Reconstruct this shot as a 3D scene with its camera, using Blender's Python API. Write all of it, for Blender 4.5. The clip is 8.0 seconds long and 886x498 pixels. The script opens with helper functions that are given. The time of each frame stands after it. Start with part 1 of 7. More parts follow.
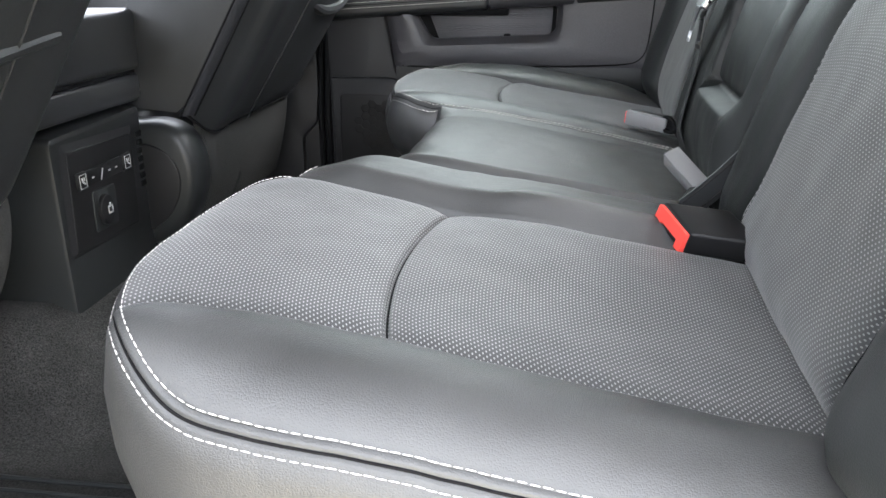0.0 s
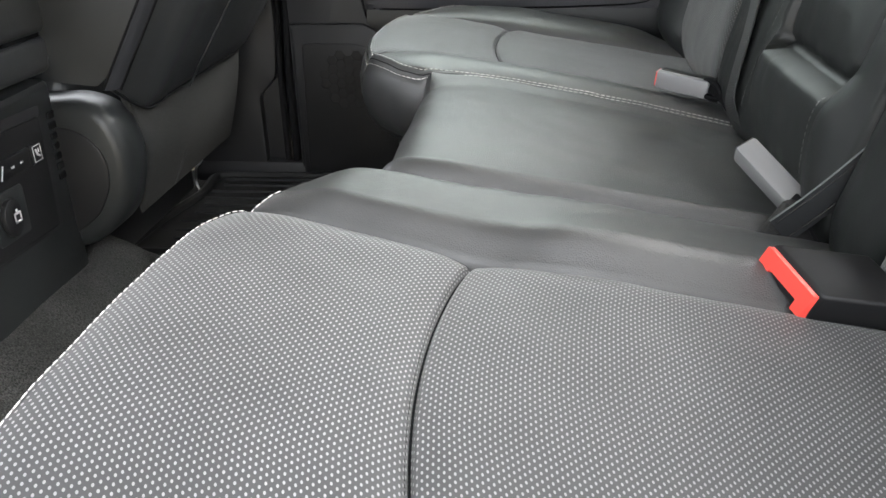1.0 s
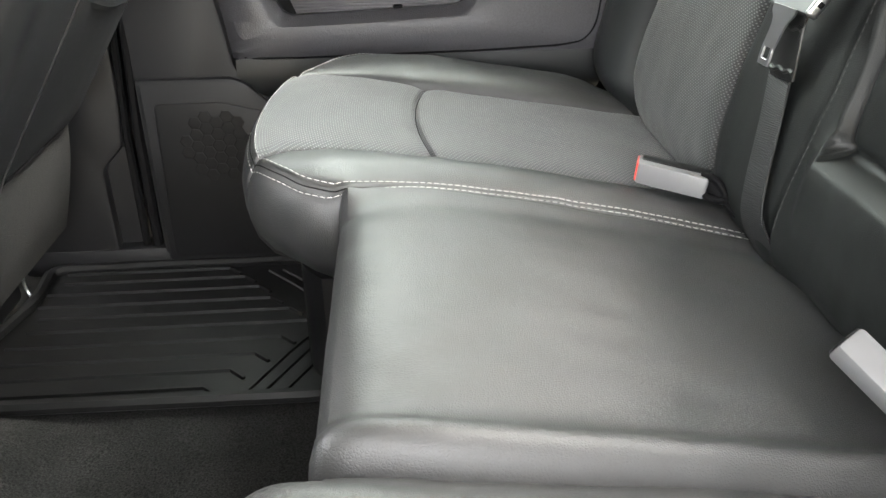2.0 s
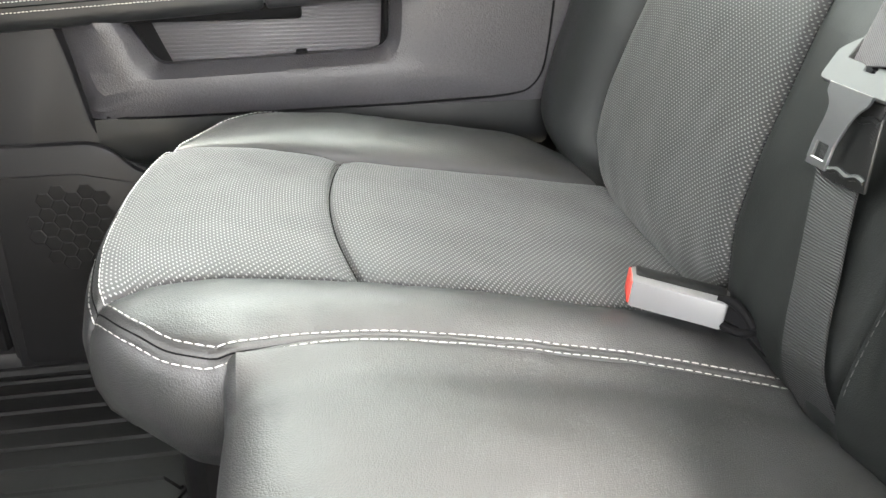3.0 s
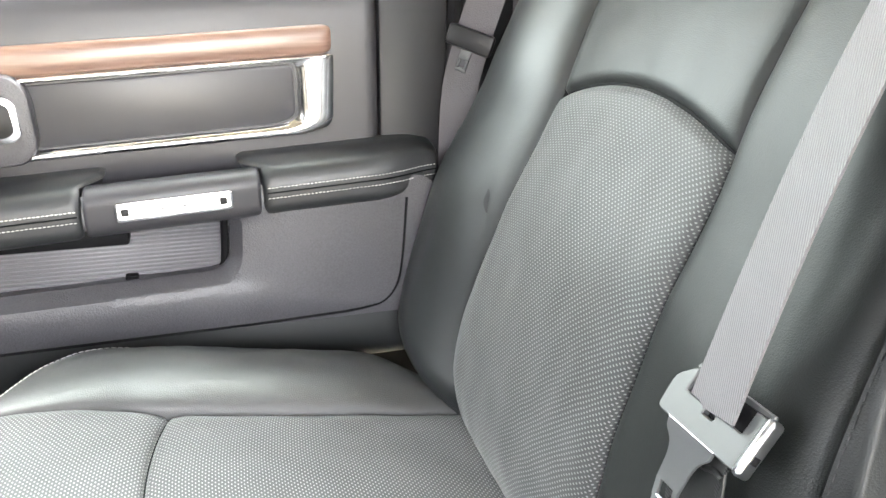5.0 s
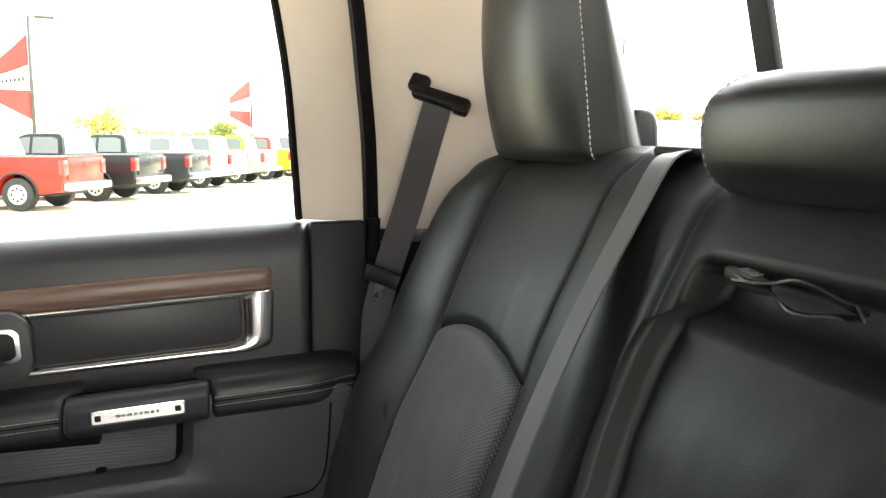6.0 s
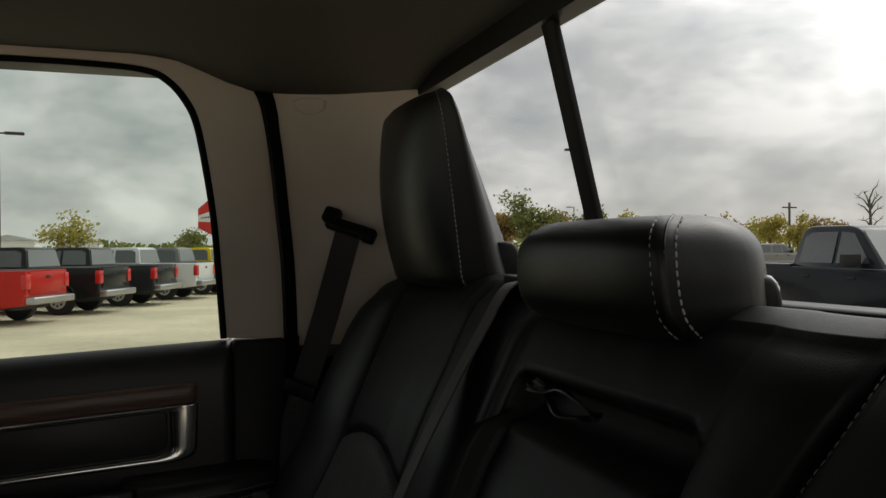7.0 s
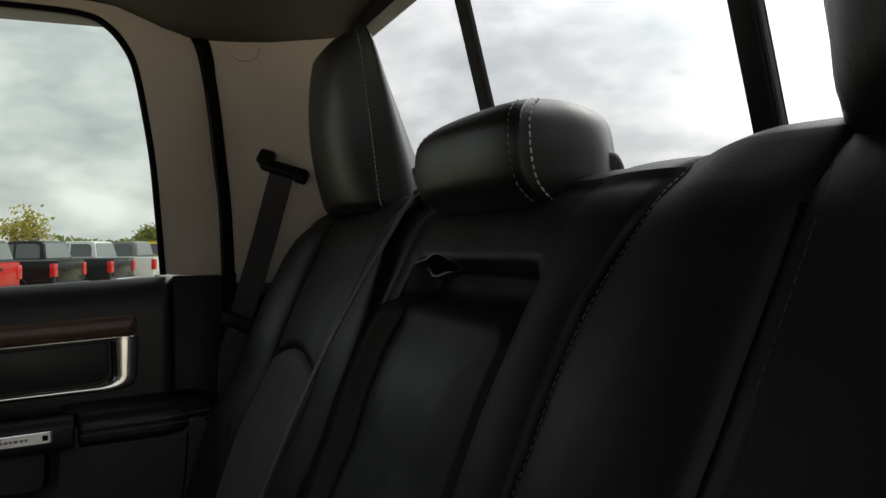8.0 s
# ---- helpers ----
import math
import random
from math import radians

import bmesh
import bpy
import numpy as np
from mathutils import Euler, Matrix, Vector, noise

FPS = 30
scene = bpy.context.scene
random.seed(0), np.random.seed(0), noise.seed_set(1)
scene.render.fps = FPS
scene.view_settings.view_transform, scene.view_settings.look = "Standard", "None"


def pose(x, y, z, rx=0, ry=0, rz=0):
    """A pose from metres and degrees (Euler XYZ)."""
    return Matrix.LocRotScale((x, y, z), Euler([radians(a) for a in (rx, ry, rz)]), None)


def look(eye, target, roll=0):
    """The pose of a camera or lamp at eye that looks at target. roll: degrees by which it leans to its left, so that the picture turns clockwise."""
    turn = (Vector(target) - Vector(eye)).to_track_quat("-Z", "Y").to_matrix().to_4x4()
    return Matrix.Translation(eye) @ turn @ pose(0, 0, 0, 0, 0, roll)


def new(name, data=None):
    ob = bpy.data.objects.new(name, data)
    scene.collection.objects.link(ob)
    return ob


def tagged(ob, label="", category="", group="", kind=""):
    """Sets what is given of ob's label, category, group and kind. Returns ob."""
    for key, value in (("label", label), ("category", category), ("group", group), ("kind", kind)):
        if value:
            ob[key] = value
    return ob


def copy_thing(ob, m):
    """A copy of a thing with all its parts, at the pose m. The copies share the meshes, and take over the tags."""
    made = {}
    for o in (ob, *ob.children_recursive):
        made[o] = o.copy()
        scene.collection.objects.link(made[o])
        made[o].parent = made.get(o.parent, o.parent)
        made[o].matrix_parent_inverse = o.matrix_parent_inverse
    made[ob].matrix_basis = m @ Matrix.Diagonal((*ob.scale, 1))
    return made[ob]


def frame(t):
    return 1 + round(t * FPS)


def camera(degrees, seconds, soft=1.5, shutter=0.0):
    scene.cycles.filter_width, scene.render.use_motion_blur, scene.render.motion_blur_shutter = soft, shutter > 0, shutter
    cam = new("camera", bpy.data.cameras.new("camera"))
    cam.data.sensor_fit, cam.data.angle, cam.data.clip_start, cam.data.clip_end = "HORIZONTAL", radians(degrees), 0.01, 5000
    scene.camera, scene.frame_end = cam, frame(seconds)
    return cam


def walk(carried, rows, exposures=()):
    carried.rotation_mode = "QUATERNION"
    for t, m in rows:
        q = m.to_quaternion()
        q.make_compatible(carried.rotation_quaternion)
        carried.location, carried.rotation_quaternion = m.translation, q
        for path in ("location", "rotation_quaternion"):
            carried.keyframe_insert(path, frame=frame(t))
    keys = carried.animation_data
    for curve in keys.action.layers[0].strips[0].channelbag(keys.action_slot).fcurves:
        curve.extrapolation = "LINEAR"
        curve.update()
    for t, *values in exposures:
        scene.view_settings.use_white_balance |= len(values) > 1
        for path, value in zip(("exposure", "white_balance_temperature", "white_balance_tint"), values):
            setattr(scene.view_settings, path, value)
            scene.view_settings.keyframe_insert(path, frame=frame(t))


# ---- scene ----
cam = camera(57.4, 8.0)
PATH = [
    (0, (0.124, -1.145, 0.622), (-0.175, 0.712, -0.059), -0.7),
    (0.5, (0.087, -1.004, 0.628), (-0.201, 0.807, -0.171), -1.5),
    (1, (0.044, -0.877, 0.637), (-0.168, 0.918, -0.221), -1.5),
    (1.5, (-0.025, -0.715, 0.669), (-0.086, 1.075, -0.221), -1.2),
    (1.7, (-0.043, -0.634, 0.685), (-0.036, 1.156, -0.208), -1.2),
    (2.8, (-0.044, -0.297, 0.681), (0.236, 1.452, -0.249), -0.1),
    (3, (-0.037, -0.252, 0.684), (0.276, 1.512, -0.205), 0.1),
    (3.5, (-0.027, -0.154, 0.675), (0.388, 1.629, -0.13), 0.5),
    (4, (-0.023, -0.077, 0.646), (0.463, 1.711, -0.106), 0.6),
    (4.5, (0.012, -0.067, 0.669), (0.542, 1.719, -0.059), 0.7),
    (5, (0.048, -0.14, 0.804), (0.618, 1.655, 0.133), 0.7),
    (5.2, (0.052, -0.193, 0.844), (0.641, 1.624, 0.251), 0.8),
    (6.3, (0.138, -0.455, 0.94), (0.716, 1.454, 0.789), 0.2),
    (6.5, (0.149, -0.491, 0.949), (0.741, 1.417, 0.866), 0.1),
    (7, (0.167, -0.559, 0.951), (0.821, 1.331, 0.95), -0.4),
    (7.5, (0.189, -0.63, 0.924), (0.889, 1.243, 0.943), -0.4),
    (8, (0.194, -0.667, 0.85), (0.934, 1.191, 0.838), -0.5),
]
EXPOSURES = [(0, 2.92, 6050, 12), (0.6, 2.92, 6200, 11), (1.0, 3.02, 6300, 10.5), (1.5, 3.38, 6450, 10), (3, 4.28, 6600, 11), (3.5, 4.36, 6570, 11), (4.5, 4.62, 6500, 11.5), (5.2, 4.88, 6300, 12), (5.8, 2.9, 6500, 10), (6.3, 1.3, 6500, 10), (6.5, 0.0, 6550, 10), (6.8, -0.95, 6650, 10), (7.0, -1.42, 6650, 10), (7.6, -1.38, 6600, 10), (8, -0.95, 6450, 10)]
walk(cam, [(t, look(eye, target, roll)) for t, eye, target, roll in PATH], EXPOSURES)


# Cab interior of a crew-cab pickup. x runs to the tailgate, y to the passenger side, z up from the rear floor.
# ---- light ----
world = bpy.data.worlds.new("overcast_sky")
scene.world = world
world.use_nodes = True
SUN_EL, SUN_AZ = radians(46), radians(24)   # azimuth from +x towards +y


def build_world():
    nt = world.node_tree
    nt.nodes.clear()
    out = nt.nodes.new("ShaderNodeOutputWorld")
    bg = nt.nodes.new("ShaderNodeBackground")
    sky = nt.nodes.new("ShaderNodeTexSky")
    sky.sky_type = "NISHITA"
    sky.sun_disc = False
    sky.sun_elevation = SUN_EL
    sky.sun_rotation = radians(90) - SUN_AZ
    sky.air_density, sky.dust_density = 1.0, 2.0
    co = nt.nodes.new("ShaderNodeTexCoord")
    mp = nt.nodes.new("ShaderNodeMapping")
    mp.inputs["Scale"].default_value = (1.5, 1.5, 3.0)
    n1 = nt.nodes.new("ShaderNodeTexNoise")
    n1.inputs["Scale"].default_value = 3.4
    n1.inputs["Detail"].default_value = 9
    n1.inputs["Roughness"].default_value = 0.58
    n1.inputs["Distortion"].default_value = 0.15
    cl = nt.nodes.new("ShaderNodeValToRGB")
    cl.color_ramp.elements[0].position, cl.color_ramp.elements[0].color = 0.32, (3.9, 4.1, 4.2, 1)
    cl.color_ramp.elements[1].position, cl.color_ramp.elements[1].color = 0.66, (8.9, 8.8, 8.6, 1)
    e = cl.color_ramp.elements.new(0.48)
    e.color = (5.7, 5.75, 5.7, 1)
    mix = nt.nodes.new("ShaderNodeMix")
    mix.data_type = "RGBA"
    mix.inputs["Factor"].default_value = 0.80
    # cloud is brighter round the veiled sun
    dot = nt.nodes.new("ShaderNodeVectorMath")
    dot.operation = "DOT_PRODUCT"
    dot.inputs[1].default_value = (math.cos(SUN_AZ) * math.cos(SUN_EL), math.sin(SUN_AZ) * math.cos(SUN_EL), math.sin(SUN_EL))
    veil = nt.nodes.new("ShaderNodeMapRange")
    veil.interpolation_type = "SMOOTHSTEP"
    veil.inputs["From Min"].default_value, veil.inputs["From Max"].default_value = 0.69, 1.0
    veil.inputs["To Min"].default_value, veil.inputs["To Max"].default_value = 1.9, 8.5
    glow = nt.nodes.new("ShaderNodeVectorMath")
    glow.operation = "SCALE"
    nt.links.new(co.outputs["Generated"], dot.inputs[0])
    nt.links.new(dot.outputs["Value"], veil.inputs["Value"])
    nt.links.new(veil.outputs[0], glow.inputs["Scale"])
    nt.links.new(cl.outputs[0], glow.inputs[0])
    lk = nt.links.new
    lk(co.outputs["Generated"], mp.inputs["Vector"])
    lk(mp.outputs[0], n1.inputs["Vector"])
    lk(n1.outputs[0], cl.inputs[0])
    lk(sky.outputs[0], mix.inputs[6])
    lk(glow.outputs[0], mix.inputs[7])
    lk(mix.outputs[2], bg.inputs[0])
    bg.inputs[1].default_value = 0.15
    lk(bg.outputs[0], out.inputs[0])


build_world()
sun = new("sun", bpy.data.lights.new("sun", "SUN"))
sun.data.energy, sun.data.angle, sun.data.color = 1.5, radians(24), (1.0, 0.95, 0.88)
sun.matrix_world = look((6 * math.cos(SUN_AZ) * math.cos(SUN_EL), 6 * math.sin(SUN_AZ) * math.cos(SUN_EL), 6 * math.sin(SUN_EL)), (0, 0, 0))


# ---- materials ----
def material(name, base, rough=0.5, metal=0.0, vary=0.25, scale=40.0, bump=0.1, grain=600.0, spec=0.5, fleck=0.0, dist=0.0005, coat=0.0):
    """A principled surface with tone changes at two scales and fine relief. Scales are per metre."""
    m = bpy.data.materials.new(name)
    m.use_nodes = True
    nt = m.node_tree
    p = nt.nodes["Principled BSDF"]
    lk = nt.links.new
    co = nt.nodes.new("ShaderNodeTexCoord")
    big = nt.nodes.new("ShaderNodeTexNoise")
    big.inputs["Scale"].default_value = scale * 0.12
    big.inputs["Detail"].default_value = 4
    fine = nt.nodes.new("ShaderNodeTexNoise")
    fine.inputs["Scale"].default_value = grain
    fine.inputs["Detail"].default_value = 3
    lk(co.outputs["Object"], big.inputs["Vector"])
    lk(co.outputs["Object"], fine.inputs["Vector"])
    ramp = nt.nodes.new("ShaderNodeMapRange")
    ramp.inputs["From Min"].default_value, ramp.inputs["From Max"].default_value = 0.3, 0.7
    ramp.inputs["To Min"].default_value, ramp.inputs["To Max"].default_value = 1 - vary, 1 + vary
    lk(big.outputs[0], ramp.inputs["Value"])
    r2 = nt.nodes.new("ShaderNodeMapRange")
    r2.inputs["From Min"].default_value, r2.inputs["From Max"].default_value = 0.3, 0.7
    r2.inputs["To Min"].default_value, r2.inputs["To Max"].default_value = 1 - fleck, 1 + fleck
    lk(fine.outputs[0], r2.inputs["Value"])
    mul = nt.nodes.new("ShaderNodeMath")
    mul.operation = "MULTIPLY"
    lk(ramp.outputs[0], mul.inputs[0])
    lk(r2.outputs[0], mul.inputs[1])
    col = nt.nodes.new("ShaderNodeVectorMath")
    col.operation = "SCALE"
    col.inputs[0].default_value = base
    lk(mul.outputs[0], col.inputs["Scale"])
    lk(col.outputs[0], p.inputs["Base Color"])
    rr = nt.nodes.new("ShaderNodeMapRange")
    rr.inputs["From Min"].default_value, rr.inputs["From Max"].default_value = 0.3, 0.7
    rr.inputs["To Min"].default_value, rr.inputs["To Max"].default_value = rough * 0.88, min(1, rough * 1.12)
    lk(big.outputs[0], rr.inputs["Value"])
    lk(rr.outputs[0], p.inputs["Roughness"])
    p.inputs["Metallic"].default_value = metal
    p.inputs["Specular IOR Level"].default_value = spec
    p.inputs["Coat Weight"].default_value = coat
    p.inputs["Coat Roughness"].default_value = 0.08
    if bump:
        b = nt.nodes.new("ShaderNodeBump")
        b.inputs["Strength"].default_value = bump
        b.inputs["Distance"].default_value = dist
        lk(fine.outputs[0], b.inputs["Height"])
        lk(b.outputs[0], p.inputs["Normal"])
    return m


def leather_material(name, base, rough, cells=420.0, strength=0.35):
    """Pebbled hide: small cells with creases between them, and slow changes of gloss."""
    m = material(name, base, rough, vary=0.18, scale=60, bump=0, spec=0.5)
    nt = m.node_tree
    p = nt.nodes["Principled BSDF"]
    lk = nt.links.new
    co = nt.nodes.new("ShaderNodeTexCoord")
    vo = nt.nodes.new("ShaderNodeTexVoronoi")
    vo.feature = "DISTANCE_TO_EDGE"
    vo.inputs["Scale"].default_value = cells
    no = nt.nodes.new("ShaderNodeTexNoise")
    no.inputs["Scale"].default_value = 90
    no.inputs["Detail"].default_value = 4
    wr = nt.nodes.new("ShaderNodeTexNoise")
    wr.inputs["Scale"].default_value = 14
    wr.inputs["Detail"].default_value = 3
    for n in (vo, no, wr):
        lk(co.outputs["Object"], n.inputs["Vector"])
    pw = nt.nodes.new("ShaderNodeMath")
    pw.operation = "MINIMUM"
    pw.inputs[1].default_value = 0.25
    lk(vo.outputs["Distance"], pw.inputs[0])
    a = nt.nodes.new("ShaderNodeMath")
    a.operation = "MULTIPLY_ADD"
    a.inputs[1].default_value = 1.6
    lk(pw.outputs[0], a.inputs[0])
    lk(no.outputs[0], a.inputs[2])
    b1 = nt.nodes.new("ShaderNodeBump")
    b1.inputs["Strength"].default_value = strength
    b1.inputs["Distance"].default_value = 0.0007
    lk(a.outputs[0], b1.inputs["Height"])
    b2 = nt.nodes.new("ShaderNodeBump")
    b2.inputs["Strength"].default_value = 0.16
    b2.inputs["Distance"].default_value = 0.003
    lk(wr.outputs[0], b2.inputs["Height"])
    lk(b1.outputs[0], b2.inputs["Normal"])
    lk(b2.outputs[0], p.inputs["Normal"])
    return m


def fabric_material(name, pitch_x=0.00565, pitch_y=0.00282, ground=(0.029, 0.029, 0.030), dash=(0.188, 0.188, 0.187)):
    """Woven sports mesh: dark cloth with staggered pale dashes."""
    m = bpy.data.materials.new(name)
    m.use_nodes = True
    nt = m.node_tree
    p = nt.nodes["Principled BSDF"]
    lk = nt.links.new

    def mathn(op, a, b=None):
        n = nt.nodes.new("ShaderNodeMath")
        n.operation = op
        for k, v in enumerate((a, b)):
            if v is None:
                continue
            if isinstance(v, (int, float)):
                n.inputs[k].default_value = v
            else:
                lk(v, n.inputs[k])
        return n.outputs[0]

    co = nt.nodes.new("ShaderNodeTexCoord")
    wob = nt.nodes.new("ShaderNodeTexNoise")
    wob.inputs["Scale"].default_value = 25
    lk(co.outputs["Object"], wob.inputs["Vector"])
    sep = nt.nodes.new("ShaderNodeSeparateXYZ")
    lay = nt.nodes.new("ShaderNodeUVMap")
    lk(lay.outputs[0], sep.inputs[0])
    along = sep.outputs["Y"]
    w = mathn("MULTIPLY", wob.outputs[0], 0.0025)
    gx = mathn("DIVIDE", mathn("ADD", along, w), pitch_x)
    gy = mathn("DIVIDE", mathn("ADD", sep.outputs["X"], w), pitch_y)
    row = mathn("FLOOR", gy)
    odd = mathn("MULTIPLY", mathn("MODULO", mathn("ABSOLUTE", row), 2.0), 0.5)
    fx = mathn("ABSOLUTE", mathn("SUBTRACT", mathn("FRACT", mathn("ADD", gx, odd)), 0.5))
    fy = mathn("ABSOLUTE", mathn("SUBTRACT", mathn("FRACT", gy), 0.5))
    ex = mathn("DIVIDE", fx, 0.125)
    ey = mathn("DIVIDE", fy, 0.44)
    d = mathn("ADD", mathn("MULTIPLY", ex, ex), mathn("MULTIPLY", ey, ey))
    dot = nt.nodes.new("ShaderNodeMapRange")
    dot.interpolation_type = "SMOOTHSTEP"
    dot.inputs["From Min"].default_value, dot.inputs["From Max"].default_value = 1.25, 0.55
    lk(d, dot.inputs["Value"])
    big = nt.nodes.new("ShaderNodeTexNoise")
    big.inputs["Scale"].default_value = 7
    big.inputs["Detail"].default_value = 4
    lk(co.outputs["Object"], big.inputs["Vector"])
    tone = nt.nodes.new("ShaderNodeMapRange")
    tone.inputs["From Min"].default_value, tone.inputs["From Max"].default_value = 0.3, 0.7
    tone.inputs["To Min"].default_value, tone.inputs["To Max"].default_value = 0.8, 1.15
    lk(big.outputs[0], tone.inputs["Value"])
    mx = nt.nodes.new("ShaderNodeMix")
    mx.data_type = "RGBA"
    mx.inputs[6].default_value = (*ground, 1)
    mx.inputs[7].default_value = (*dash, 1)
    lk(dot.outputs[0], mx.inputs[0])
    sc = nt.nodes.new("ShaderNodeVectorMath")
    sc.operation = "SCALE"
    lk(mx.outputs[2], sc.inputs[0])
    lk(tone.outputs[0], sc.inputs["Scale"])
    lk(sc.outputs[0], p.inputs["Base Color"])
    p.inputs["Roughness"].default_value = 0.6
    p.inputs["Specular IOR Level"].default_value = 0.3
    p.inputs["Sheen Weight"].default_value = 0.15
    b = nt.nodes.new("ShaderNodeBump")
    b.inputs["Strength"].default_value = 0.5
    b.inputs["Distance"].default_value = 0.0006
    lk(dot.outputs[0], b.inputs["Height"])
    lk(b.outputs[0], p.inputs["Normal"])
    return m


def glass_material(name, tint):
    m = bpy.data.materials.new(name)
    m.use_nodes = True
    nt = m.node_tree
    nt.nodes.clear()
    out = nt.nodes.new("ShaderNodeOutputMaterial")
    tr = nt.nodes.new("ShaderNodeBsdfTransparent")
    tr.inputs[0].default_value = (*tint, 1)
    gl = nt.nodes.new("ShaderNodeBsdfGlossy")
    gl.inputs["Roughness"].default_value = 0.02
    lw = nt.nodes.new("ShaderNodeLayerWeight")
    lw.inputs["Blend"].default_value = 0.5
    pw = nt.nodes.new("ShaderNodeMath")
    pw.operation = "POWER"
    pw.inputs[1].default_value = 4.5
    nt.links.new(lw.outputs["Facing"], pw.inputs[0])
    fr = nt.nodes.new("ShaderNodeMath")
    fr.operation = "MULTIPLY_ADD"
    fr.inputs[1].default_value = 0.7
    fr.inputs[2].default_value = 0.03
    nt.links.new(pw.outputs[0], fr.inputs[0])
    mx = nt.nodes.new("ShaderNodeMixShader")
    nt.links.new(fr.outputs[0], mx.inputs[0])
    nt.links.new(tr.outputs[0], mx.inputs[1])
    nt.links.new(gl.outputs[0], mx.inputs[2])
    nt.links.new(mx.outputs[0], out.inputs[0])
    return m


def wood_material():
    m = material("walnut", (0.20, 0.085, 0.04), 0.40, vary=0.15, scale=30, bump=0.05, grain=300, coat=0.15)
    nt = m.node_tree
    p = nt.nodes["Principled BSDF"]
    co = nt.nodes.new("ShaderNodeTexCoord")
    mp = nt.nodes.new("ShaderNodeMapping")
    mp.inputs["Scale"].default_value = (4, 60, 90)
    no = nt.nodes.new("ShaderNodeTexNoise")
    no.inputs["Scale"].default_value = 3
    no.inputs["Detail"].default_value = 6
    cr = nt.nodes.new("ShaderNodeValToRGB")
    cr.color_ramp.elements[0].position, cr.color_ramp.elements[0].color = 0.3, (0.110, 0.061, 0.044, 1)
    cr.color_ramp.elements[1].position, cr.color_ramp.elements[1].color = 0.72, (0.185, 0.112, 0.083, 1)
    nt.links.new(co.outputs["Object"], mp.inputs["Vector"])
    nt.links.new(mp.outputs[0], no.inputs["Vector"])
    nt.links.new(no.outputs[0], cr.inputs[0])
    nt.links.new(cr.outputs[0], p.inputs["Base Color"])
    return m


def webbing_material(name, dark, pale, scale, bands):
    """Woven webbing: fine slanted or cross ribs, paler on their crowns. UV runs across (0 to 1) and along (metres)."""
    m = material(name, dark, 0.5, vary=0.1, scale=60, bump=0.0)
    nt = m.node_tree
    p = nt.nodes["Principled BSDF"]
    uv = nt.nodes.new("ShaderNodeUVMap")
    mp = nt.nodes.new("ShaderNodeMapping")
    mp.inputs["Scale"].default_value = scale
    ck = nt.nodes.new("ShaderNodeTexWave")
    ck.wave_type, ck.bands_direction = "BANDS", bands
    ck.inputs["Scale"].default_value = 1.0
    ck.inputs["Distortion"].default_value = 0.0
    no = nt.nodes.new("ShaderNodeTexNoise")
    no.inputs["Scale"].default_value = 900
    co = nt.nodes.new("ShaderNodeTexCoord")
    mx = nt.nodes.new("ShaderNodeMix")
    mx.data_type = "RGBA"
    mx.inputs[6].default_value = (*dark, 1)
    mx.inputs[7].default_value = (*pale, 1)
    mu = nt.nodes.new("ShaderNodeMath")
    mu.operation = "MULTIPLY"
    b = nt.nodes.new("ShaderNodeBump")
    b.inputs["Strength"].default_value = 0.7
    b.inputs["Distance"].default_value = 0.0008
    lk = nt.links.new
    lk(uv.outputs[0], mp.inputs["Vector"])
    lk(mp.outputs[0], ck.inputs["Vector"])
    lk(co.outputs["Object"], no.inputs["Vector"])
    lk(ck.outputs["Fac"], mu.inputs[0])
    lk(no.outputs[0], mu.inputs[1])
    lk(mu.outputs[0], mx.inputs[0])
    lk(mx.outputs[2], p.inputs["Base Color"])
    lk(ck.outputs["Fac"], b.inputs["Height"])
    lk(b.outputs[0], p.inputs["Normal"])
    return m


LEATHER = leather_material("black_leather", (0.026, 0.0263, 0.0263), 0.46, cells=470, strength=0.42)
LEATHER.node_tree.nodes["Principled BSDF"].inputs["Specular IOR Level"].default_value = 0.60
# The seats share one hide; these copies carry the upright parts' shade in colour.
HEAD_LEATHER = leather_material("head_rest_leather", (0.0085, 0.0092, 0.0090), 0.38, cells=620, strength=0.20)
LEATHER_SMOOTH_SHADED = leather_material("smooth_black_leather_shaded", (0.0082, 0.0094, 0.0091), 0.48, cells=520, strength=0.24)
LEATHER_SMOOTH_SHADED.node_tree.nodes["Principled BSDF"].inputs["Specular IOR Level"].default_value = 0.24
# Outer bolsters: a less darkened copy, their sheen put into the base colour.
BOLSTER_LEATHER_SHEEN = leather_material("bolster_leather_sheen", (0.0135, 0.0150, 0.0150), 0.44, cells=500, strength=0.26)
BOLSTER_LEATHER_SHEEN.node_tree.nodes["Principled BSDF"].inputs["Specular IOR Level"].default_value = 0.38
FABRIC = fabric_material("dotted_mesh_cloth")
# Same cloth in darker tones, standing for the shade on the upright backs.
FABRIC_SHADED = fabric_material("dotted_mesh_cloth_shaded", ground=(0.0185, 0.0198, 0.020), dash=(0.112, 0.117, 0.116))
PLASTIC = material("grained_dark_plastic", (0.038, 0.0368, 0.0408), 0.38, spec=0.46, vary=0.16, scale=45, bump=0.8, grain=480, fleck=0.16, dist=0.0009)
PLASTIC_SOFT = material("soft_touch_dark_plastic", (0.033, 0.0322, 0.0352), 0.42, spec=0.42, vary=0.12, scale=30, bump=0.35, grain=900, dist=0.0004)
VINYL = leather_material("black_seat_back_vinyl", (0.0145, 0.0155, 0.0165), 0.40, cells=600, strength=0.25)
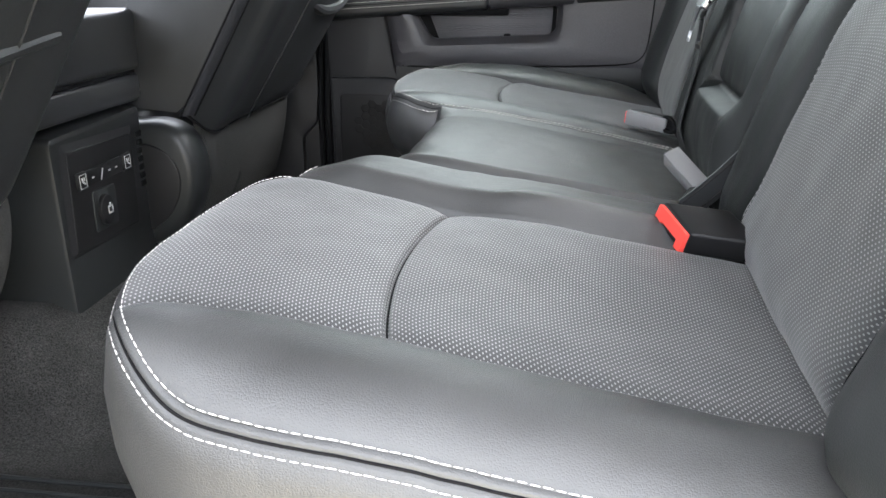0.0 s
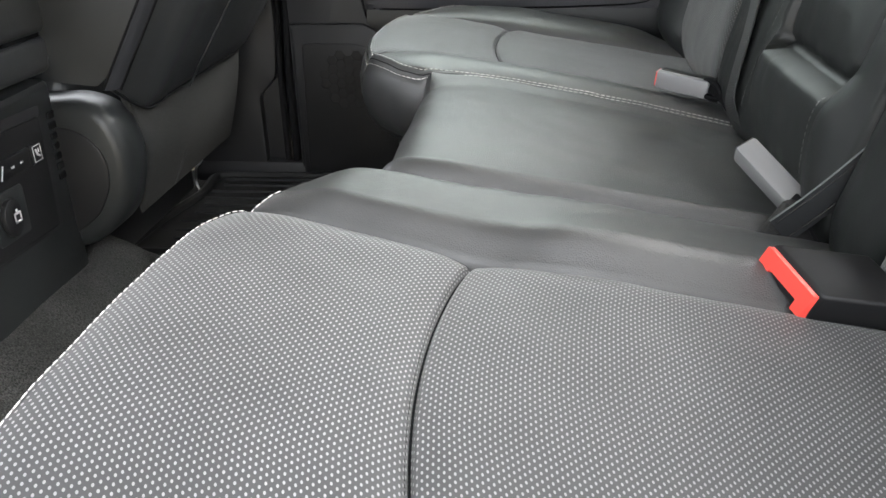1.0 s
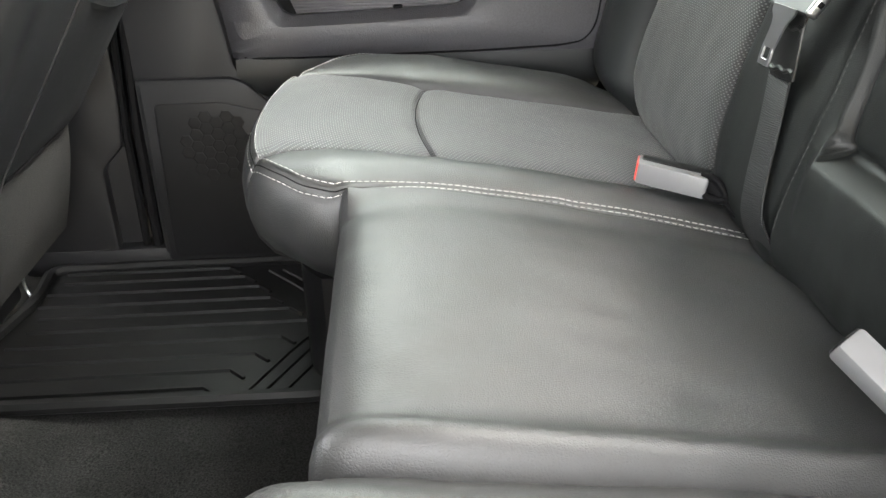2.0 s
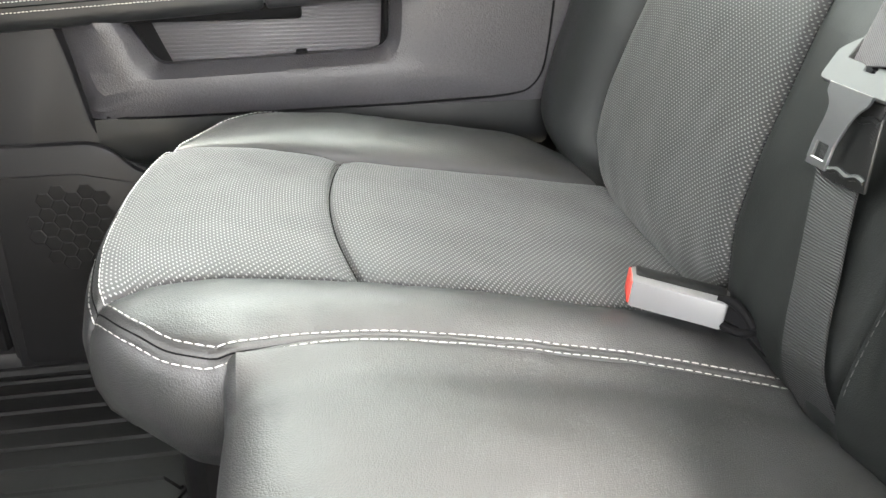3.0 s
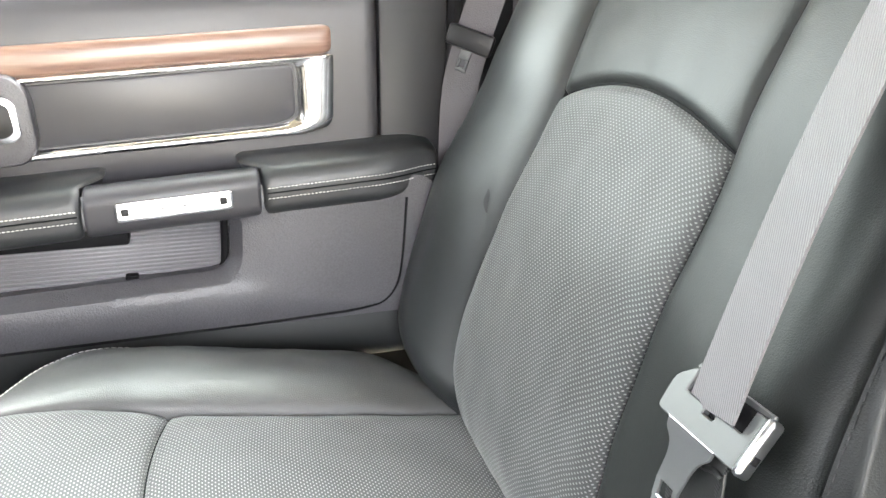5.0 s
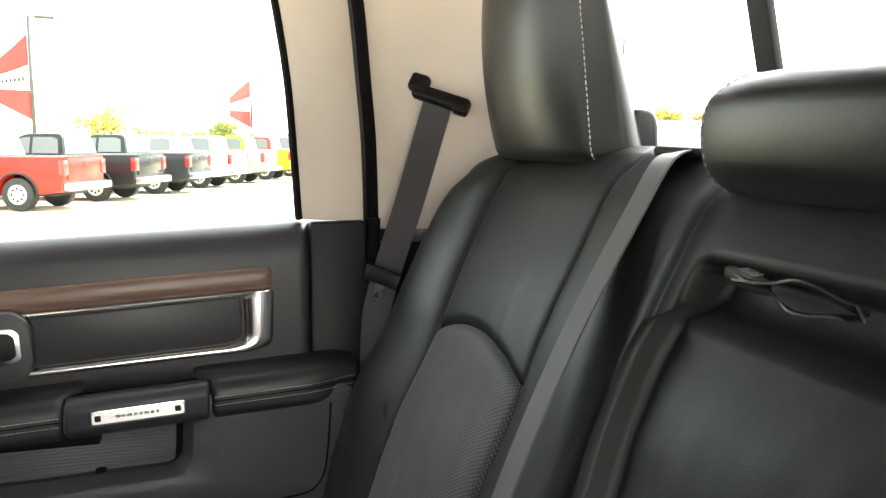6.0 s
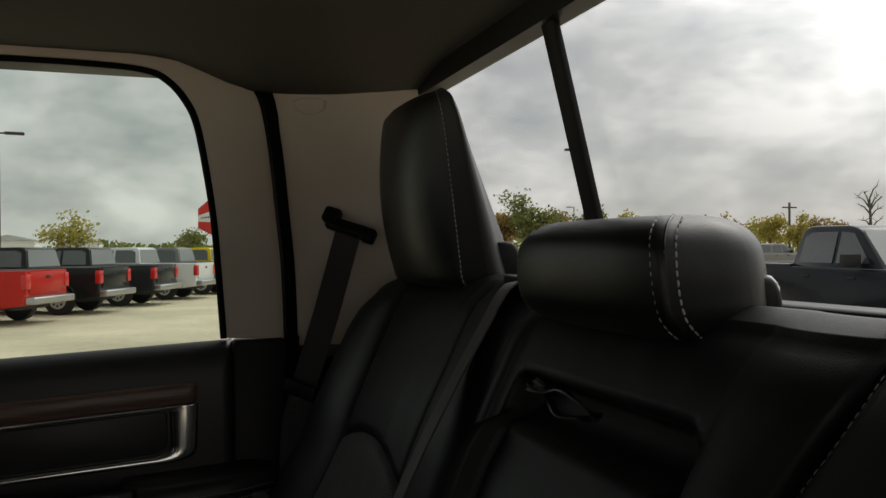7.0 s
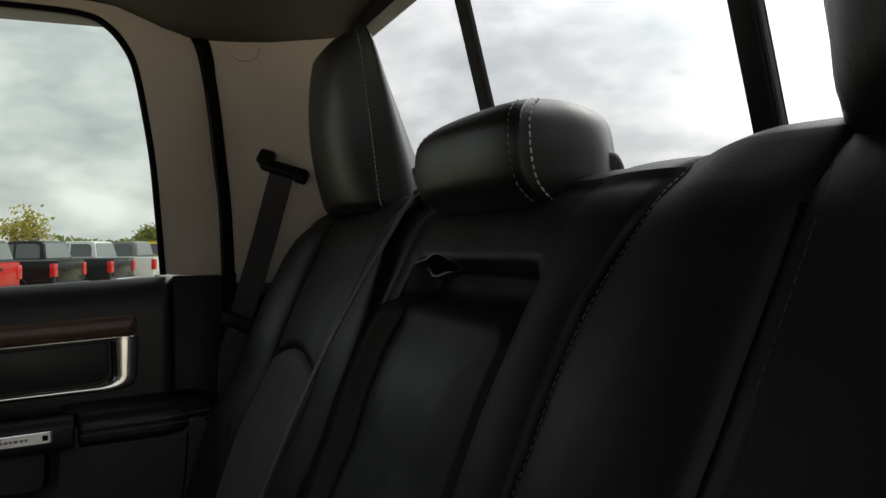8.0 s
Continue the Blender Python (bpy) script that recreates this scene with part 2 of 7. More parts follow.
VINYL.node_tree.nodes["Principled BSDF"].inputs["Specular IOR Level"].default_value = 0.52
PLASTIC_PILLAR = material("charcoal_pillar_plastic", (0.0112, 0.0112, 0.012), 0.5, vary=0.10, scale=40, bump=0.25, grain=1400, spec=0.22, dist=0.0003)
PLASTIC_DARK = material("dark_console_plastic", (0.0105, 0.0115, 0.0118), 0.43, spec=0.30, vary=0.10, scale=40, bump=0.2, grain=1400, dist=0.0003)
PLASTIC_BLACK = material("black_plastic", (0.007, 0.007, 0.0075), 0.45, spec=0.22, vary=0.15, bump=0.15, grain=1500, dist=0.0002)
TRIM_GREY = material("grey_ribbed_plastic", (0.12, 0.117, 0.123), 0.55, vary=0.1, bump=0.2, grain=1200, dist=0.0003)
CARPET = material("black_carpet", (0.024, 0.0235, 0.0228), 0.95, vary=0.3, scale=120, bump=1.0, grain=420, spec=0.1, fleck=0.75, dist=0.004)
SEAT_CARPET = material("dark_backing_cloth", (0.027, 0.0268, 0.0262), 0.95, vary=0.15, scale=90, bump=0.8, grain=600, spec=0.1, fleck=0.4, dist=0.002)
RUBBER = material("black_rubber", (0.006, 0.006, 0.006), 0.50, spec=0.28, vary=0.25, scale=70, bump=0.3, grain=900, dist=0.0004)
CHROME = material("chrome", (0.88, 0.88, 0.90), 0.17, metal=1.0, vary=0.03, bump=0.0)
SATIN = material("satin_aluminium", (0.62, 0.62, 0.63), 0.30, metal=0.62, vary=0.05, bump=0.05, grain=2000, dist=0.0001)
BRIGHT = material("bright_trim", (0.80, 0.80, 0.815), 0.13, metal=1.0, vary=0.04, bump=0.0)
STEEL = material("zinc_steel", (0.40, 0.41, 0.42), 0.30, metal=1.0, vary=0.1, bump=0.1, grain=500)
WOOD = wood_material()
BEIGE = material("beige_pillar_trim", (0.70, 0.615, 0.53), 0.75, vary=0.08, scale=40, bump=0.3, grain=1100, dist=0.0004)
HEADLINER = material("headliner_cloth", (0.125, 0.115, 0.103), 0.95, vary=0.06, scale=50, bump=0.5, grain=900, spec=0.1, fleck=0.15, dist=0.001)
THREAD = material("pale_thread", (0.47, 0.46, 0.435), 0.7, vary=0.1, bump=0.0)
THREAD_GREY = material("grey_thread", (0.17, 0.17, 0.165), 0.7, vary=0.1, bump=0.0)
THREAD_DARK = material("charcoal_thread", (0.028, 0.028, 0.028), 0.7, vary=0.1, bump=0.0)
WEBBING = webbing_material("belt_webbing", (0.080, 0.076, 0.079), (0.120, 0.114, 0.119), (15.0, 105, 1), "DIAGONAL")
LAP_WEBBING = webbing_material("charcoal_lap_webbing", (0.0055, 0.0055, 0.006), (0.022, 0.022, 0.023), (3.0, 300, 1), "DIAGONAL")
RED = material("red_plastic", (0.66, 0.060, 0.045), 0.35, vary=0.06, bump=0.05)
BUCKLE_GREY = material("silver_grey_plastic", (0.15, 0.15, 0.152), 0.45, vary=0.06, bump=0.2, grain=1500, dist=0.0002)
GUIDE_GREY = material("pale_guide_plastic", (0.042, 0.044, 0.044), 0.5, vary=0.05, bump=0.15, grain=1500, dist=0.0002)
SEAL = material("black_rubber_seal", (0.0045, 0.0045, 0.005), 0.7, spec=0.08, vary=0.2, bump=0.2, grain=500)
ICON = material("white_legend", (0.30, 0.30, 0.30), 0.5, vary=0.02, bump=0.0)
LETTER = material("dark_engraving", (0.30, 0.30, 0.31), 0.5, vary=0.02, bump=0.0)
GLASS = glass_material("side_window_glass", (0.76, 0.83, 0.77))
GLASS_REAR = glass_material("rear_window_glass", (0.93, 0.935, 0.93))


# ---- builders ----
ORIGIN = {}


def thing(name, label, category, at=(0, 0, 0), group="", kind=""):
    """An Empty at a thing's base; its parts are given in world places."""
    ob = new(name)
    ob.empty_display_size = 0.05
    ob.location = at
    ORIGIN[ob.name] = Vector(at)
    return tagged(ob, label, category, group, kind)


def mesh_from(bm, name, mat, smooth=True):
    me = bpy.data.meshes.new(name)
    bm.to_mesh(me)
    bm.free()
    me.materials.append(mat)
    if smooth:
        me.polygons.foreach_set("use_smooth", [True] * len(me.polygons))
    return me


def auto_sharp(bm, degrees=35):
    bm.normal_update()
    limit = radians(degrees)
    for e in bm.edges:
        if len(e.link_faces) == 2 and e.calc_face_angle(0) > limit:
            e.smooth = False


def part(name, bm, mat, parent=None, label="", smooth=True, kind="", sharp=35):
    """One mesh object under a thing or a part; its vertices come in world places."""
    if sharp:
        auto_sharp(bm, sharp)
    base = Vector((0, 0, 0))
    if parent is not None:
        base = ORIGIN[parent.name]
        bmesh.ops.translate(bm, verts=bm.verts, vec=-base)
    ob = new(name, mesh_from(bm, name, mat, smooth))
    if parent is not None:
        ob.parent = parent
    ORIGIN[ob.name] = base
    return tagged(ob, label, "", "", kind)


def whole(name, bm, mat, label, category, group="", kind="", smooth=True, sharp=35):
    """A thing that is one mesh, at top level."""
    if sharp:
        auto_sharp(bm, sharp)
    ob = new(name, mesh_from(bm, name, mat, smooth))
    ORIGIN[ob.name] = Vector((0, 0, 0))
    return tagged(ob, label, category, group, kind)


def box(bm, x0, x1, y0, y1, z0, z1, bevel=0.0, seg=2, m=None):
    r = bmesh.ops.create_cube(bm, size=1.0)
    vs = r["verts"]
    for v in vs:
        v.co = Vector(((x0 + x1) / 2 + v.co.x * (x1 - x0), (y0 + y1) / 2 + v.co.y * (y1 - y0), (z0 + z1) / 2 + v.co.z * (z1 - z0)))
    if bevel:
        es = list({e for v in vs for e in v.link_edges})
        g = bmesh.ops.bevel(bm, geom=es, offset=bevel, segments=seg, affect="EDGES", profile=0.5)
        vs = list({v for f in g["faces"] for v in f.verts} | {v for v in vs if v.is_valid})
    if m is not None:
        for v in vs:
            v.co = m @ v.co
    return vs


def prism(bm, poly, axis, a0, a1, bevel=0.0, seg=2):
    """A polygon in the plane across an axis, drawn from a0 to a1 along it. For 'y' the polygon is (x, z), for 'x' (y, z), for 'z' (x, y)."""
    def at(p, a):
        return {"x": (a, p[0], p[1]), "y": (p[0], a, p[1]), "z": (p[0], p[1], a)}[axis]
    lo = [bm.verts.new(at(p, a0)) for p in poly]
    hi = [bm.verts.new(at(p, a1)) for p in poly]
    n = len(poly)
    fs = [bm.faces.new(lo), bm.faces.new(hi[::-1])]
    for i in range(n):
        fs.append(bm.faces.new((lo[i], hi[i], hi[(i + 1) % n], lo[(i + 1) % n])))
    bmesh.ops.recalc_face_normals(bm, faces=fs)
    if bevel:
        es = [e for e in fs[0].edges] + [e for e in fs[1].edges]
        bmesh.ops.bevel(bm, geom=es, offset=bevel, segments=seg, affect="EDGES", profile=0.5)
    return lo + hi


def rounded(pts, r, seg=5):
    """A polygon with its corners rounded; r is one radius or one for each corner."""
    out = []
    n = len(pts)
    for i in range(n):
        a, b, c = Vector(pts[i - 1]), Vector(pts[i]), Vector(pts[(i + 1) % n])
        rad = r[i] if isinstance(r, (list, tuple)) else r
        if rad <= 0:
            out.append(tuple(b))
            continue
        u, v = (a - b), (c - b)
        d = min(rad, 0.48 * u.length, 0.48 * v.length)
        p, q = b + u.normalized() * d, b + v.normalized() * d
        for k in range(seg + 1):
            t = k / seg
            out.append(tuple((1 - t) ** 2 * p + 2 * t * (1 - t) * b + t * t * q))
    return out


def grid(bm, fn, us, vs, flip=False, uv=False):
    rows = [[bm.verts.new(fn(u, v)) for v in vs] for u in us]
    layer = bm.loops.layers.uv.verify() if uv else None
    for i in range(len(us) - 1):
        for j in range(len(vs) - 1):
            q = (rows[i][j], rows[i + 1][j], rows[i + 1][j + 1], rows[i][j + 1])
            f = bm.faces.new(q[::-1] if flip else q)
            if uv:
                w = ((us[i], vs[j]), (us[i + 1], vs[j]), (us[i + 1], vs[j + 1]), (us[i], vs[j + 1]))
                for lp, c in zip(f.loops, w[::-1] if flip else w):
                    lp[layer].uv = c
    return rows


def arc_uv(bm, rows):
    """Lay a cloth grid out flat: U is the length across, V the length along, in metres."""
    layer = bm.loops.layers.uv.verify()
    mid = len(rows[0]) // 2
    spot = {}
    alongs = [0.0]
    for i in range(1, len(rows)):
        alongs.append(alongs[-1] + (rows[i][mid].co - rows[i - 1][mid].co).length)
    for i, row in enumerate(rows):
        sgn = 1 if row[-1].co.y > row[0].co.y else -1
        run = [0.0]
        for j in range(1, len(row)):
            run.append(run[-1] + (row[j].co - row[j - 1].co).length)
        for j, v in enumerate(row):
            spot[v] = (sgn * (run[j] - run[mid]) + rows[i][mid].co.y, alongs[i])
    for f in bm.faces:
        for lp in f.loops:
            lp[layer].uv = spot[lp.vert]


def tube(bm, pts, r, sides=8, cap=True):
    """A round rod along a line of points; r is one radius or one for each point."""
    pts = [Vector(p) for p in pts]
    rings = []
    up = Vector((0.13, 0.31, 0.94))
    for i, p in enumerate(pts):
        t = (pts[min(i + 1, len(pts) - 1)] - pts[max(i - 1, 0)]).normalized()
        a = t.cross(up)
        a = a.normalized() if a.length > 1e-4 else Vector((1, 0, 0))
        b = t.cross(a)
        rad = r[i] if isinstance(r, (list, tuple)) else r
        rings.append([bm.verts.new(p + rad * (math.cos(w) * a + math.sin(w) * b)) for w in [2 * math.pi * k / sides for k in range(sides)]])
    for i in range(len(rings) - 1):
        for k in range(sides):
            bm.faces.new((rings[i][k], rings[i][(k + 1) % sides], rings[i + 1][(k + 1) % sides], rings[i + 1][k]))
    if cap:
        bm.faces.new(rings[0][::-1])
        bm.faces.new(rings[-1])


def disc(bm, c, axis, r, depth, seg=24, bevel=0.0, sx=1.0, sz=1.0):
    """A short cylinder round c, along an axis letter."""
    poly = [(r * sx * math.cos(2 * math.pi * k / seg), r * sz * math.sin(2 * math.pi * k / seg)) for k in range(seg)]
    i = "xyz".index(axis)
    o = [c[j] for j in range(3) if j != i]
    prism(bm, [(o[0] + p[0], o[1] + p[1]) for p in poly], axis, c[i] - depth / 2, c[i] + depth / 2, bevel)


def ribbon(bm, pts, sides, width, thick=0.0014, steps=4):
    """Flat webbing along a line of points; sides gives the way across it at each point."""
    pts = [Vector(p) for p in pts]
    lay = bm.loops.layers.uv.verify()
    rows = []
    run = [0.0]
    for i in range(1, len(pts)):
        run.append(run[-1] + (pts[i] - pts[i - 1]).length)
    for i, p in enumerate(pts):
        t = (pts[min(i + 1, len(pts) - 1)] - pts[max(i - 1, 0)]).normalized()
        s = Vector(sides[i] if isinstance(sides, list) else sides)
        s = (s - t * s.dot(t)).normalized()
        n = t.cross(s)
        row = []
        for k in range(steps + 1):
            a = (k / steps - 0.5) * width
            row.append(bm.verts.new(p + s * a + n * thick / 2))
        for k in range(steps, -1, -1):
            a = (k / steps - 0.5) * width
            row.append(bm.verts.new(p + s * a - n * thick / 2))
        rows.append(row)
    m = len(rows[0])
    for i in range(len(rows) - 1):
        for k in range(m):
            f = bm.faces.new((rows[i][k], rows[i][(k + 1) % m], rows[i + 1][(k + 1) % m], rows[i + 1][k]))
            for lp, (a, b) in zip(f.loops, ((i, k), (i, k + 1), (i + 1, k + 1), (i + 1, k))):
                lp[lay].uv = ((b if b <= steps else m - b) / steps, run[a])
    bm.faces.new(rows[0][::-1])
    bm.faces.new(rows[-1])


def resample(pts, step):
    pts = [Vector(p) for p in pts]
    run = [0.0]
    for i in range(1, len(pts)):
        run.append(run[-1] + (pts[i] - pts[i - 1]).length)
    n = max(1, int(run[-1] / step))
    out, j = [], 0
    for k in range(n + 1):
        d = run[-1] * k / n
        while j < len(pts) - 2 and run[j + 1] < d:
            j += 1
        w = (d - run[j]) / max(1e-9, run[j + 1] - run[j])
        out.append(pts[j].lerp(pts[j + 1], w))
    return out


def stitches(bm, pts, up, pitch=0.0068, length=0.0052, width=0.0012, lift=0.0006, rng=None):
    """A row of separate thread stitches along a line."""
    rng = rng or random.Random(5)
    up = Vector(up).normalized()
    line = resample(pts, pitch)
    for i in range(len(line) - 1):
        a, b = line[i], line[i + 1]
        t = (b - a).normalized()
        s = t.cross(up).normalized()
        u = s.cross(t)
        c = (a + b) / 2 + u * lift + s * rng.uniform(-0.0002, 0.0002)
        h = length * rng.uniform(0.42, 0.54)
        ring = []
        for d, w, z in ((-h, 0.35, 0.0), (-h * 0.5, 1.0, 0.8), (h * 0.5, 1.0, 0.8), (h, 0.35, 0.0)):
            ring.append([bm.verts.new(c + t * d + s * x * w * width * 0.5 + u * (z * width * 0.5 if x == 0 else -0.0004)) for x in (-1, 0, 1)])
        for k in range(3):
            for q in range(2):
                bm.faces.new((ring[k][q], ring[k + 1][q], ring[k + 1][q + 1], ring[k][q + 1]))


def steps_of(a, b, n):
    return [a + (b - a) * k / n for k in range(n + 1)]


def smooth01(t):
    t = max(0.0, min(1.0, t))
    return t * t * (3 - 2 * t)



# ---- cab shell ----
def build_floor():
    bm = bmesh.new()
    def z(u, v):
        hump = 0.125 * smooth01((-0.47 - u) / 0.20) * (1 - smooth01((abs(v - 0.04) - 0.20) / 0.16))
        return (u, v, hump + 0.004 * noise.noise((u * 9, v * 9, 0)) - 0.004)
    grid(bm, z, steps_of(-1.9, 0.75, 60), steps_of(-0.86, 0.86, 44))
    floor = whole("floor", bm, CARPET, "black cut-pile carpet on the rear floor of the cab", "carpet", kind="structure")
    return floor


build_floor()


def build_carpet_joint():
    bm = bmesh.new()
    for y, r in ((-0.372, 0.0035), (-0.396, 0.0028)):
        tube(bm, [(x, y + 0.003 * math.sin(9 * x), 0.003 + 0.004 * noise.noise((x * 9, y * 9, 0))) for x in steps_of(-0.62, 0.0, 30)], r, 6)
    whole("carpet_trim", bm, PLASTIC_DARK, "dark binding along a joint of the rear carpet", "carpet trim", kind="structure")


build_carpet_joint()


def window_y(z):
    """The side window leans inward towards the roof."""
    return 0.88 - 0.19 * (z - 0.80)




def build_shell():
    # outer wall below the far window line, behind the trim
    bm = bmesh.new()
    box(bm, -1.95, 0.80, 0.90, 0.94, -0.25, 0.76)
    whole("wall_passenger_side", bm, PLASTIC_BLACK, "dark inner sheet of the passenger side body", "wall", kind="structure")
    # driver side: sill and pillars round the open doorway
    bm = bmesh.new()
    box(bm, -1.95, -0.62, -0.94, -0.88, -0.25, 0.80)
    whole("wall_driver_front", bm, PLASTIC, "dark inner panel of the driver's door", "wall", kind="structure")
    bm = bmesh.new()
    prism(bm, [(-0.62, -0.25), (-0.50, -0.25), (-0.46, 0.8), (-0.40, 1.25), (-0.54, 1.25), (-0.60, 0.8)], "y", -0.93, -0.86, 0.01)
    whole("pillar_driver_side", bm, PLASTIC, "dark plastic trim of the driver side door pillar", "pillar", kind="structure")
    bm = bmesh.new()
    box(bm, -0.62, 0.45, -0.95, -0.84, -0.25, -0.01, 0.01)
    whole("door_sill", bm, PLASTIC, "dark plastic sill plate of the open rear doorway", "sill", kind="structure")
    bm = bmesh.new()
    prism(bm, [(0.42, -0.25), (0.80, -0.25), (0.80, 1.25), (0.30, 1.25), (0.38, 0.8)], "y", -0.93, -0.86, 0.01)
    whole("rear_pillar_driver_side", bm, BEIGE, "beige trim of the driver side rear pillar", "pillar", kind="structure")
    # rear wall below the back window
    bm = bmesh.new()
    prism(bm, [(0.66, -0.25), (0.72, -0.25), (0.72, 0.90), (0.66, 0.90)], "y", -0.90, 0.90)
    whole("wall_rear", bm, PLASTIC_BLACK, "dark rear wall of the cab below the glass", "wall", kind="structure")
    # dash and firewall in front
    bm = bmesh.new()
    prism(bm, [(-1.95, -0.25), (-1.80, -0.25), (-1.45, 0.35), (-1.45, 0.72), (-1.60, 0.80), (-1.95, 0.80)], "y", -0.90, 0.90, 0.02)
    whole("dashboard", bm, PLASTIC_SOFT, "dark soft plastic dashboard across the cab front", "dashboard", kind="structure")


build_shell()


def build_open_door():
    """The rear door on the driver side, swung open beside the doorway."""
    m = Matrix.Translation((-0.60, -0.93, 0)) @ Euler((0, 0, radians(12))).to_matrix().to_4x4()
    w = thing("door_2", "open rear door on the driver side", "car door", (-0.60, -0.93, -0.2), kind="structure")
    bm = bmesh.new()
    box(bm, -0.10, 0.0, -0.98, -0.01, -0.28, 0.80, 0.02, 2, m)
    part("door_body", bm, PLASTIC, w, "dark inner door panel")
    for q in ((-0.06, -0.02, -0.09, -0.02, 0.80, 1.24), (-0.06, -0.02, -0.96, -0.88, 0.80, 1.20), (-0.06, -0.02, -0.93, -0.05, 1.18, 1.25)):
        bm = bmesh.new()
        box(bm, *q, 0.008, 2, m)
        part("window_frame", bm, BEIGE, w, "beige upper door frame")


build_open_door()


def build_headliner():
    """One roof sheet, falling at its edges, with a rear lip over the back window."""
    bm = bmesh.new()
    def at(u, v):
        side = smooth01((abs(v) - 0.45) / 0.33)
        back = smooth01((u - 0.33) / 0.23)
        pillar = smooth01((u - 0.15) / 0.17)
        return (u, v, 1.288 - 0.030 * side * side - 0.046 * side * pillar - 0.058 * back * back * (1 - 0.9 * side))
    us, vs = steps_of(-1.30, 0.565, 50), steps_of(-0.82, 0.82, 40)
    grid(bm, at, us, vs, flip=True)
    r = bmesh.ops.extrude_face_region(bm, geom=bm.faces[:])
    bmesh.ops.translate(bm, verts=[e for e in r["geom"] if isinstance(e, bmesh.types.BMVert)], vec=(0, 0, 0.06))
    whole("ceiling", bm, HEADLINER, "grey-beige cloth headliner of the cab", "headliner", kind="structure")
    bm = bmesh.new()
    for s in (-1, 1):
        prism(bm, [(s * 0.80, 1.265), (s * 0.83, 1.255), (s * 0.93, 1.25), (s * 0.90, 1.33), (s * 0.80, 1.40)], "x", -1.35, 0.60)
    box(bm, -1.35, 0.60, -0.80, 0.80, 1.36, 1.40)
    box(bm, 0.57, 0.60, -0.80, 0.80, 1.24, 1.36)
    whole("roof", bm, PLASTIC_BLACK, "outer roof of the cab above the headliner", "roof", kind="structure")


build_headliner()


# ---- rear seat ----
def cushion_plane(x):
    return 0.365 - 0.17 * x


def curve_pts(pts, n=8):
    """Catmull-Rom through points."""
    P = [Vector(p) for p in pts]
    out = []
    for i in range(len(P) - 1):
        a, b, c, d = P[max(i - 1, 0)], P[i], P[i + 1], P[min(i + 2, len(P) - 1)]
        for k in range(n):
            t = k / n
            out.append(0.5 * ((2 * b) + (c - a) * t + (2 * a - 5 * b + 4 * c - d) * t * t + (3 * b - a - 3 * c + d) * t ** 3))
    out.append(P[-1])
    return out


def table(pts, n=10):
    """A smooth function through (place, value) knots, level beyond both ends."""
    line = curve_pts(pts, n)
    def fn(x):
        if x <= line[0].x:
            return line[0].y
        for p, q in zip(line, line[1:]):
            if x <= q.x:
                return p.y + (q.y - p.y) * (x - p.x) / max(1e-9, q.x - p.x)
        return line[-1].y
    return fn


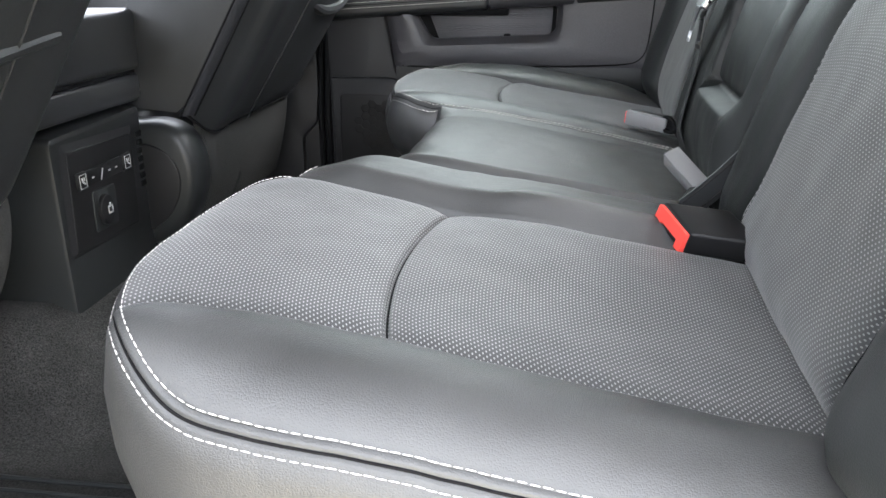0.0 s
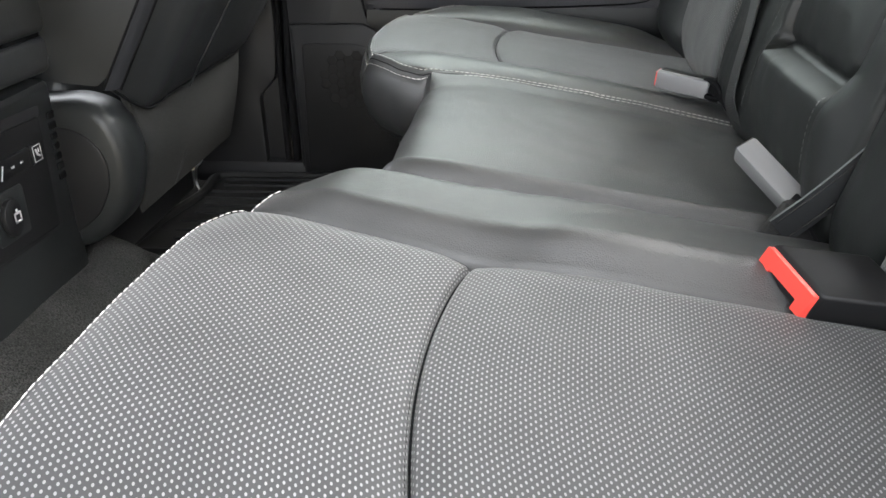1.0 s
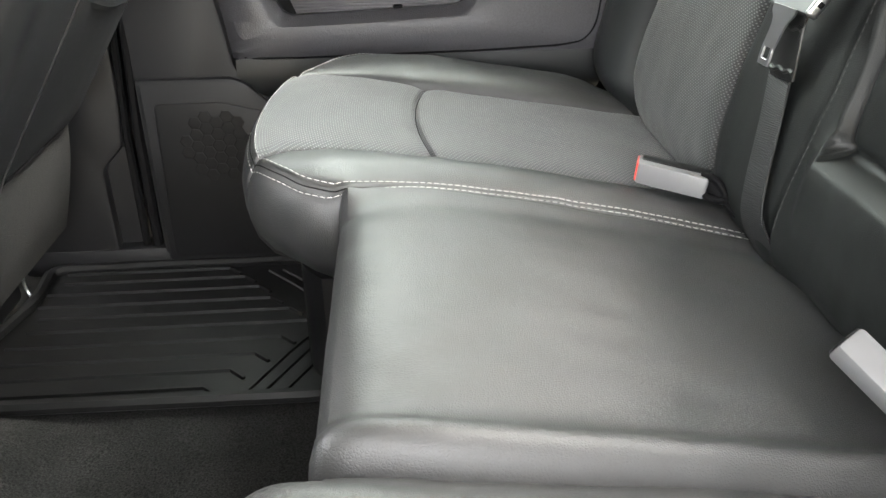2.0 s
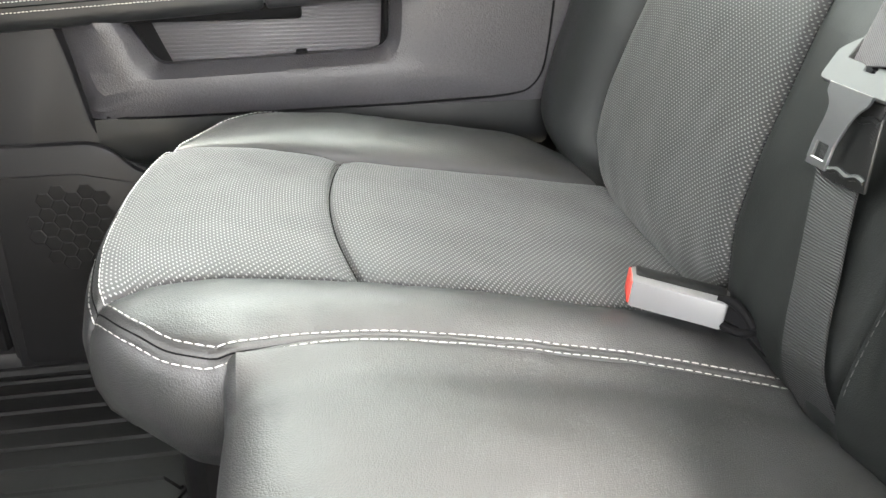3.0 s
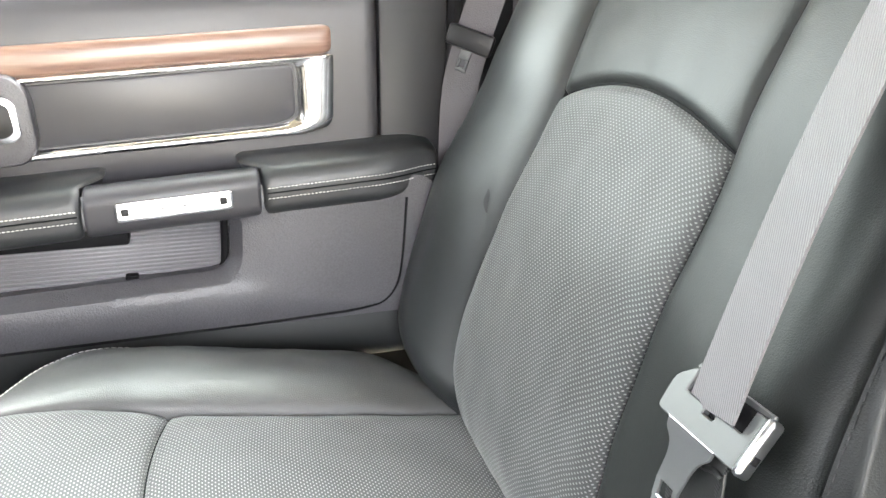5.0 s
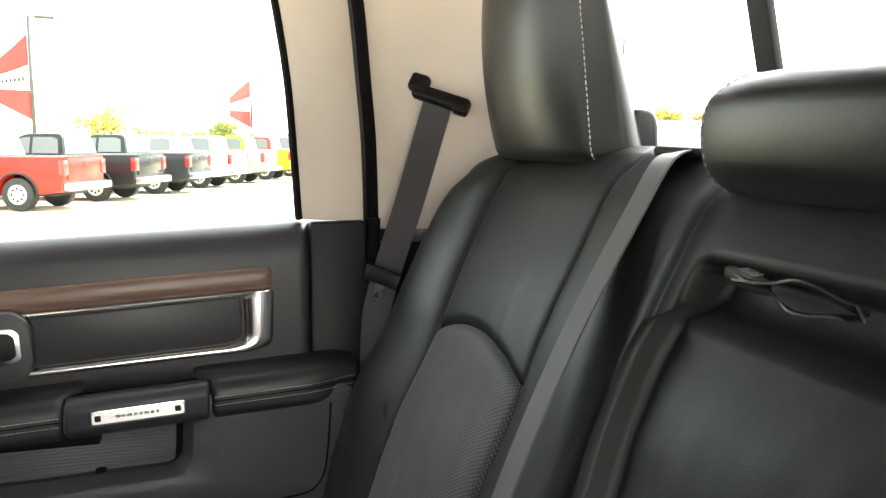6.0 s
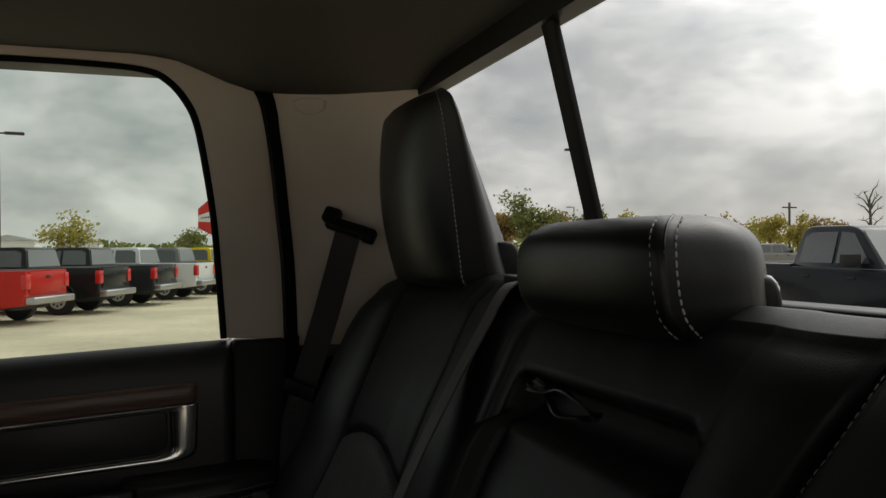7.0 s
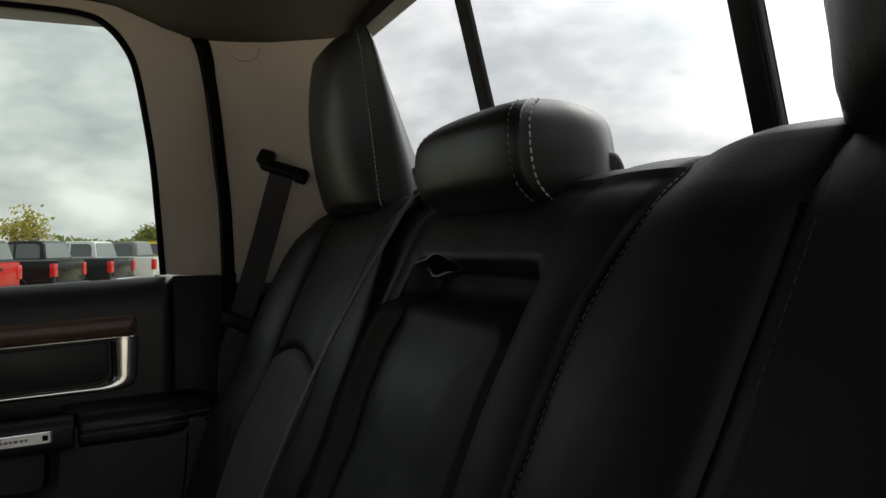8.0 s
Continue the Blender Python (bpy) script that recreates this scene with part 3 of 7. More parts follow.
class Cushion:
    """An outboard seat cushion. w is the way outward from the cab's middle; side is -1 or +1.
    front: (w, x) round the front; inner: (x, w) along the inner side; in0, in1: (x, w) along the sewn joints of the cloth."""
    REAR = 0.42

    def __init__(self, side, front, inner, in0, in1):
        self.side = side
        self.rim = curve_pts(front, 12)
        self.front = table(front, 12)
        self.inner = table(inner)
        self.in0, self.in1 = table(in0), table(in1)
        self.outer = front[-1][0]

    def seam(self, u):
        return -0.021 * math.sin(math.pi * max(0, min(1, u))) ** 0.8 + 0.002

    def height(self, x, w):
        z = cushion_plane(x)
        near = self.side < 0
        a, b, i = self.in0(x), self.in1(x), self.inner(x)
        # the near seat's inner joint lies higher towards the back
        full = 0.015 * smooth01((x + 0.02) / 0.14) if near else 0.0
        if w > b:
            t = (w - b) / max(0.02, self.outer - b)
            z += (0.021 if near else 0.025) * math.sin(math.pi * min(1, t)) ** (0.75 if near else 0.55) * (1 if near else 1 - 0.6 * smooth01((x - 0.2) / 0.13)) * (1 if near else smooth01((x + 0.20) / 0.24)) - ((0.012 - 0.010 * smooth01((x + 0.14) / 0.15)) * min(1, t) ** 2 if near else 0.0)
        elif w < a:
            t = (a - w) / max(0.03, a - i)
            if near:
                z += (0.024 * (0.70 + 0.30 * smooth01((x + 0.04) / 0.16)) * smooth01(t / 0.19) - 0.032 * smooth01((t - 0.62) / 0.42)) * smooth01((x + 0.20) / 0.10) + full * (1 - smooth01(t / 0.6))
            else:
                z += 0.010 * math.sin(math.pi * min(1, t)) ** 0.75 * smooth01((x + 0.20) / 0.10)
        else:
            t = (w - a) / (b - a)
            z += 0.004 * math.sin(math.pi * t) ** 0.6 + full * (1 - smooth01(t / 0.7))
            d = abs(x - self.seam(t))
            z -= 0.0065 * math.exp(-(d / 0.0024) ** 2) + 0.0045 * math.exp(-(d / 0.014) ** 2)
        for e in (a, b):
            z -= 0.0050 * math.exp(-((w - e) / 0.0026) ** 2) + 0.003 * math.exp(-((w - e) / 0.012) ** 2)
        d = min(x - self.front(w), self.outer - w)
        z -= (0.006 if near else 0.003) * math.exp(-max(0, d) / 0.020)
        z -= 0.016 * smooth01((x - 0.322) / 0.022)
        z += 0.0015 * noise.noise((x * 14, w * 14 * self.side, 3.0))
        z += 0.0011 * noise.noise((x * 38, w * 30 * self.side, 8.0)) * (1.0 if w > b or w < a else 0.45)
        return z

    def at(self, x, w):
        y = w
        if self.side > 0 and w > self.in1(x):
            t = (w - self.in1(x)) / (self.outer - self.in1(x))
            y -= 0.095 * t * smooth01((x - 0.215) / 0.115) ** 1.5
        return Vector((x, self.side * y, self.height(x, w)))

    def start(self, wa, wb, u):
        """Where a line that keeps its share u between two edges leaves the front."""
        lo, hi = -0.26, 0.20
        for _ in range(40):
            m = (lo + hi) / 2
            w = wa(m) + (wb(m) - wa(m)) * u
            if m < self.front(w):
                lo = m
            else:
                hi = m
        return (lo + hi) / 2


def spaced(a, b, n, ends=0.6):
    """Steps from a to b that crowd towards both ends."""
    return [a + (b - a) * ((1 - ends) * k / n + ends * (0.5 - 0.5 * math.cos(math.pi * k / n))) for k in range(n + 1)]


def edge_line(c):
    """The sewn edge of a cushion: from the rear of its outer side, round the front, to the rear of its inner side."""
    pts = [(x, c.outer) for x in steps_of(Cushion.REAR, c.rim[-1].y + 0.004, 30)]
    pts += [(p.y, p.x) for p in reversed(c.rim)]
    turn = len(pts)
    pts += [(x, c.inner(x)) for x in steps_of(c.rim[0].y, Cushion.REAR, 60)[1:]]
    res = []
    for i, (x, w) in enumerate(pts):
        a, b = pts[max(i - 2, 0)], pts[min(i + 2, len(pts) - 1)]
        t = Vector((b[0] - a[0], b[1] - a[1]))
        t = t.normalized() if t.length > 1e-9 else Vector((0, -1))
        n2 = Vector((t.y, -t.x))          # points out of the cushion
        res.append((x, w, n2, smooth01((i - turn + 6) / 14)))
    return res


# outward offset and drop of the sewn side: row, pad, groove, pad, row, then the full side that turns under
SIDE = [(0.0, 0.0), (0.0030, -0.0012), (0.0048, -0.0034), (0.0036, -0.0066), (0.0064, -0.0074), (0.0084, -0.0095), (0.0092, -0.0130), (0.0108, -0.0145), (0.0140, -0.024), (0.0185, -0.045), (0.0180, -0.070), (0.0110, -0.098), (-0.004, -0.124), (-0.030, -0.145), (-0.07, -0.155)]
FLAT = [(0.0, 0.0), (0.0025, 0.0006), (0.0050, -0.0010), (0.0056, -0.0042), (0.0062, -0.0010), (0.0085, 0.0006), (0.0112, -0.0006), (0.0125, -0.0030), (0.0135, -0.024), (0.0138, -0.045), (0.0138, -0.070), (0.0110, -0.098), (-0.004, -0.124), (-0.030, -0.145), (-0.07, -0.155)]


def build_cushion(c, parent, deep, flat_inner):
    flip = c.side > 0
    def strip(name, wa, wb, nw, k0, k1, nx, mat, label=""):
        """k0 and k1: the seam's x by share, or None for the front and the rear."""
        bm = bmesh.new()
        us = spaced(0, 1, nw, 0.8)
        begin = {u: c.start(wa, wb, u) for u in us}
        def fn(k, u):
            xa = begin[u] if k0 is None else k0(u)
            xb = Cushion.REAR if k1 is None else k1(u)
            x = xa + (xb - xa) * k
            return c.at(x, wa(x) + (wb(x) - wa(x)) * u)
        arc_uv(bm, grid(bm, fn, spaced(0, 1, nx, 0.75), us, flip=not flip))
        return part(name, bm, mat, parent, label, sharp=0)
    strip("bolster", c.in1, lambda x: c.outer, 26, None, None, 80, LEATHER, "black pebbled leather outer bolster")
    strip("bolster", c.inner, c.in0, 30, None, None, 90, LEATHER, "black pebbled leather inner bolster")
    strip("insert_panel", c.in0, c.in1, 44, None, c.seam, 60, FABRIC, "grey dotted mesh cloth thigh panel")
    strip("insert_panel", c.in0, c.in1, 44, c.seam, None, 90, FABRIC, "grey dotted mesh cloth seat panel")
    # side: a padded welt between two sewn rows, then a full side that turns under
    edge = edge_line(c)
    def sk(i, k):
        x, w, nn, fl = edge[int(i)]
        fl = fl if flat_inner else 0.0
        (o, d), (o2, d2) = SIDE[int(k)], FLAT[int(k)]
        if flat_inner and k in (3, 4):
            o, d = ((0.0057, -0.0050), (0.0068, -0.0066))[int(k) - 3]
        o, d = o + (o2 - o) * fl, d + (d2 - d) * fl
        if k > 7:
            d *= deep
        p = c.at(x, w)
        return Vector((p.x + nn.x * o, p.y + c.side * nn.y * o, p.z + d))
    bm = bmesh.new()
    grid(bm, sk, range(len(edge)), range(len(SIDE)), flip=flip)
    part("skirt", bm, LEATHER, parent, "black leather cushion side with a sewn welt", sharp=0)
    bm = bmesh.new()
    for k in (0, 6):
        pts = []
        for i in range(len(edge)):
            if c.side < 0 and edge[i][1] < 0.262:
                break
            if edge[i][0] > 0.325:
                continue
            pts.append(sk(i, k) + Vector((0, 0, 0.0010)))
        stitches(bm, pts, (-0.25, 0.4 * c.side, 1) if k else (-0.1, 0.2 * c.side, 1), pitch=0.0074, length=0.0062, width=0.0009, lift=0.0006)
    part("stitching", bm, THREAD, parent, "pale double row of thread", sharp=0, kind="stuff")
    # thread-deep dark lines of the sewn joints
    bm = bmesh.new()
    def on(u, x, lift):
        a, b = c.in0(x), c.in1(x)
        return c.at(x, a + (b - a) * u) + Vector((0, 0, lift))
    tube(bm, [on(u, c.seam(u), 0.0004) for u in steps_of(0, 1, 40)], 0.0011, 5)
    tube(bm, [sk(i, 3).lerp((sk(i, 2) + sk(i, 4)) / 2, 0.60) for i in range(6, len(edge) - (4 if flat_inner else 70))], 0.0007 if flat_inner else 0.0011, 5)
    part("seam", bm, SEAL, parent, "dark sewn joint lines", sharp=0)
    # gathering thread along the cross seam
    bm = bmesh.new()
    stitches(bm, [on(u, c.seam(u) - 0.0022, 0.0004) for u in steps_of(0.01, 0.99, 60)], (0, 0, 1), pitch=0.0046, length=0.0034, width=0.0009, lift=0.0003)
    part("stitching", bm, THREAD_DARK, parent, "charcoal row of thread", sharp=0, kind="stuff")
    # foam core that closes the cushion below
    bm = bmesh.new()
    core = [(c.front(w) + 0.035, c.side * w) for w in spaced(c.rim[0].x + 0.03, c.outer - 0.03, 24)]
    core += [(0.36, c.side * (c.outer - 0.03)), (0.36, c.side * (c.rim[0].x + 0.03))]
    prism(bm, core, "z", 0.12, 0.26)
    part("foam_core", bm, PLASTIC_BLACK, parent)


def build_seat_cushions():
    near = Cushion(-1,
                   [(0.163, -0.080), (0.170, -0.090), (0.187, -0.0985), (0.222, -0.132), (0.257, -0.160), (0.290, -0.181), (0.313, -0.192), (0.345, -0.202), (0.40, -0.2065), (0.50, -0.2085), (0.58, -0.2075), (0.62, -0.2005), (0.655, -0.188), (0.682, -0.173), (0.712, -0.152), (0.735, -0.128), (0.749, -0.103), (0.7545, -0.072), (0.756, -0.035)],
                   [(-0.09, 0.163), (0.0, 0.162), (0.42, 0.162)],
                   [(-0.21, 0.289), (-0.175, 0.293), (-0.12, 0.299), (-0.065, 0.310), (0.0, 0.322), (0.07, 0.334), (0.14, 0.340), (0.22, 0.342), (0.42, 0.340)],
                   [(-0.20, 0.690), (-0.177, 0.671), (-0.15, 0.655), (-0.12, 0.647), (-0.08, 0.640), (-0.02, 0.637), (0.05, 0.640), (0.20, 0.646), (0.42, 0.640)])
    far = Cushion(1,
                  [(0.2265, -0.108), (0.231, -0.134), (0.245, -0.154), (0.262, -0.173), (0.284, -0.188), (0.310, -0.1955), (0.36, -0.2005), (0.43, -0.2005), (0.51, -0.1955), (0.604, -0.181), (0.648, -0.163), (0.706, -0.136), (0.750, -0.100), (0.774, -0.060), (0.782, -0.010)],
                  [(-0.108, 0.2265), (-0.086, 0.234), (-0.064, 0.242), (-0.024, 0.252), (0.018, 0.2575), (0.060, 0.257), (0.148, 0.250), (0.236, 0.235), (0.321, 0.212), (0.42, 0.19)],
                  [(-0.20, 0.276), (-0.188, 0.284), (-0.173, 0.300), (-0.147, 0.316), (-0.086, 0.331), (0.0, 0.335), (0.10, 0.332), (0.22, 0.318), (0.42, 0.310)],
                  [(-0.19, 0.600), (-0.17, 0.622), (-0.15, 0.635), (-0.11, 0.645), (-0.07, 0.647), (0.0, 0.638), (0.12, 0.635), (0.42, 0.638)])
    s = thing("rear_seat", "black leather single rear seat with dotted mesh centre and pale stitching", "car seat", (0.05, -0.46, 0.12), "rear seats")
    build_cushion(near, s, 1.25, False)
    single = s
    s = thing("rear_seat", "black leather double rear seat with mesh centre and folded armrest", "car seat", (0.05, 0.3, 0.12), "rear seats")
    build_cushion(far, s, 0.86, True)
    # plain middle place, sewn to the passenger side and rolled over on its other side
    y0 = -0.188
    X0 = -0.094
    def mid(k, v):
        x = X0 + (Cushion.REAR - X0) * k
        y1 = far.inner(x) - 0.0116
        y = y0 + (y1 - y0) * v
        z0 = cushion_plane(x) + 0.002 - 0.006 * (2 * v - 1) ** 2
        z1 = far.height(x, far.inner(x) + 0.0005) - 0.0006
        z = z0 + (z1 - z0) * smooth01((v - 0.82) / 0.18) - 0.003 * bump_at(v, 0.93, 0.05)
        d = y - y0
        z += 0.015 * math.exp(-((d - 0.037) / 0.018) ** 2)
        z -= 0.050 * max(0.0, 1 - d / 0.030) ** 2.2
        z -= 0.016 * math.exp(-((x - X0) / 0.016)) * (1 - smooth01((v - 0.90) / 0.1)) + 0.016 * smooth01((x - 0.322) / 0.022)
        z += 0.0022 * noise.noise((x * 11, y * 11, 1.0)) + 0.0010 * noise.noise((x * 31, y * 31, 4.0))
        return Vector((x, y, z))
    bm = bmesh.new()
    grid(bm, mid, spaced(0, 1, 80, 0.7), spaced(0, 1, 70, 0.8), flip=False)
    part("middle_panel", bm, LEATHER, s, "plain black leather middle seat panel", sharp=0)
    prof = [(0, 0), (0.006, -0.006), (0.010, -0.020), (0.009, -0.08), (0.0, -0.20), (-0.03, -0.25)]
    def fr(v, k):
        p = mid(0, v)
        o, d = prof[int(k)]
        return Vector((p.x - o, p.y, p.z + d))
    bm = bmesh.new()
    grid(bm, fr, spaced(0, 1, 50, 0.7), range(len(prof)), flip=True)
    part("middle_front", bm, LEATHER, s, "black leather front of the middle place", sharp=0)
    bm = bmesh.new()
    box(bm, -0.06, 0.36, y0 + 0.02, 0.19, 0.12, 0.27)
    part("foam_core", bm, PLASTIC_BLACK, s)
    return single, s


def bump_at(v, c, r):
    return math.exp(-((v - c) / r) ** 2)


BACK_NEAR, BACK_FAR = build_seat_cushions()


# backrest: forward face on a leaning plane, with bolsters standing proud of it
def back_x(z):
    """The leaning face: fullest a little above the cushion, rolled under at its foot."""
    d = z - 0.31
    full = 0.026 - 0.016 * smooth01((z - 0.54) / 0.13) - 0.010 * smooth01((z - 0.68) / 0.17)
    return 0.318 + 0.25 * d + 0.165 * d * d - full + 0.060 * max(0.0, 1 - (z - 0.285) / 0.095) ** 2.2


BACK_TOP = 0.905


def bump01(t):
    return math.sin(math.pi * max(0.0, min(1.0, t)))


def in_box(y, z, y0, y1, z0, z1, r):
    """How far a point lies inside a rectangle with round corners."""
    a = abs(y - (y0 + y1) / 2) - (y1 - y0) / 2 + r
    b = abs(z - (z0 + z1) / 2) - (z1 - z0) / 2 + r
    return r - math.hypot(max(a, 0.0), max(b, 0.0)) - min(max(a, b), 0.0)


def back_proud(y, z):
    """How far the backrest stands forward of its plane."""
    a = abs(y)
    p = 0.0
    if a > 0.655:
        t = (a - 0.655) / 0.175
        p += 0.042 * bump01(0.06 + 0.84 * t) ** 0.8 - 0.010 - 0.014 * math.exp(-((z - 0.30) / 0.035) ** 2)
        p -= 0.05 * smooth01((t - 0.72) / 0.28) ** 2
    elif a > 0.352:
        t = (a - 0.352) / 0.303
        p += 0.004 * bump01(t)
        arc = arc_z(a)
        if z < arc:
            p += 0.007 * (1 - math.exp(-(arc - z) / 0.014))
        p -= 0.007 * math.exp(-((z - arc) / 0.0026) ** 2)
    elif y > 0.168 or y < -0.200:
        t = (a - (0.168 if y > 0 else 0.200)) / (0.184 if y > 0 else 0.152)
        p += (0.009 if y > 0 else 0.016) * bump01(t) ** 0.7
    elif -0.200 <= y <= 0.168:
        # below the folded armrest the surround swells into a ledge; above, a recess stays open round the slab
        left = 0.154
        e = in_box(y, z, -0.128, left, 0.436, 0.832, 0.020) if -0.128 <= y <= left and 0.436 <= z <= 0.832 else 0.0
        p += 0.004 + 0.016 * smooth01((0.47 - z) / 0.045) * smooth01((z - 0.335) / 0.09) * smooth01((0.172 - y) / 0.03) * smooth01((y + 0.19) / 0.06)
        if e > 0:
            f = in_box(y, z, -0.114, left + 0.030, 0.444, 0.797, 0.026)
            p -= (0.012 + 0.024 * smooth01((z - 0.50) / 0.15)) * smooth01(e / 0.008) + 0.022 * smooth01((0.47 - z) / 0.045)
            p += (0.006 + 0.024 * smooth01((z - 0.50) / 0.15)) * smooth01(f / 0.012) + 0.007 * smooth01(f / 0.07)
            p -= 0.007 * math.exp(-((y - left + 0.008) / 0.006) ** 2)
        elif y < -0.128:
            p += 0.010 * bump01((y + 0.2) / 0.072) ** 0.7
    for e in (0.655, 0.352):
        p -= 0.0035 * math.exp(-((a - e) / 0.0030) ** 2) + 0.0030 * math.exp(-((a - e) / 0.012) ** 2)
    p += 0.008 * math.exp(-((y - 0.180) / 0.016) ** 2)
    p -= 0.016 * math.exp(-((y + 0.204) / 0.005) ** 2)
    p += 0.0018 * noise.noise((y * 12, z * 12, 5.0)) + 0.0010 * noise.noise((y * 33, z * 27, 2.0))
    return p


def arc_z(a):
    """The curved seam across an outboard backrest: low at its ends, high in the middle."""
    t = (a - 0.352) / 0.303
    return 0.670 + 0.030 * bump01(t) ** 0.8


def back_top(y):
    a = abs(y)
    z = BACK_TOP - 0.010 * smooth01((0.30 - a) / 0.1)
    s = (a - 0.60) / 0.235
    if s > 0:
        z -= 0.17 * (1 - max(0.0, 1 - s ** 2.4) ** (1 / 2.4))
    return z


SEAM_IN = table([(0.30, 0.296), (0.364, 0.306), (0.40, 0.322), (0.45, 0.330), (0.55, 0.336), (0.64, 0.344), (0.72, 0.352), (0.80, 0.352)])
SEAM_OUT = table([(0.30, 0.590), (0.35, 0.608), (0.38, 0.626), (0.43, 0.631), (0.50, 0.622), (0.56, 0.619), (0.62, 0.624), (0.68, 0.636), (0.76, 0.650), (0.82, 0.655)])


def seam_warp(y, z):
    """The sewn lines of the outboard backs draw in towards the cushion."""
    a = abs(y)
    i, o = SEAM_IN(z) - 0.352, (SEAM_OUT(z) - 0.655) * (1 if y > 0 else 0.2)
    if a > 0.655:
        d = o * (1 - smooth01((a - 0.655) / 0.15))
    elif a > 0.352:
        d = i + (o - i) * (a - 0.352) / 0.303
    elif a > 0.20:
        d = i * (a - 0.20) / 0.152
    else:
        d = 0.0
    return math.copysign(a + d, y)


def split_y(y, z):
    """The joint between the two seat backs leans towards the driver side at its top."""
    y = seam_warp(y, z)
    if -0.02 < y < 0.20:
        y -= 0.044 * (1 - smooth01((z - 0.44) / 0.30)) * (smooth01((y + 0.02) / 0.174) if y < 0.154 else 1 - smooth01((y - 0.154) / 0.046))
    y -= 0.026 * smooth01((z - 0.79) / 0.09) * math.exp(-((y + 0.204) / 0.07) ** 2)
    a = abs(y)
    if a > 0.5:
        # the outer bolster swells at mid height and rounds in at its foot
        g = 0.018 * bump01((z - 0.32) / 0.36) * smooth01((a - 0.5) / 0.15)
        if a > 0.63:
            a = 0.63 + (a - 0.63) * (1 - 0.45 * (1 - smooth01((z - 0.285) / 0.10)))
        y = math.copysign(a + g, y)
    return y


def back_at(y, k):
    """k from 0 (bottom) to 1 (top of the face), then to 2 over the roll and down behind."""
    zt = back_top(y)
    if k <= 1:
        z = 0.295 + (zt - 0.295) * k
        x = back_x(z) - back_proud(y, z)
        d = zt - z
        x += 0.022 * math.exp(-d / 0.016)
        return Vector((x, split_y(y, z), z))
    x0 = back_x(zt) - back_proud(y, zt) + 0.022
    w = (k - 1) * math.pi * 0.62
    r = 0.048
    return Vector((x0 + r * math.sin(w) * 1.15 + 0.03 * (k - 1), split_y(y, zt), zt + 0.004 + 0.016 * (math.sin(min(2.0 * w, math.pi / 2))) - r * max(0, 1 - math.cos(w)) * 0.45 - 0.024 * max(0.0, k - 1.2) - 0.30 * max(0.0, k - 1.7)))


def back_region(name, y0, y1, ny, ka, kb, nk, mat, parent, label):
    bm = bmesh.new()
    def fn(t, y):
        a = ka(y) if callable(ka) else ka
        b = kb(y) if callable(kb) else kb
        return back_at(y, a + (b - a) * t)
    rows = grid(bm, fn, spaced(0, 1, nk, 0.6), spaced(y0, y1, ny, 0.7), flip=True)
    arc_uv(bm, rows)
    return part(name, bm, mat, parent, label, sharp=0)


def arc_k(y):
    return (arc_z(abs(y)) - 0.295) / (back_top(y) - 0.295)


def outboard_back(s, side):
    a, b, c = (0.352, 0.655, 0.832)
    def rng(p, q):
        return (side * p, side * q) if side > 0 else (-q, -p)
    back_region("insert_panel", *rng(a, b), 40, 0.0, arc_k, 70, FABRIC_SHADED, s, "grey dotted mesh cloth back panel below a curved seam")
    back_region("upper_panel", *rng(a, b), 40, arc_k, 2.0, 50, LEATHER_SMOOTH_SHADED, s, "black leather shoulder panel")
    back_region("bolster", *rng(b, c), 30, 0.0, 2.0, 80, BOLSTER_LEATHER_SHEEN, s, "black leather outer bolster")


def back_seams(s, side):
    """Dark joint lines round the mesh panel and along the curved seam."""
    bm = bmesh.new()
    def on(a, z, lift):
        y = side * a
        return Vector((back_x(z) - back_proud(y, z) - lift, split_y(y, z), z))
    tube(bm, [on(a, arc_z(a), 0.0006) for a in steps_of(0.353, 0.654, 40)], 0.0019, 5)
    for a in (0.352, 0.655):
        tube(bm, [on(a, z, 0.0003) for z in steps_of(0.31, 0.87, 70)], 0.0011, 5)
    part("seam", bm, SEAL, s, "dark sewn joint lines", sharp=0)


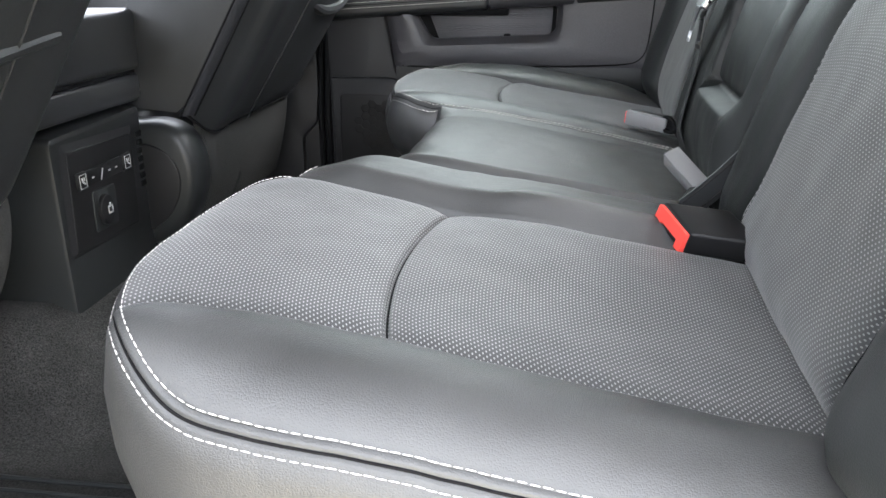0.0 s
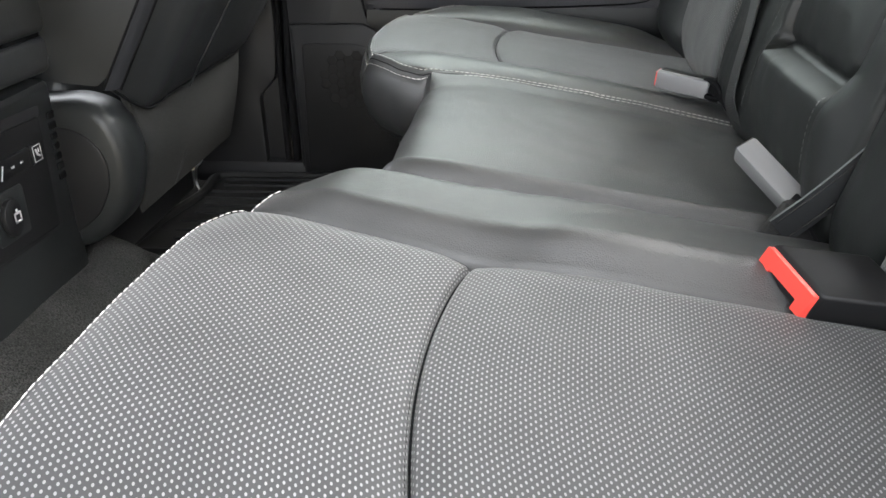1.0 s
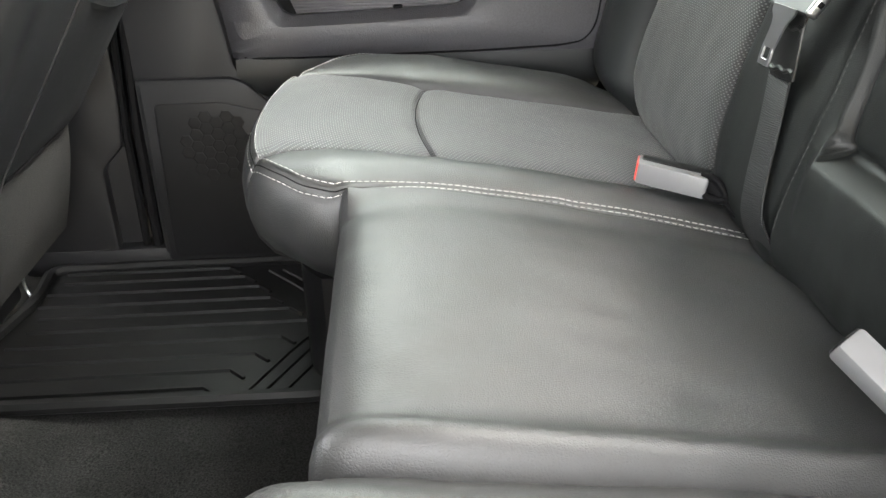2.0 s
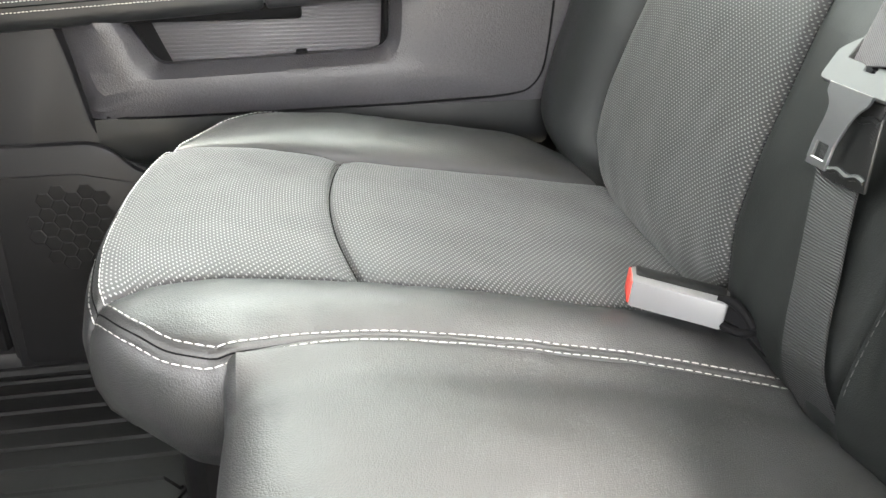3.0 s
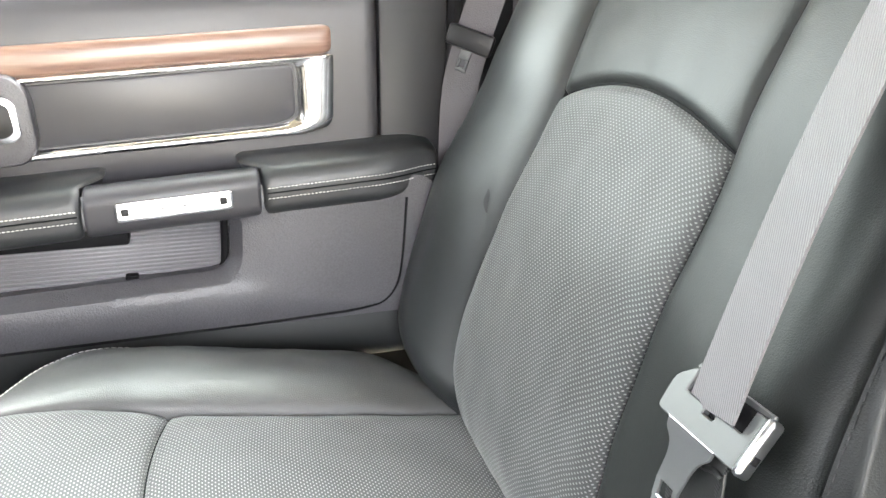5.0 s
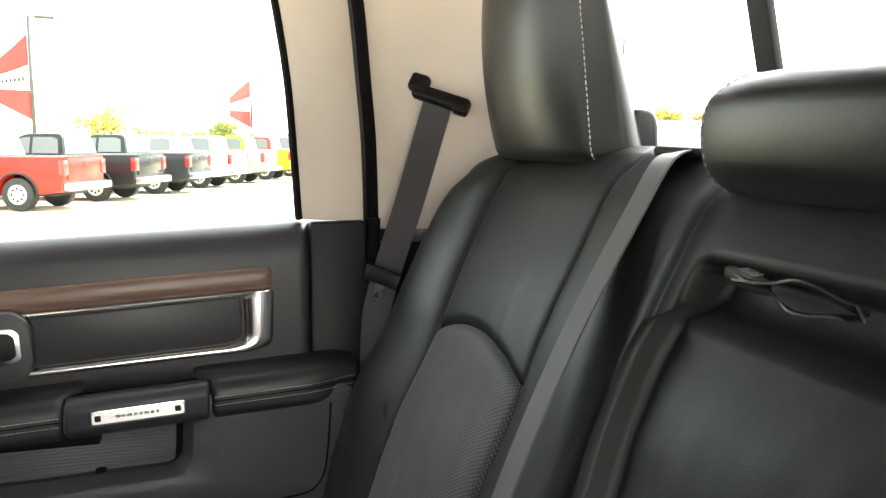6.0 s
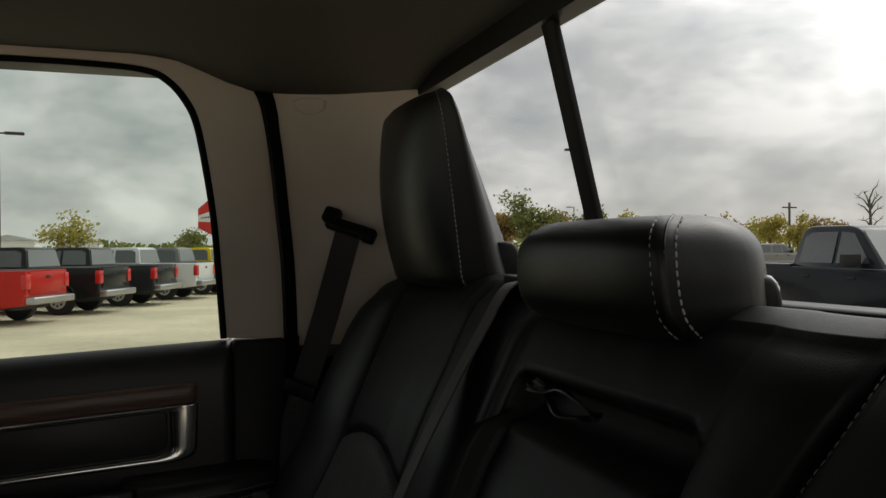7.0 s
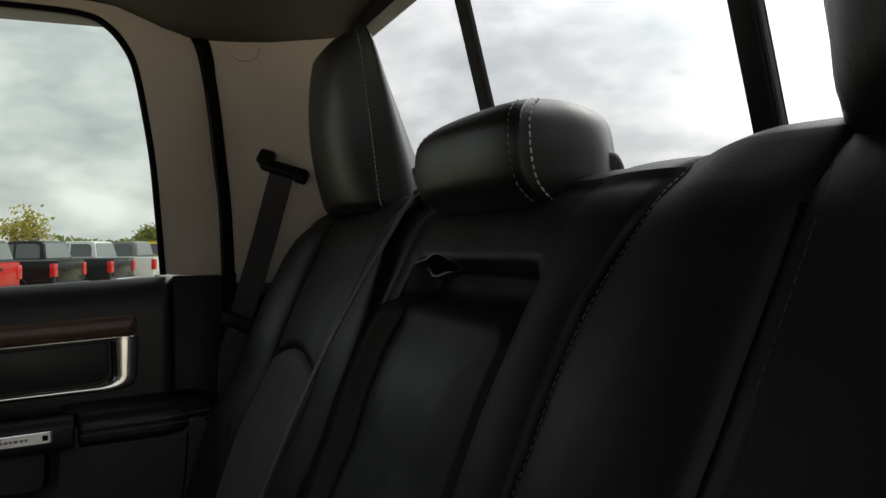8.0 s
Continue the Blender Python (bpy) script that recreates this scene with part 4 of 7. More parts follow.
def build_backs():
    far, near = BACK_FAR, BACK_NEAR
    outboard_back(far, 1)
    back_region("bolster", 0.168, 0.352, 30, 0.0, 2.0, 80, LEATHER_SMOOTH_SHADED, far, "black leather bolster beside the armrest")
    back_region("armrest_surround", -0.200, 0.168, 130, 0.0, 2.0, 220, LEATHER_SMOOTH_SHADED, far, "black leather middle back with a recessed folded armrest")
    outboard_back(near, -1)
    back_region("bolster", -0.352, -0.200, 30, 0.0, 2.0, 80, LEATHER_SMOOTH_SHADED, near, "black leather inner bolster")
    # Black tube darkens the crease between cushion and back, in place of shade.
    for s, y0, y1 in ((far, -0.19, 0.70), (near, -0.76, -0.21)):
        bm = bmesh.new()
        tube(bm, [(0.343, y, cushion_plane(0.343) - 0.0125) for y in steps_of(y0, y1, 30)], 0.0030, 6)
        part("seat_gap_shade", bm, SEAL, s, "black tube painting the shade under the seat back", sharp=0)
    back_seams(far, 1)
    back_seams(near, -1)
    bm = bmesh.new()
    stitches(bm, [back_at(-0.2135, k) + Vector((-0.0006, 0, 0.0004)) for k in steps_of(0.45, 1.22, 90)], (-0.8, 0.35, 0.4), pitch=0.0060, length=0.0042, width=0.0007, lift=0.0004)
    part("stitching", bm, THREAD_GREY, near, "grey row of thread", sharp=0, kind="stuff")
    bm = bmesh.new()
    stitches(bm, [back_at(-0.116, k) + Vector((-0.0006, 0, 0)) for k in steps_of(0.22, 0.86, 90)], (-1, 0, 0.2), pitch=0.0080, length=0.0058, width=0.0009, lift=0.0008)
    part("stitching", bm, THREAD_GREY, far, "grey row of thread", sharp=0, kind="stuff")
    for s, y0, y1 in ((far, -0.195, 0.82), (near, -0.82, -0.205)):
        bm = bmesh.new()
        prism(bm, [(0.40, 0.27), (0.60, 0.885), (0.64, 0.87), (0.62, 0.30)], "y", y0 + 0.03, y1 - 0.03, 0.0)
        part("back_shell", bm, PLASTIC_BLACK, s)


build_backs()


def headrest(y0, y1, z0, z1, front, back, bow, r_top, r_low, label, rows, cap=0.03, corner=0.05):
    """A padded block drawn as level loops: bowed front, sewn corners, plain side caps, closed rear."""
    s = thing("headrest", label, "headrest", (0.55, (y0 + y1) / 2, z0 - 0.03), "rear headrests")
    cy, hy = (y0 + y1) / 2, (y1 - y0) / 2
    nf = 14
    def inset(z):
        a = 0.0
        for d, r in ((z1 - z, r_top), (z - z0, r_low)):
            q = max(0.0, 1 - d / r)
            a += r * (1 - math.sqrt(max(0.0, 1 - q * q)))
        return a
    def loop(z):
        a = inset(z)
        xf, xb = front(z), back(z)
        room = xb - xf
        xf, xb = xf + min(a, room * 0.45), xb - min(a, room * 0.45)
        q = max(0.0, 1 - (z1 - z) / corner)
        a_y = 0.55 * corner * (1 - math.sqrt(max(0.0, 1 - q * q)))
        hc = hy - cap - a * 0.3 - a_y
        ho = hy - a * 0.5 - a_y
        b = bow(z)
        poly, rad = [], []
        for v in steps_of(-1, 1, nf):
            poly.append((xf - b * (1 - abs(v) ** 3.2), cy + v * hc))
            rad.append(0.007 if abs(v) > 0.99 else 0.0)
        rear = min(0.035, room * 0.75)
        poly += [(xb - 0.3 * (xb - xf), cy + ho), (xb, cy + ho - 0.004), (xb + rear, cy + ho * 0.72), (xb + rear, cy - ho * 0.72), (xb, cy - ho + 0.004), (xb - 0.3 * (xb - xf), cy - ho)]
        rad += [0.020, 0.012, 0.02, 0.02, 0.012, 0.020]
        return [Vector((p[0], p[1], z)) for p in rounded(poly, rad, 4)]
    zs = [z0 + r_low * (1 - math.cos(math.pi / 2 * k / 8)) for k in range(9)]
    zs += steps_of(z0 + r_low, z1 - r_top, 26)[1:-1]
    zs += [z1 - r_top + r_top * math.sin(math.pi / 2 * k / 8) for k in range(9)]
    loops = [loop(z) for z in zs]
    n = len(loops[0])
    i0, i1 = 1, 5 + (nf - 1) + 3        # middle of each sewn corner
    def strip(name, idx, lab):
        bm = bmesh.new()
        rows_ = [[bm.verts.new(lp[i % n]) for i in idx] for lp in loops]
        for a in range(len(zs) - 1):
            for b in range(len(idx) - 1):
                bm.faces.new((rows_[a][b], rows_[a][b + 1], rows_[a + 1][b + 1], rows_[a + 1][b]))
        bmesh.ops.recalc_face_normals(bm, faces=bm.faces[:])
        c = Vector((0.55, cy, (z0 + z1) / 2))
        if sum((f.calc_center_median() - c).dot(f.normal) for f in bm.faces) < 0:
            bmesh.ops.reverse_faces(bm, faces=bm.faces[:])
        part(name, bm, HEAD_LEATHER, s, lab, sharp=60)
    strip("cover", list(range(i0, i1 + 1)), "black leather face")
    strip("side_cap", list(range(i1, i1 + 14)), "black leather side cap")
    strip("rear_cover", list(range(i1 + 13, n - 9 + 0)), "black leather rear")
    strip("side_cap", list(range(n - 10, n + i0 + 1)), "black leather side cap")
    for lp, nm in ((loops[-1], "top_cap"), (loops[0], "under_cap")):
        bm = bmesh.new()
        f = bm.faces.new([bm.verts.new(p) for p in lp])
        if (f.normal.z < 0) == (nm == "top_cap"):
            f.normal_flip()
        bmesh.ops.triangulate(bm, faces=bm.faces[:])
        part(nm, bm, HEAD_LEATHER, s, "black leather", sharp=0)
    # sewn rows on both sides of each corner
    for side in (-1, 1) if rows else ():
        bm = bmesh.new()
        for shift, wd in rows:
            pts = []
            for lp in loops[3:-2]:
                i = i0 if side < 0 else i1
                base = lp[i]
                step = shift
                k = 1 if side > 0 else -1
                nxt = lp[(i + (4 if shift > 0 else -4) * k) % n]
                d = (nxt - base).normalized()
                pts.append(base + d * abs(step) + Vector((-0.0006, 0.0003 * side, 0)))
            stitches(bm, pts, (-0.8, 0.6 * side, 0), pitch=0.0066, length=0.0052, width=wd, lift=0.0009)
        part("stitching", bm, THREAD, s, "pale rows of thread", sharp=0, kind="stuff")
        bm = bmesh.new()
        tube(bm, [lp[i0 if side < 0 else i1] + Vector((0.0012, -0.0008 * side, 0)) for lp in loops[2:-1]], 0.0014, 6)
        part("corner_welt", bm, HEAD_LEATHER, s, "sewn leather welt", sharp=0)
    for dy in (-hy * 0.42, hy * 0.42):
        bm = bmesh.new()
        xm = (front(z0) + back(z0)) / 2 + 0.012
        tube(bm, [(xm + 0.012, cy + dy, z0 - 0.05), (xm, cy + dy, z0 + 0.03)], 0.006, 10)
        part("post", bm, CHROME, s, "chrome headrest post")
    bm = bmesh.new()
    xk = back(z0) + 0.010
    zk = min(z1 - 0.045, z0 + 0.062)
    prism(bm, rounded([(xk - 0.02, z0 - 0.006), (xk + 0.016, z0 - 0.006), (xk + 0.013, zk - 0.014), (xk + 0.004, zk), (xk - 0.02, zk)], [0, 0.004, 0.012, 0.010, 0], 4), "y", y0 + 0.012, y1 - 0.012, 0.006, 3)
    part("rear_shell", bm, PLASTIC_BLACK, s, "black plastic rear shell")
    return s


def tall_front(z):
    return 0.529 - 0.108 * (z - 0.91)


def tall_back(z):
    return tall_front(z) + 0.012 + 0.046 * max(0.0, 1 - (z - 0.90) / 0.262) ** 0.95


def tall_bow(z):
    return 0.040 * bump01((z - 0.84) / 0.345) ** 0.8


def low_front(z):
    d = (z - 0.925) / 0.046
    return 0.497 - 0.10 * (z - 0.88) + 0.010 * d * d


def low_back(z):
    return 0.580 - 0.10 * (z - 0.88)


headrest(0.402, 0.736, 0.898, 1.160, tall_front, tall_back, tall_bow, 0.014, 0.016, "tall black leather headrest on the passenger rear seat", ((0.004, 0.0015),))
headrest(-0.665, -0.332, 0.894, 1.160, tall_front, tall_back, tall_bow, 0.014, 0.040, "tall black leather headrest on the driver side rear seat", ())
headrest(-0.087, 0.173, 0.880, 0.975, low_front, low_back, lambda z: 0.010, 0.026, 0.028, "low wide black leather headrest on the middle seat", ((0.010, 0.0018), (-0.010, 0.0018)), 0.008)

# ---- passenger rear door ----
def window_outline():
    """The glass opening of the rear door, (x, z): from the rear foot up and forward."""
    return [(0.266, 0.800), (0.258, 0.90), (0.249, 1.00), (0.237, 1.08), (0.222, 1.155), (0.205, 1.192), (0.178, 1.222), (0.142, 1.238), (0.06, 1.243), (-0.10, 1.242), (-0.28, 1.232), (-0.40, 1.205), (-0.44, 1.15), (-0.47, 0.95), (-0.475, 0.760)]


def frame_outline():
    return [(0.371, 0.795), (0.363, 0.92), (0.351, 1.02), (0.338, 1.12), (0.322, 1.195), (0.300, 1.228), (0.270, 1.242), (0.240, 1.250), (0.10, 1.262), (-0.10, 1.262), (-0.30, 1.255), (-0.46, 1.235), (-0.52, 1.16), (-0.55, 0.95), (-0.55, 0.760)]


def build_window():
    w = thing("window_1", "clear side window of the rear passenger door", "window", (0, 0.88, 0.8), kind="structure")
    inn, out = window_outline(), frame_outline()
    a = [Vector((p.x, window_y(p.y), p.y)) for p in curve_pts(inn, 6)]
    b = [Vector((p.x, window_y(p.y), p.y)) for p in curve_pts(out, 6)]
    n = len(a)
    bm = bmesh.new()
    lay = [[(0.0, 0.030), (0.010, 0.0), (0.10, -0.006), (0.85, -0.004), (0.97, 0.004), (1.0, 0.03)]][0]
    rows = []
    for i in range(n):
        rows.append([bm.verts.new(a[i].lerp(b[i], t) + Vector((0, d, 0))) for t, d in lay])
    for i in range(n - 1):
        for k in range(len(lay) - 1):
            bm.faces.new((rows[i][k], rows[i][k + 1], rows[i + 1][k + 1], rows[i + 1][k]))
    bmesh.ops.recalc_face_normals(bm, faces=bm.faces[:])
    part("window_frame", bm, BEIGE, w, "beige cloth-grained upper door frame", sharp=50)
    bm = bmesh.new()
    tube(bm, [p + Vector((0, 0.004, 0)) for p in a], 0.0075, 8)
    part("window_seal", bm, SEAL, w, "black rubber glass run")
    bm = bmesh.new()
    loop = [p + Vector((0, 0.022, 0)) for p in a]
    bot = [Vector((x, window_y(0.74) + 0.022, 0.74)) for x in (-0.475, 0.268)]
    vs = [bm.verts.new(p) for p in loop + bot]
    bm.faces.new(vs)
    bmesh.ops.triangulate(bm, faces=bm.faces[:])
    g = part("pane", bm, GLASS, w, "clear glass pane", smooth=False, sharp=0)
    g.visible_shadow = False
    # body seal behind the door
    bm = bmesh.new()
    tube(bm, [p + Vector((0.012 if p.z < 1.2 else 0.0, 0.006, 0.012 if p.z > 1.15 else 0)) for p in b], 0.010, 8)
    tube(bm, [(0.382, 0.872, 0.80), (0.372, 0.862, 0.60), (0.36, 0.85, 0.40), (0.345, 0.85, 0.30)], 0.011, 8)
    whole("door_seal", bm, SEAL, "black rubber body seal round the rear door opening", "seal", kind="structure")


build_window()


def build_rear_pillar():
    """Beige trim between the rear door and the back window."""
    bm = bmesh.new()
    def at(t, k):
        z = 0.78 + (1.222 - 0.78) * k
        xa = 0.392 - 0.058 * smooth01((z - 0.80) / 0.42)
        xb = 0.66 - 0.24 * (z - 0.95)
        x = xa + (xb - xa) * t
        ya = window_y(z) + 0.008
        yb = 0.74 - 0.14 * (z - 0.95)
        y = ya + (yb - ya) * smooth01(t) ** 1.3
        return Vector((x, y, z))
    grid(bm, at, steps_of(0, 1, 24), steps_of(0, 1, 24), flip=True)
    p = thing("pillar_trim", "beige moulded trim of the rear roof pillar", "pillar trim", (0.5, 0.8, 0.78), kind="structure")
    part("panel", bm, BEIGE, p, sharp=0)
    bm = bmesh.new()
    def low(t, k):
        q = at(t, 0)
        return Vector((q.x - 0.05 * (1 - k) * 0.4, q.y + 0.004, 0.30 + (0.782 - 0.30) * k))
    grid(bm, low, steps_of(0, 1, 16), steps_of(0, 1, 12), flip=True)
    part("lower_panel", bm, PLASTIC, p, "dark plastic lower trim", sharp=0)
    # bag emblem outline pressed into the trim
    bm = bmesh.new()
    pts = []
    for tx, kz in ((0.20, 0.962), (0.16, 0.950), (0.175, 0.920), (0.22, 0.903), (0.29, 0.903), (0.335, 0.920), (0.35, 0.950), (0.31, 0.962)):
        pts.append(at(tx, kz) + Vector((-0.001, -0.002, 0)))
    tube(bm, pts + [pts[0]], 0.0012, 6)
    part("emblem", bm, BEIGE, p, "pressed round-cornered emblem outline")


build_rear_pillar()


def build_jamb():
    bm = bmesh.new()
    prism(bm, [(0.345, 0.25), (0.46, 0.25), (0.46, 1.22), (0.31, 1.24), (0.335, 1.15), (0.362, 0.95), (0.366, 0.80)], "y", 0.895, 0.93)
    prism(bm, [(0.345, 0.25), (0.46, 0.25), (0.46, 0.76), (0.362, 0.76)], "y", 0.872, 0.897)
    whole("door_jamb", bm, PLASTIC_BLACK, "black body metal behind the rear door edge", "door jamb", kind="structure")


build_jamb()


def build_door():
    d = thing("door_1", "closed rear passenger door with dark panel, wood strip and chrome bezel", "car door", (0, 0.85, 0.3), kind="structure")
    # upper shell: falls from the sill inward to the armrest, (y, z)
    prof = [(0.902, 0.784), (0.893, 0.796), (0.878, 0.793), (0.866, 0.777), (0.859, 0.745), (0.856, 0.70), (0.856, 0.585), (0.858, 0.56), (0.866, 0.545)]
    def up(x, k):
        y, z = prof[int(k)]
        if z > 0.74:
            z += 0.019 * (x - 0.265) / 0.41 * smooth01((z - 0.74) / 0.05)
        e = max(0.0, (x - 0.268) / 0.012)
        return Vector((x, y + 0.018 * min(1, e) ** 2, z))
    bm = bmesh.new()
    grid(bm, up, steps_of(-0.56, 0.26, 40) + [0.268, 0.274, 0.280], range(len(prof)), flip=False)
    part("upper_panel", bm, PLASTIC_SOFT, d, "dark soft-touch upper door panel", sharp=50)
    bm = bmesh.new()
    box(bm, 0.279, 0.368, 0.860, 0.899, 0.30, 0.797, 0.006)
    part("rear_edge_panel", bm, PLASTIC_PILLAR, d, "dark plastic rear edge of the door")
    # lower shell: a swelling face round the pocket, whose mouth has a broad sloping lip
    hole = rounded([(-0.252, 0.503), (0.084, 0.512), (0.080, 0.447), (-0.214, 0.436)], [0.010, 0.012, 0.026, 0.018], 8)
    line = resample([(x, z, 0) for x, z in hole] + [(hole[0][0], hole[0][1], 0)], 0.005)[:-1]
    cx, cz = -0.075, 0.474
    x0, x1, z0, z1 = -0.345, 0.334, 0.372, 0.552
    def ray_out(p):
        dx, dz = p.x - cx, p.y - cz
        k = min(((x1 if dx > 0 else x0) - cx) / dx if abs(dx) > 1e-6 else 1e9, ((z1 if dz > 0 else z0) - cz) / dz if abs(dz) > 1e-6 else 1e9)
        return Vector((cx + dx * k, cz + dz * k))
    bm = bmesh.new()
    rings = []
    for kind, t, y in (("h", 1.0, 0.846), ("h", 1.0, 0.8215), ("h", 1.012, 0.8190), ("lip", 0.0, 0.8050), ("lip", 0.06, 0.8022), ("lip", 0.25, 0.8005), ("lip", 0.55, 0.8015), ("lip", 0.80, 0.8030), ("lip", 1.0, 0.8050), ("lip", 1.0, 0.8140)):
        row = []
        for p in line:
            dv = Vector((p.x - cx, p.y - cz))
            o = ray_out(p)
            if kind == "h":
                q = Vector((cx, cz)) + dv * t
            else:
                e = Vector((p.x + 0.014 * (1 if dv.x > 0 else -1) * min(1, abs(dv.x) / 0.12), p.y + (0.004 if dv.y > 0 else -0.013) * min(1, abs(dv.y) / 0.03)))
                q = e.lerp(o, t)
            yy = y + 0.040 * smooth01((-0.268 - q.x) / 0.075) ** 1.6
            row.append(bm.verts.new((q.x, yy, q.y)))
        rings.append(row)
    n = len(line)
    for ra, rb in zip(rings, rings[1:]):
        for i in range(n):
            j = (i + 1) % n
            bm.faces.new((ra[i], ra[j], rb[j], rb[i]))
    bmesh.ops.recalc_face_normals(bm, faces=bm.faces[:])
    if sum(f.normal.y * f.calc_area() for f in bm.faces) > 0:
        bmesh.ops.reverse_faces(bm, faces=bm.faces[:])
    part("lower_panel", bm, PLASTIC, d, "dark grained plastic lower door panel with a lipped pocket", sharp=30)
    # ribbed pocket face
    bm = bmesh.new()
    box(bm, -0.262, 0.090, 0.834, 0.840, 0.424, 0.515)
    for i in range(17):
        z = 0.434 + i * 0.0049
        box(bm, -0.232, 0.088, 0.8328, 0.8345, z, z + 0.0030)
    part("pocket_face", bm, TRIM_GREY, d, "grey ribbed pocket liner", sharp=30)
    bm = bmesh.new()
    box(bm, -0.250, -0.030, 0.808, 0.838, 0.490, 0.512, 0.004)
    part("pocket_bar", bm, SEAL, d, "black bar at the top of the pocket")
    bm = bmesh.new()
    box(bm, -0.041, -0.026, 0.822, 0.836, 0.432, 0.4470, 0.002)
    box(bm, -0.030, 0.062, 0.824, 0.834, 0.4345, 0.4415, 0.001)
    tube(bm, curve_pts([(0.056, 0.829, 0.4385), (0.068, 0.829, 0.444), (0.0745, 0.829, 0.457), (0.0775, 0.829, 0.512)], 5), 0.0046, 8)
    prism(bm, [(-0.256, 0.505), (-0.224, 0.505), (-0.196, 0.432), (-0.220, 0.432)], "y", 0.8312, 0.8335)
    part("pocket_gap", bm, SEAL, d, "dark gap round the pocket liner")
    # groove line of the lower insert
    bm = bmesh.new()
    tube(bm, [(-0.285, 0.809, 0.3735), (-0.255, 0.8038, 0.373), (-0.20, 0.8038, 0.372), (0.10, 0.8038, 0.375), (0.22, 0.8038, 0.379)] + curve_pts([(0.24, 0.8038, 0.381), (0.268, 0.8038, 0.388), (0.286, 0.8038, 0.41), (0.2935, 0.8038, 0.45), (0.299, 0.8038, 0.525)], 6), 0.0019, 6)
    part("panel_groove", bm, SEAL, d, "dark joint line of the lower door insert")
    bm = bmesh.new()
    def low(x, k):
        pr = [(0.806, 0.372), (0.804, 0.355), (0.804, 0.325), (0.809, 0.312), (0.83, 0.300)]
        y, z = pr[int(k)]
        return Vector((x, y, z))
    grid(bm, low, steps_of(-0.30, 0.30, 20), range(5), flip=False)
    part("lower_edge", bm, PLASTIC_DARK, d, "dark plastic lower edge of the door", sharp=50)
    # armrest: two padded pieces and the pull grip between them; all rise gently towards the tailgate
    rise = 0.058
    def lift(bm):
        for v in bm.verts:
            v.co.z += rise * (v.co.x - 0.12)
            v.co.y -= 0.008 * smooth01((0.866 - v.co.y) / 0.02)
    def round_end(x):
        return 0.020 * smooth01((x - 0.24) / 0.10) ** 2
    def rest(x0, x1, name):
        bm = bmesh.new()
        pr = rounded([(0.866, 0.584), (0.846, 0.582), (0.812, 0.571), (0.802, 0.556), (0.803, 0.524), (0.812, 0.513), (0.866, 0.514)], [0.002, 0.010, 0.012, 0.012, 0.010, 0.008, 0.002], 5)
        xs = [x0, x0 + 0.002, x0 + 0.006] + steps_of(x0 + 0.012, x1 - 0.012, 24) + [x1 - 0.006, x1 - 0.002, x1]
        inner = x1 if x1 < 0.2 else x0
        rings = []
        for x in xs:
            near = min(x - x0, x1 - x)
            pinch = 0.0045 * max(0.0, 1 - near / 0.008) ** 2
            row = []
            for y, z in pr:
                cy, cz = y - 0.845, z - 0.546
                k = 1 - pinch / 0.04
                yy, zz = 0.845 + cy * (k if cy < 0 else 1), 0.546 + cz * k
                # behind the grip the top runs on a little way
                back = 0.026 * smooth01((yy - 0.822) / 0.02) * smooth01((zz - 0.545) / 0.02) * smooth01(1 - abs(x - inner) / 0.05)
                row.append(bm.verts.new((x + (back if x1 < 0.2 else -back), yy + round_end(x), zz - 0.006 * smooth01((x - 0.30) / 0.045) ** 2 * (1 if cz > 0 else 0))))
            rings.append(row)
        m = len(pr)
        for ra, rb in zip(rings, rings[1:]):
            for q in range(m):
                w = (q + 1) % m
                bm.faces.new((ra[q], ra[w], rb[w], rb[q]))
        bm.faces.new(rings[0])
        bm.faces.new(rings[-1][::-1])
        bmesh.ops.recalc_face_normals(bm, faces=bm.faces[:])
        lift(bm)
        return part(name, bm, VINYL, d, "black padded armrest piece with double stitching", sharp=50)
    left = rest(-0.50, -0.076, "armrest_pad")
    right = rest(0.124, 0.345, "armrest_pad")
    for a0, a1, par in ((-0.495, -0.080, left), (0.128, 0.340, right)):
        bm = bmesh.new()
        for z in (0.5500, 0.5375):
            pts = [(a0 + (a1 - a0) * k / 40, 0.8018 + round_end(a0 + (a1 - a0) * k / 40), z) for k in range(41)]
            stitches(bm, pts, (0, -1, 0.1), pitch=0.0045, length=0.0035, width=0.0010, lift=0.0010)
        lift(bm)
        part("stitching", bm, THREAD, par, "pale thread", sharp=0, kind="stuff")
        bm = bmesh.new()
        tube(bm, [(p[0], p[1] - 0.0002, p[2] + 0.0063) for p in pts], 0.0009, 5)
        lift(bm)
        part("pad_seam", bm, SEAL, par, "dark seam between the stitch rows", sharp=0)
    bm = bmesh.new()
    pr = rounded([(0.836, 0.572), (0.809, 0.572), (0.798, 0.560), (0.800, 0.526), (0.812, 0.514), (0.846, 0.514)], [0.010, 0.009, 0.008, 0.010, 0.008, 0.004], 5)
    prism(bm, pr, "x", -0.073, 0.121, 0.005, 3)
    lift(bm)
    grip = part("pull_grip", bm, PLASTIC_SOFT, d, "dark soft-touch pull grip", sharp=40)
    bm = bmesh.new()
    mtx = Matrix.Translation((0.0240, 0.7905, 0.5385)) @ Euler((radians(-5), radians(-3.3), 0)).to_matrix().to_4x4()
    prism(bm, rounded([(-0.0645, -0.0108), (0.0645, -0.0108), (0.0645, 0.0108), (-0.0645, 0.0108)], 0.005, 4), "y", -0.0035, 0.003, 0.0012, 2)
    bmesh.ops.transform(bm, matrix=mtx, verts=bm.verts)
    part("name_plate", bm, BRIGHT, grip, "chrome name plate with illegible engraving")
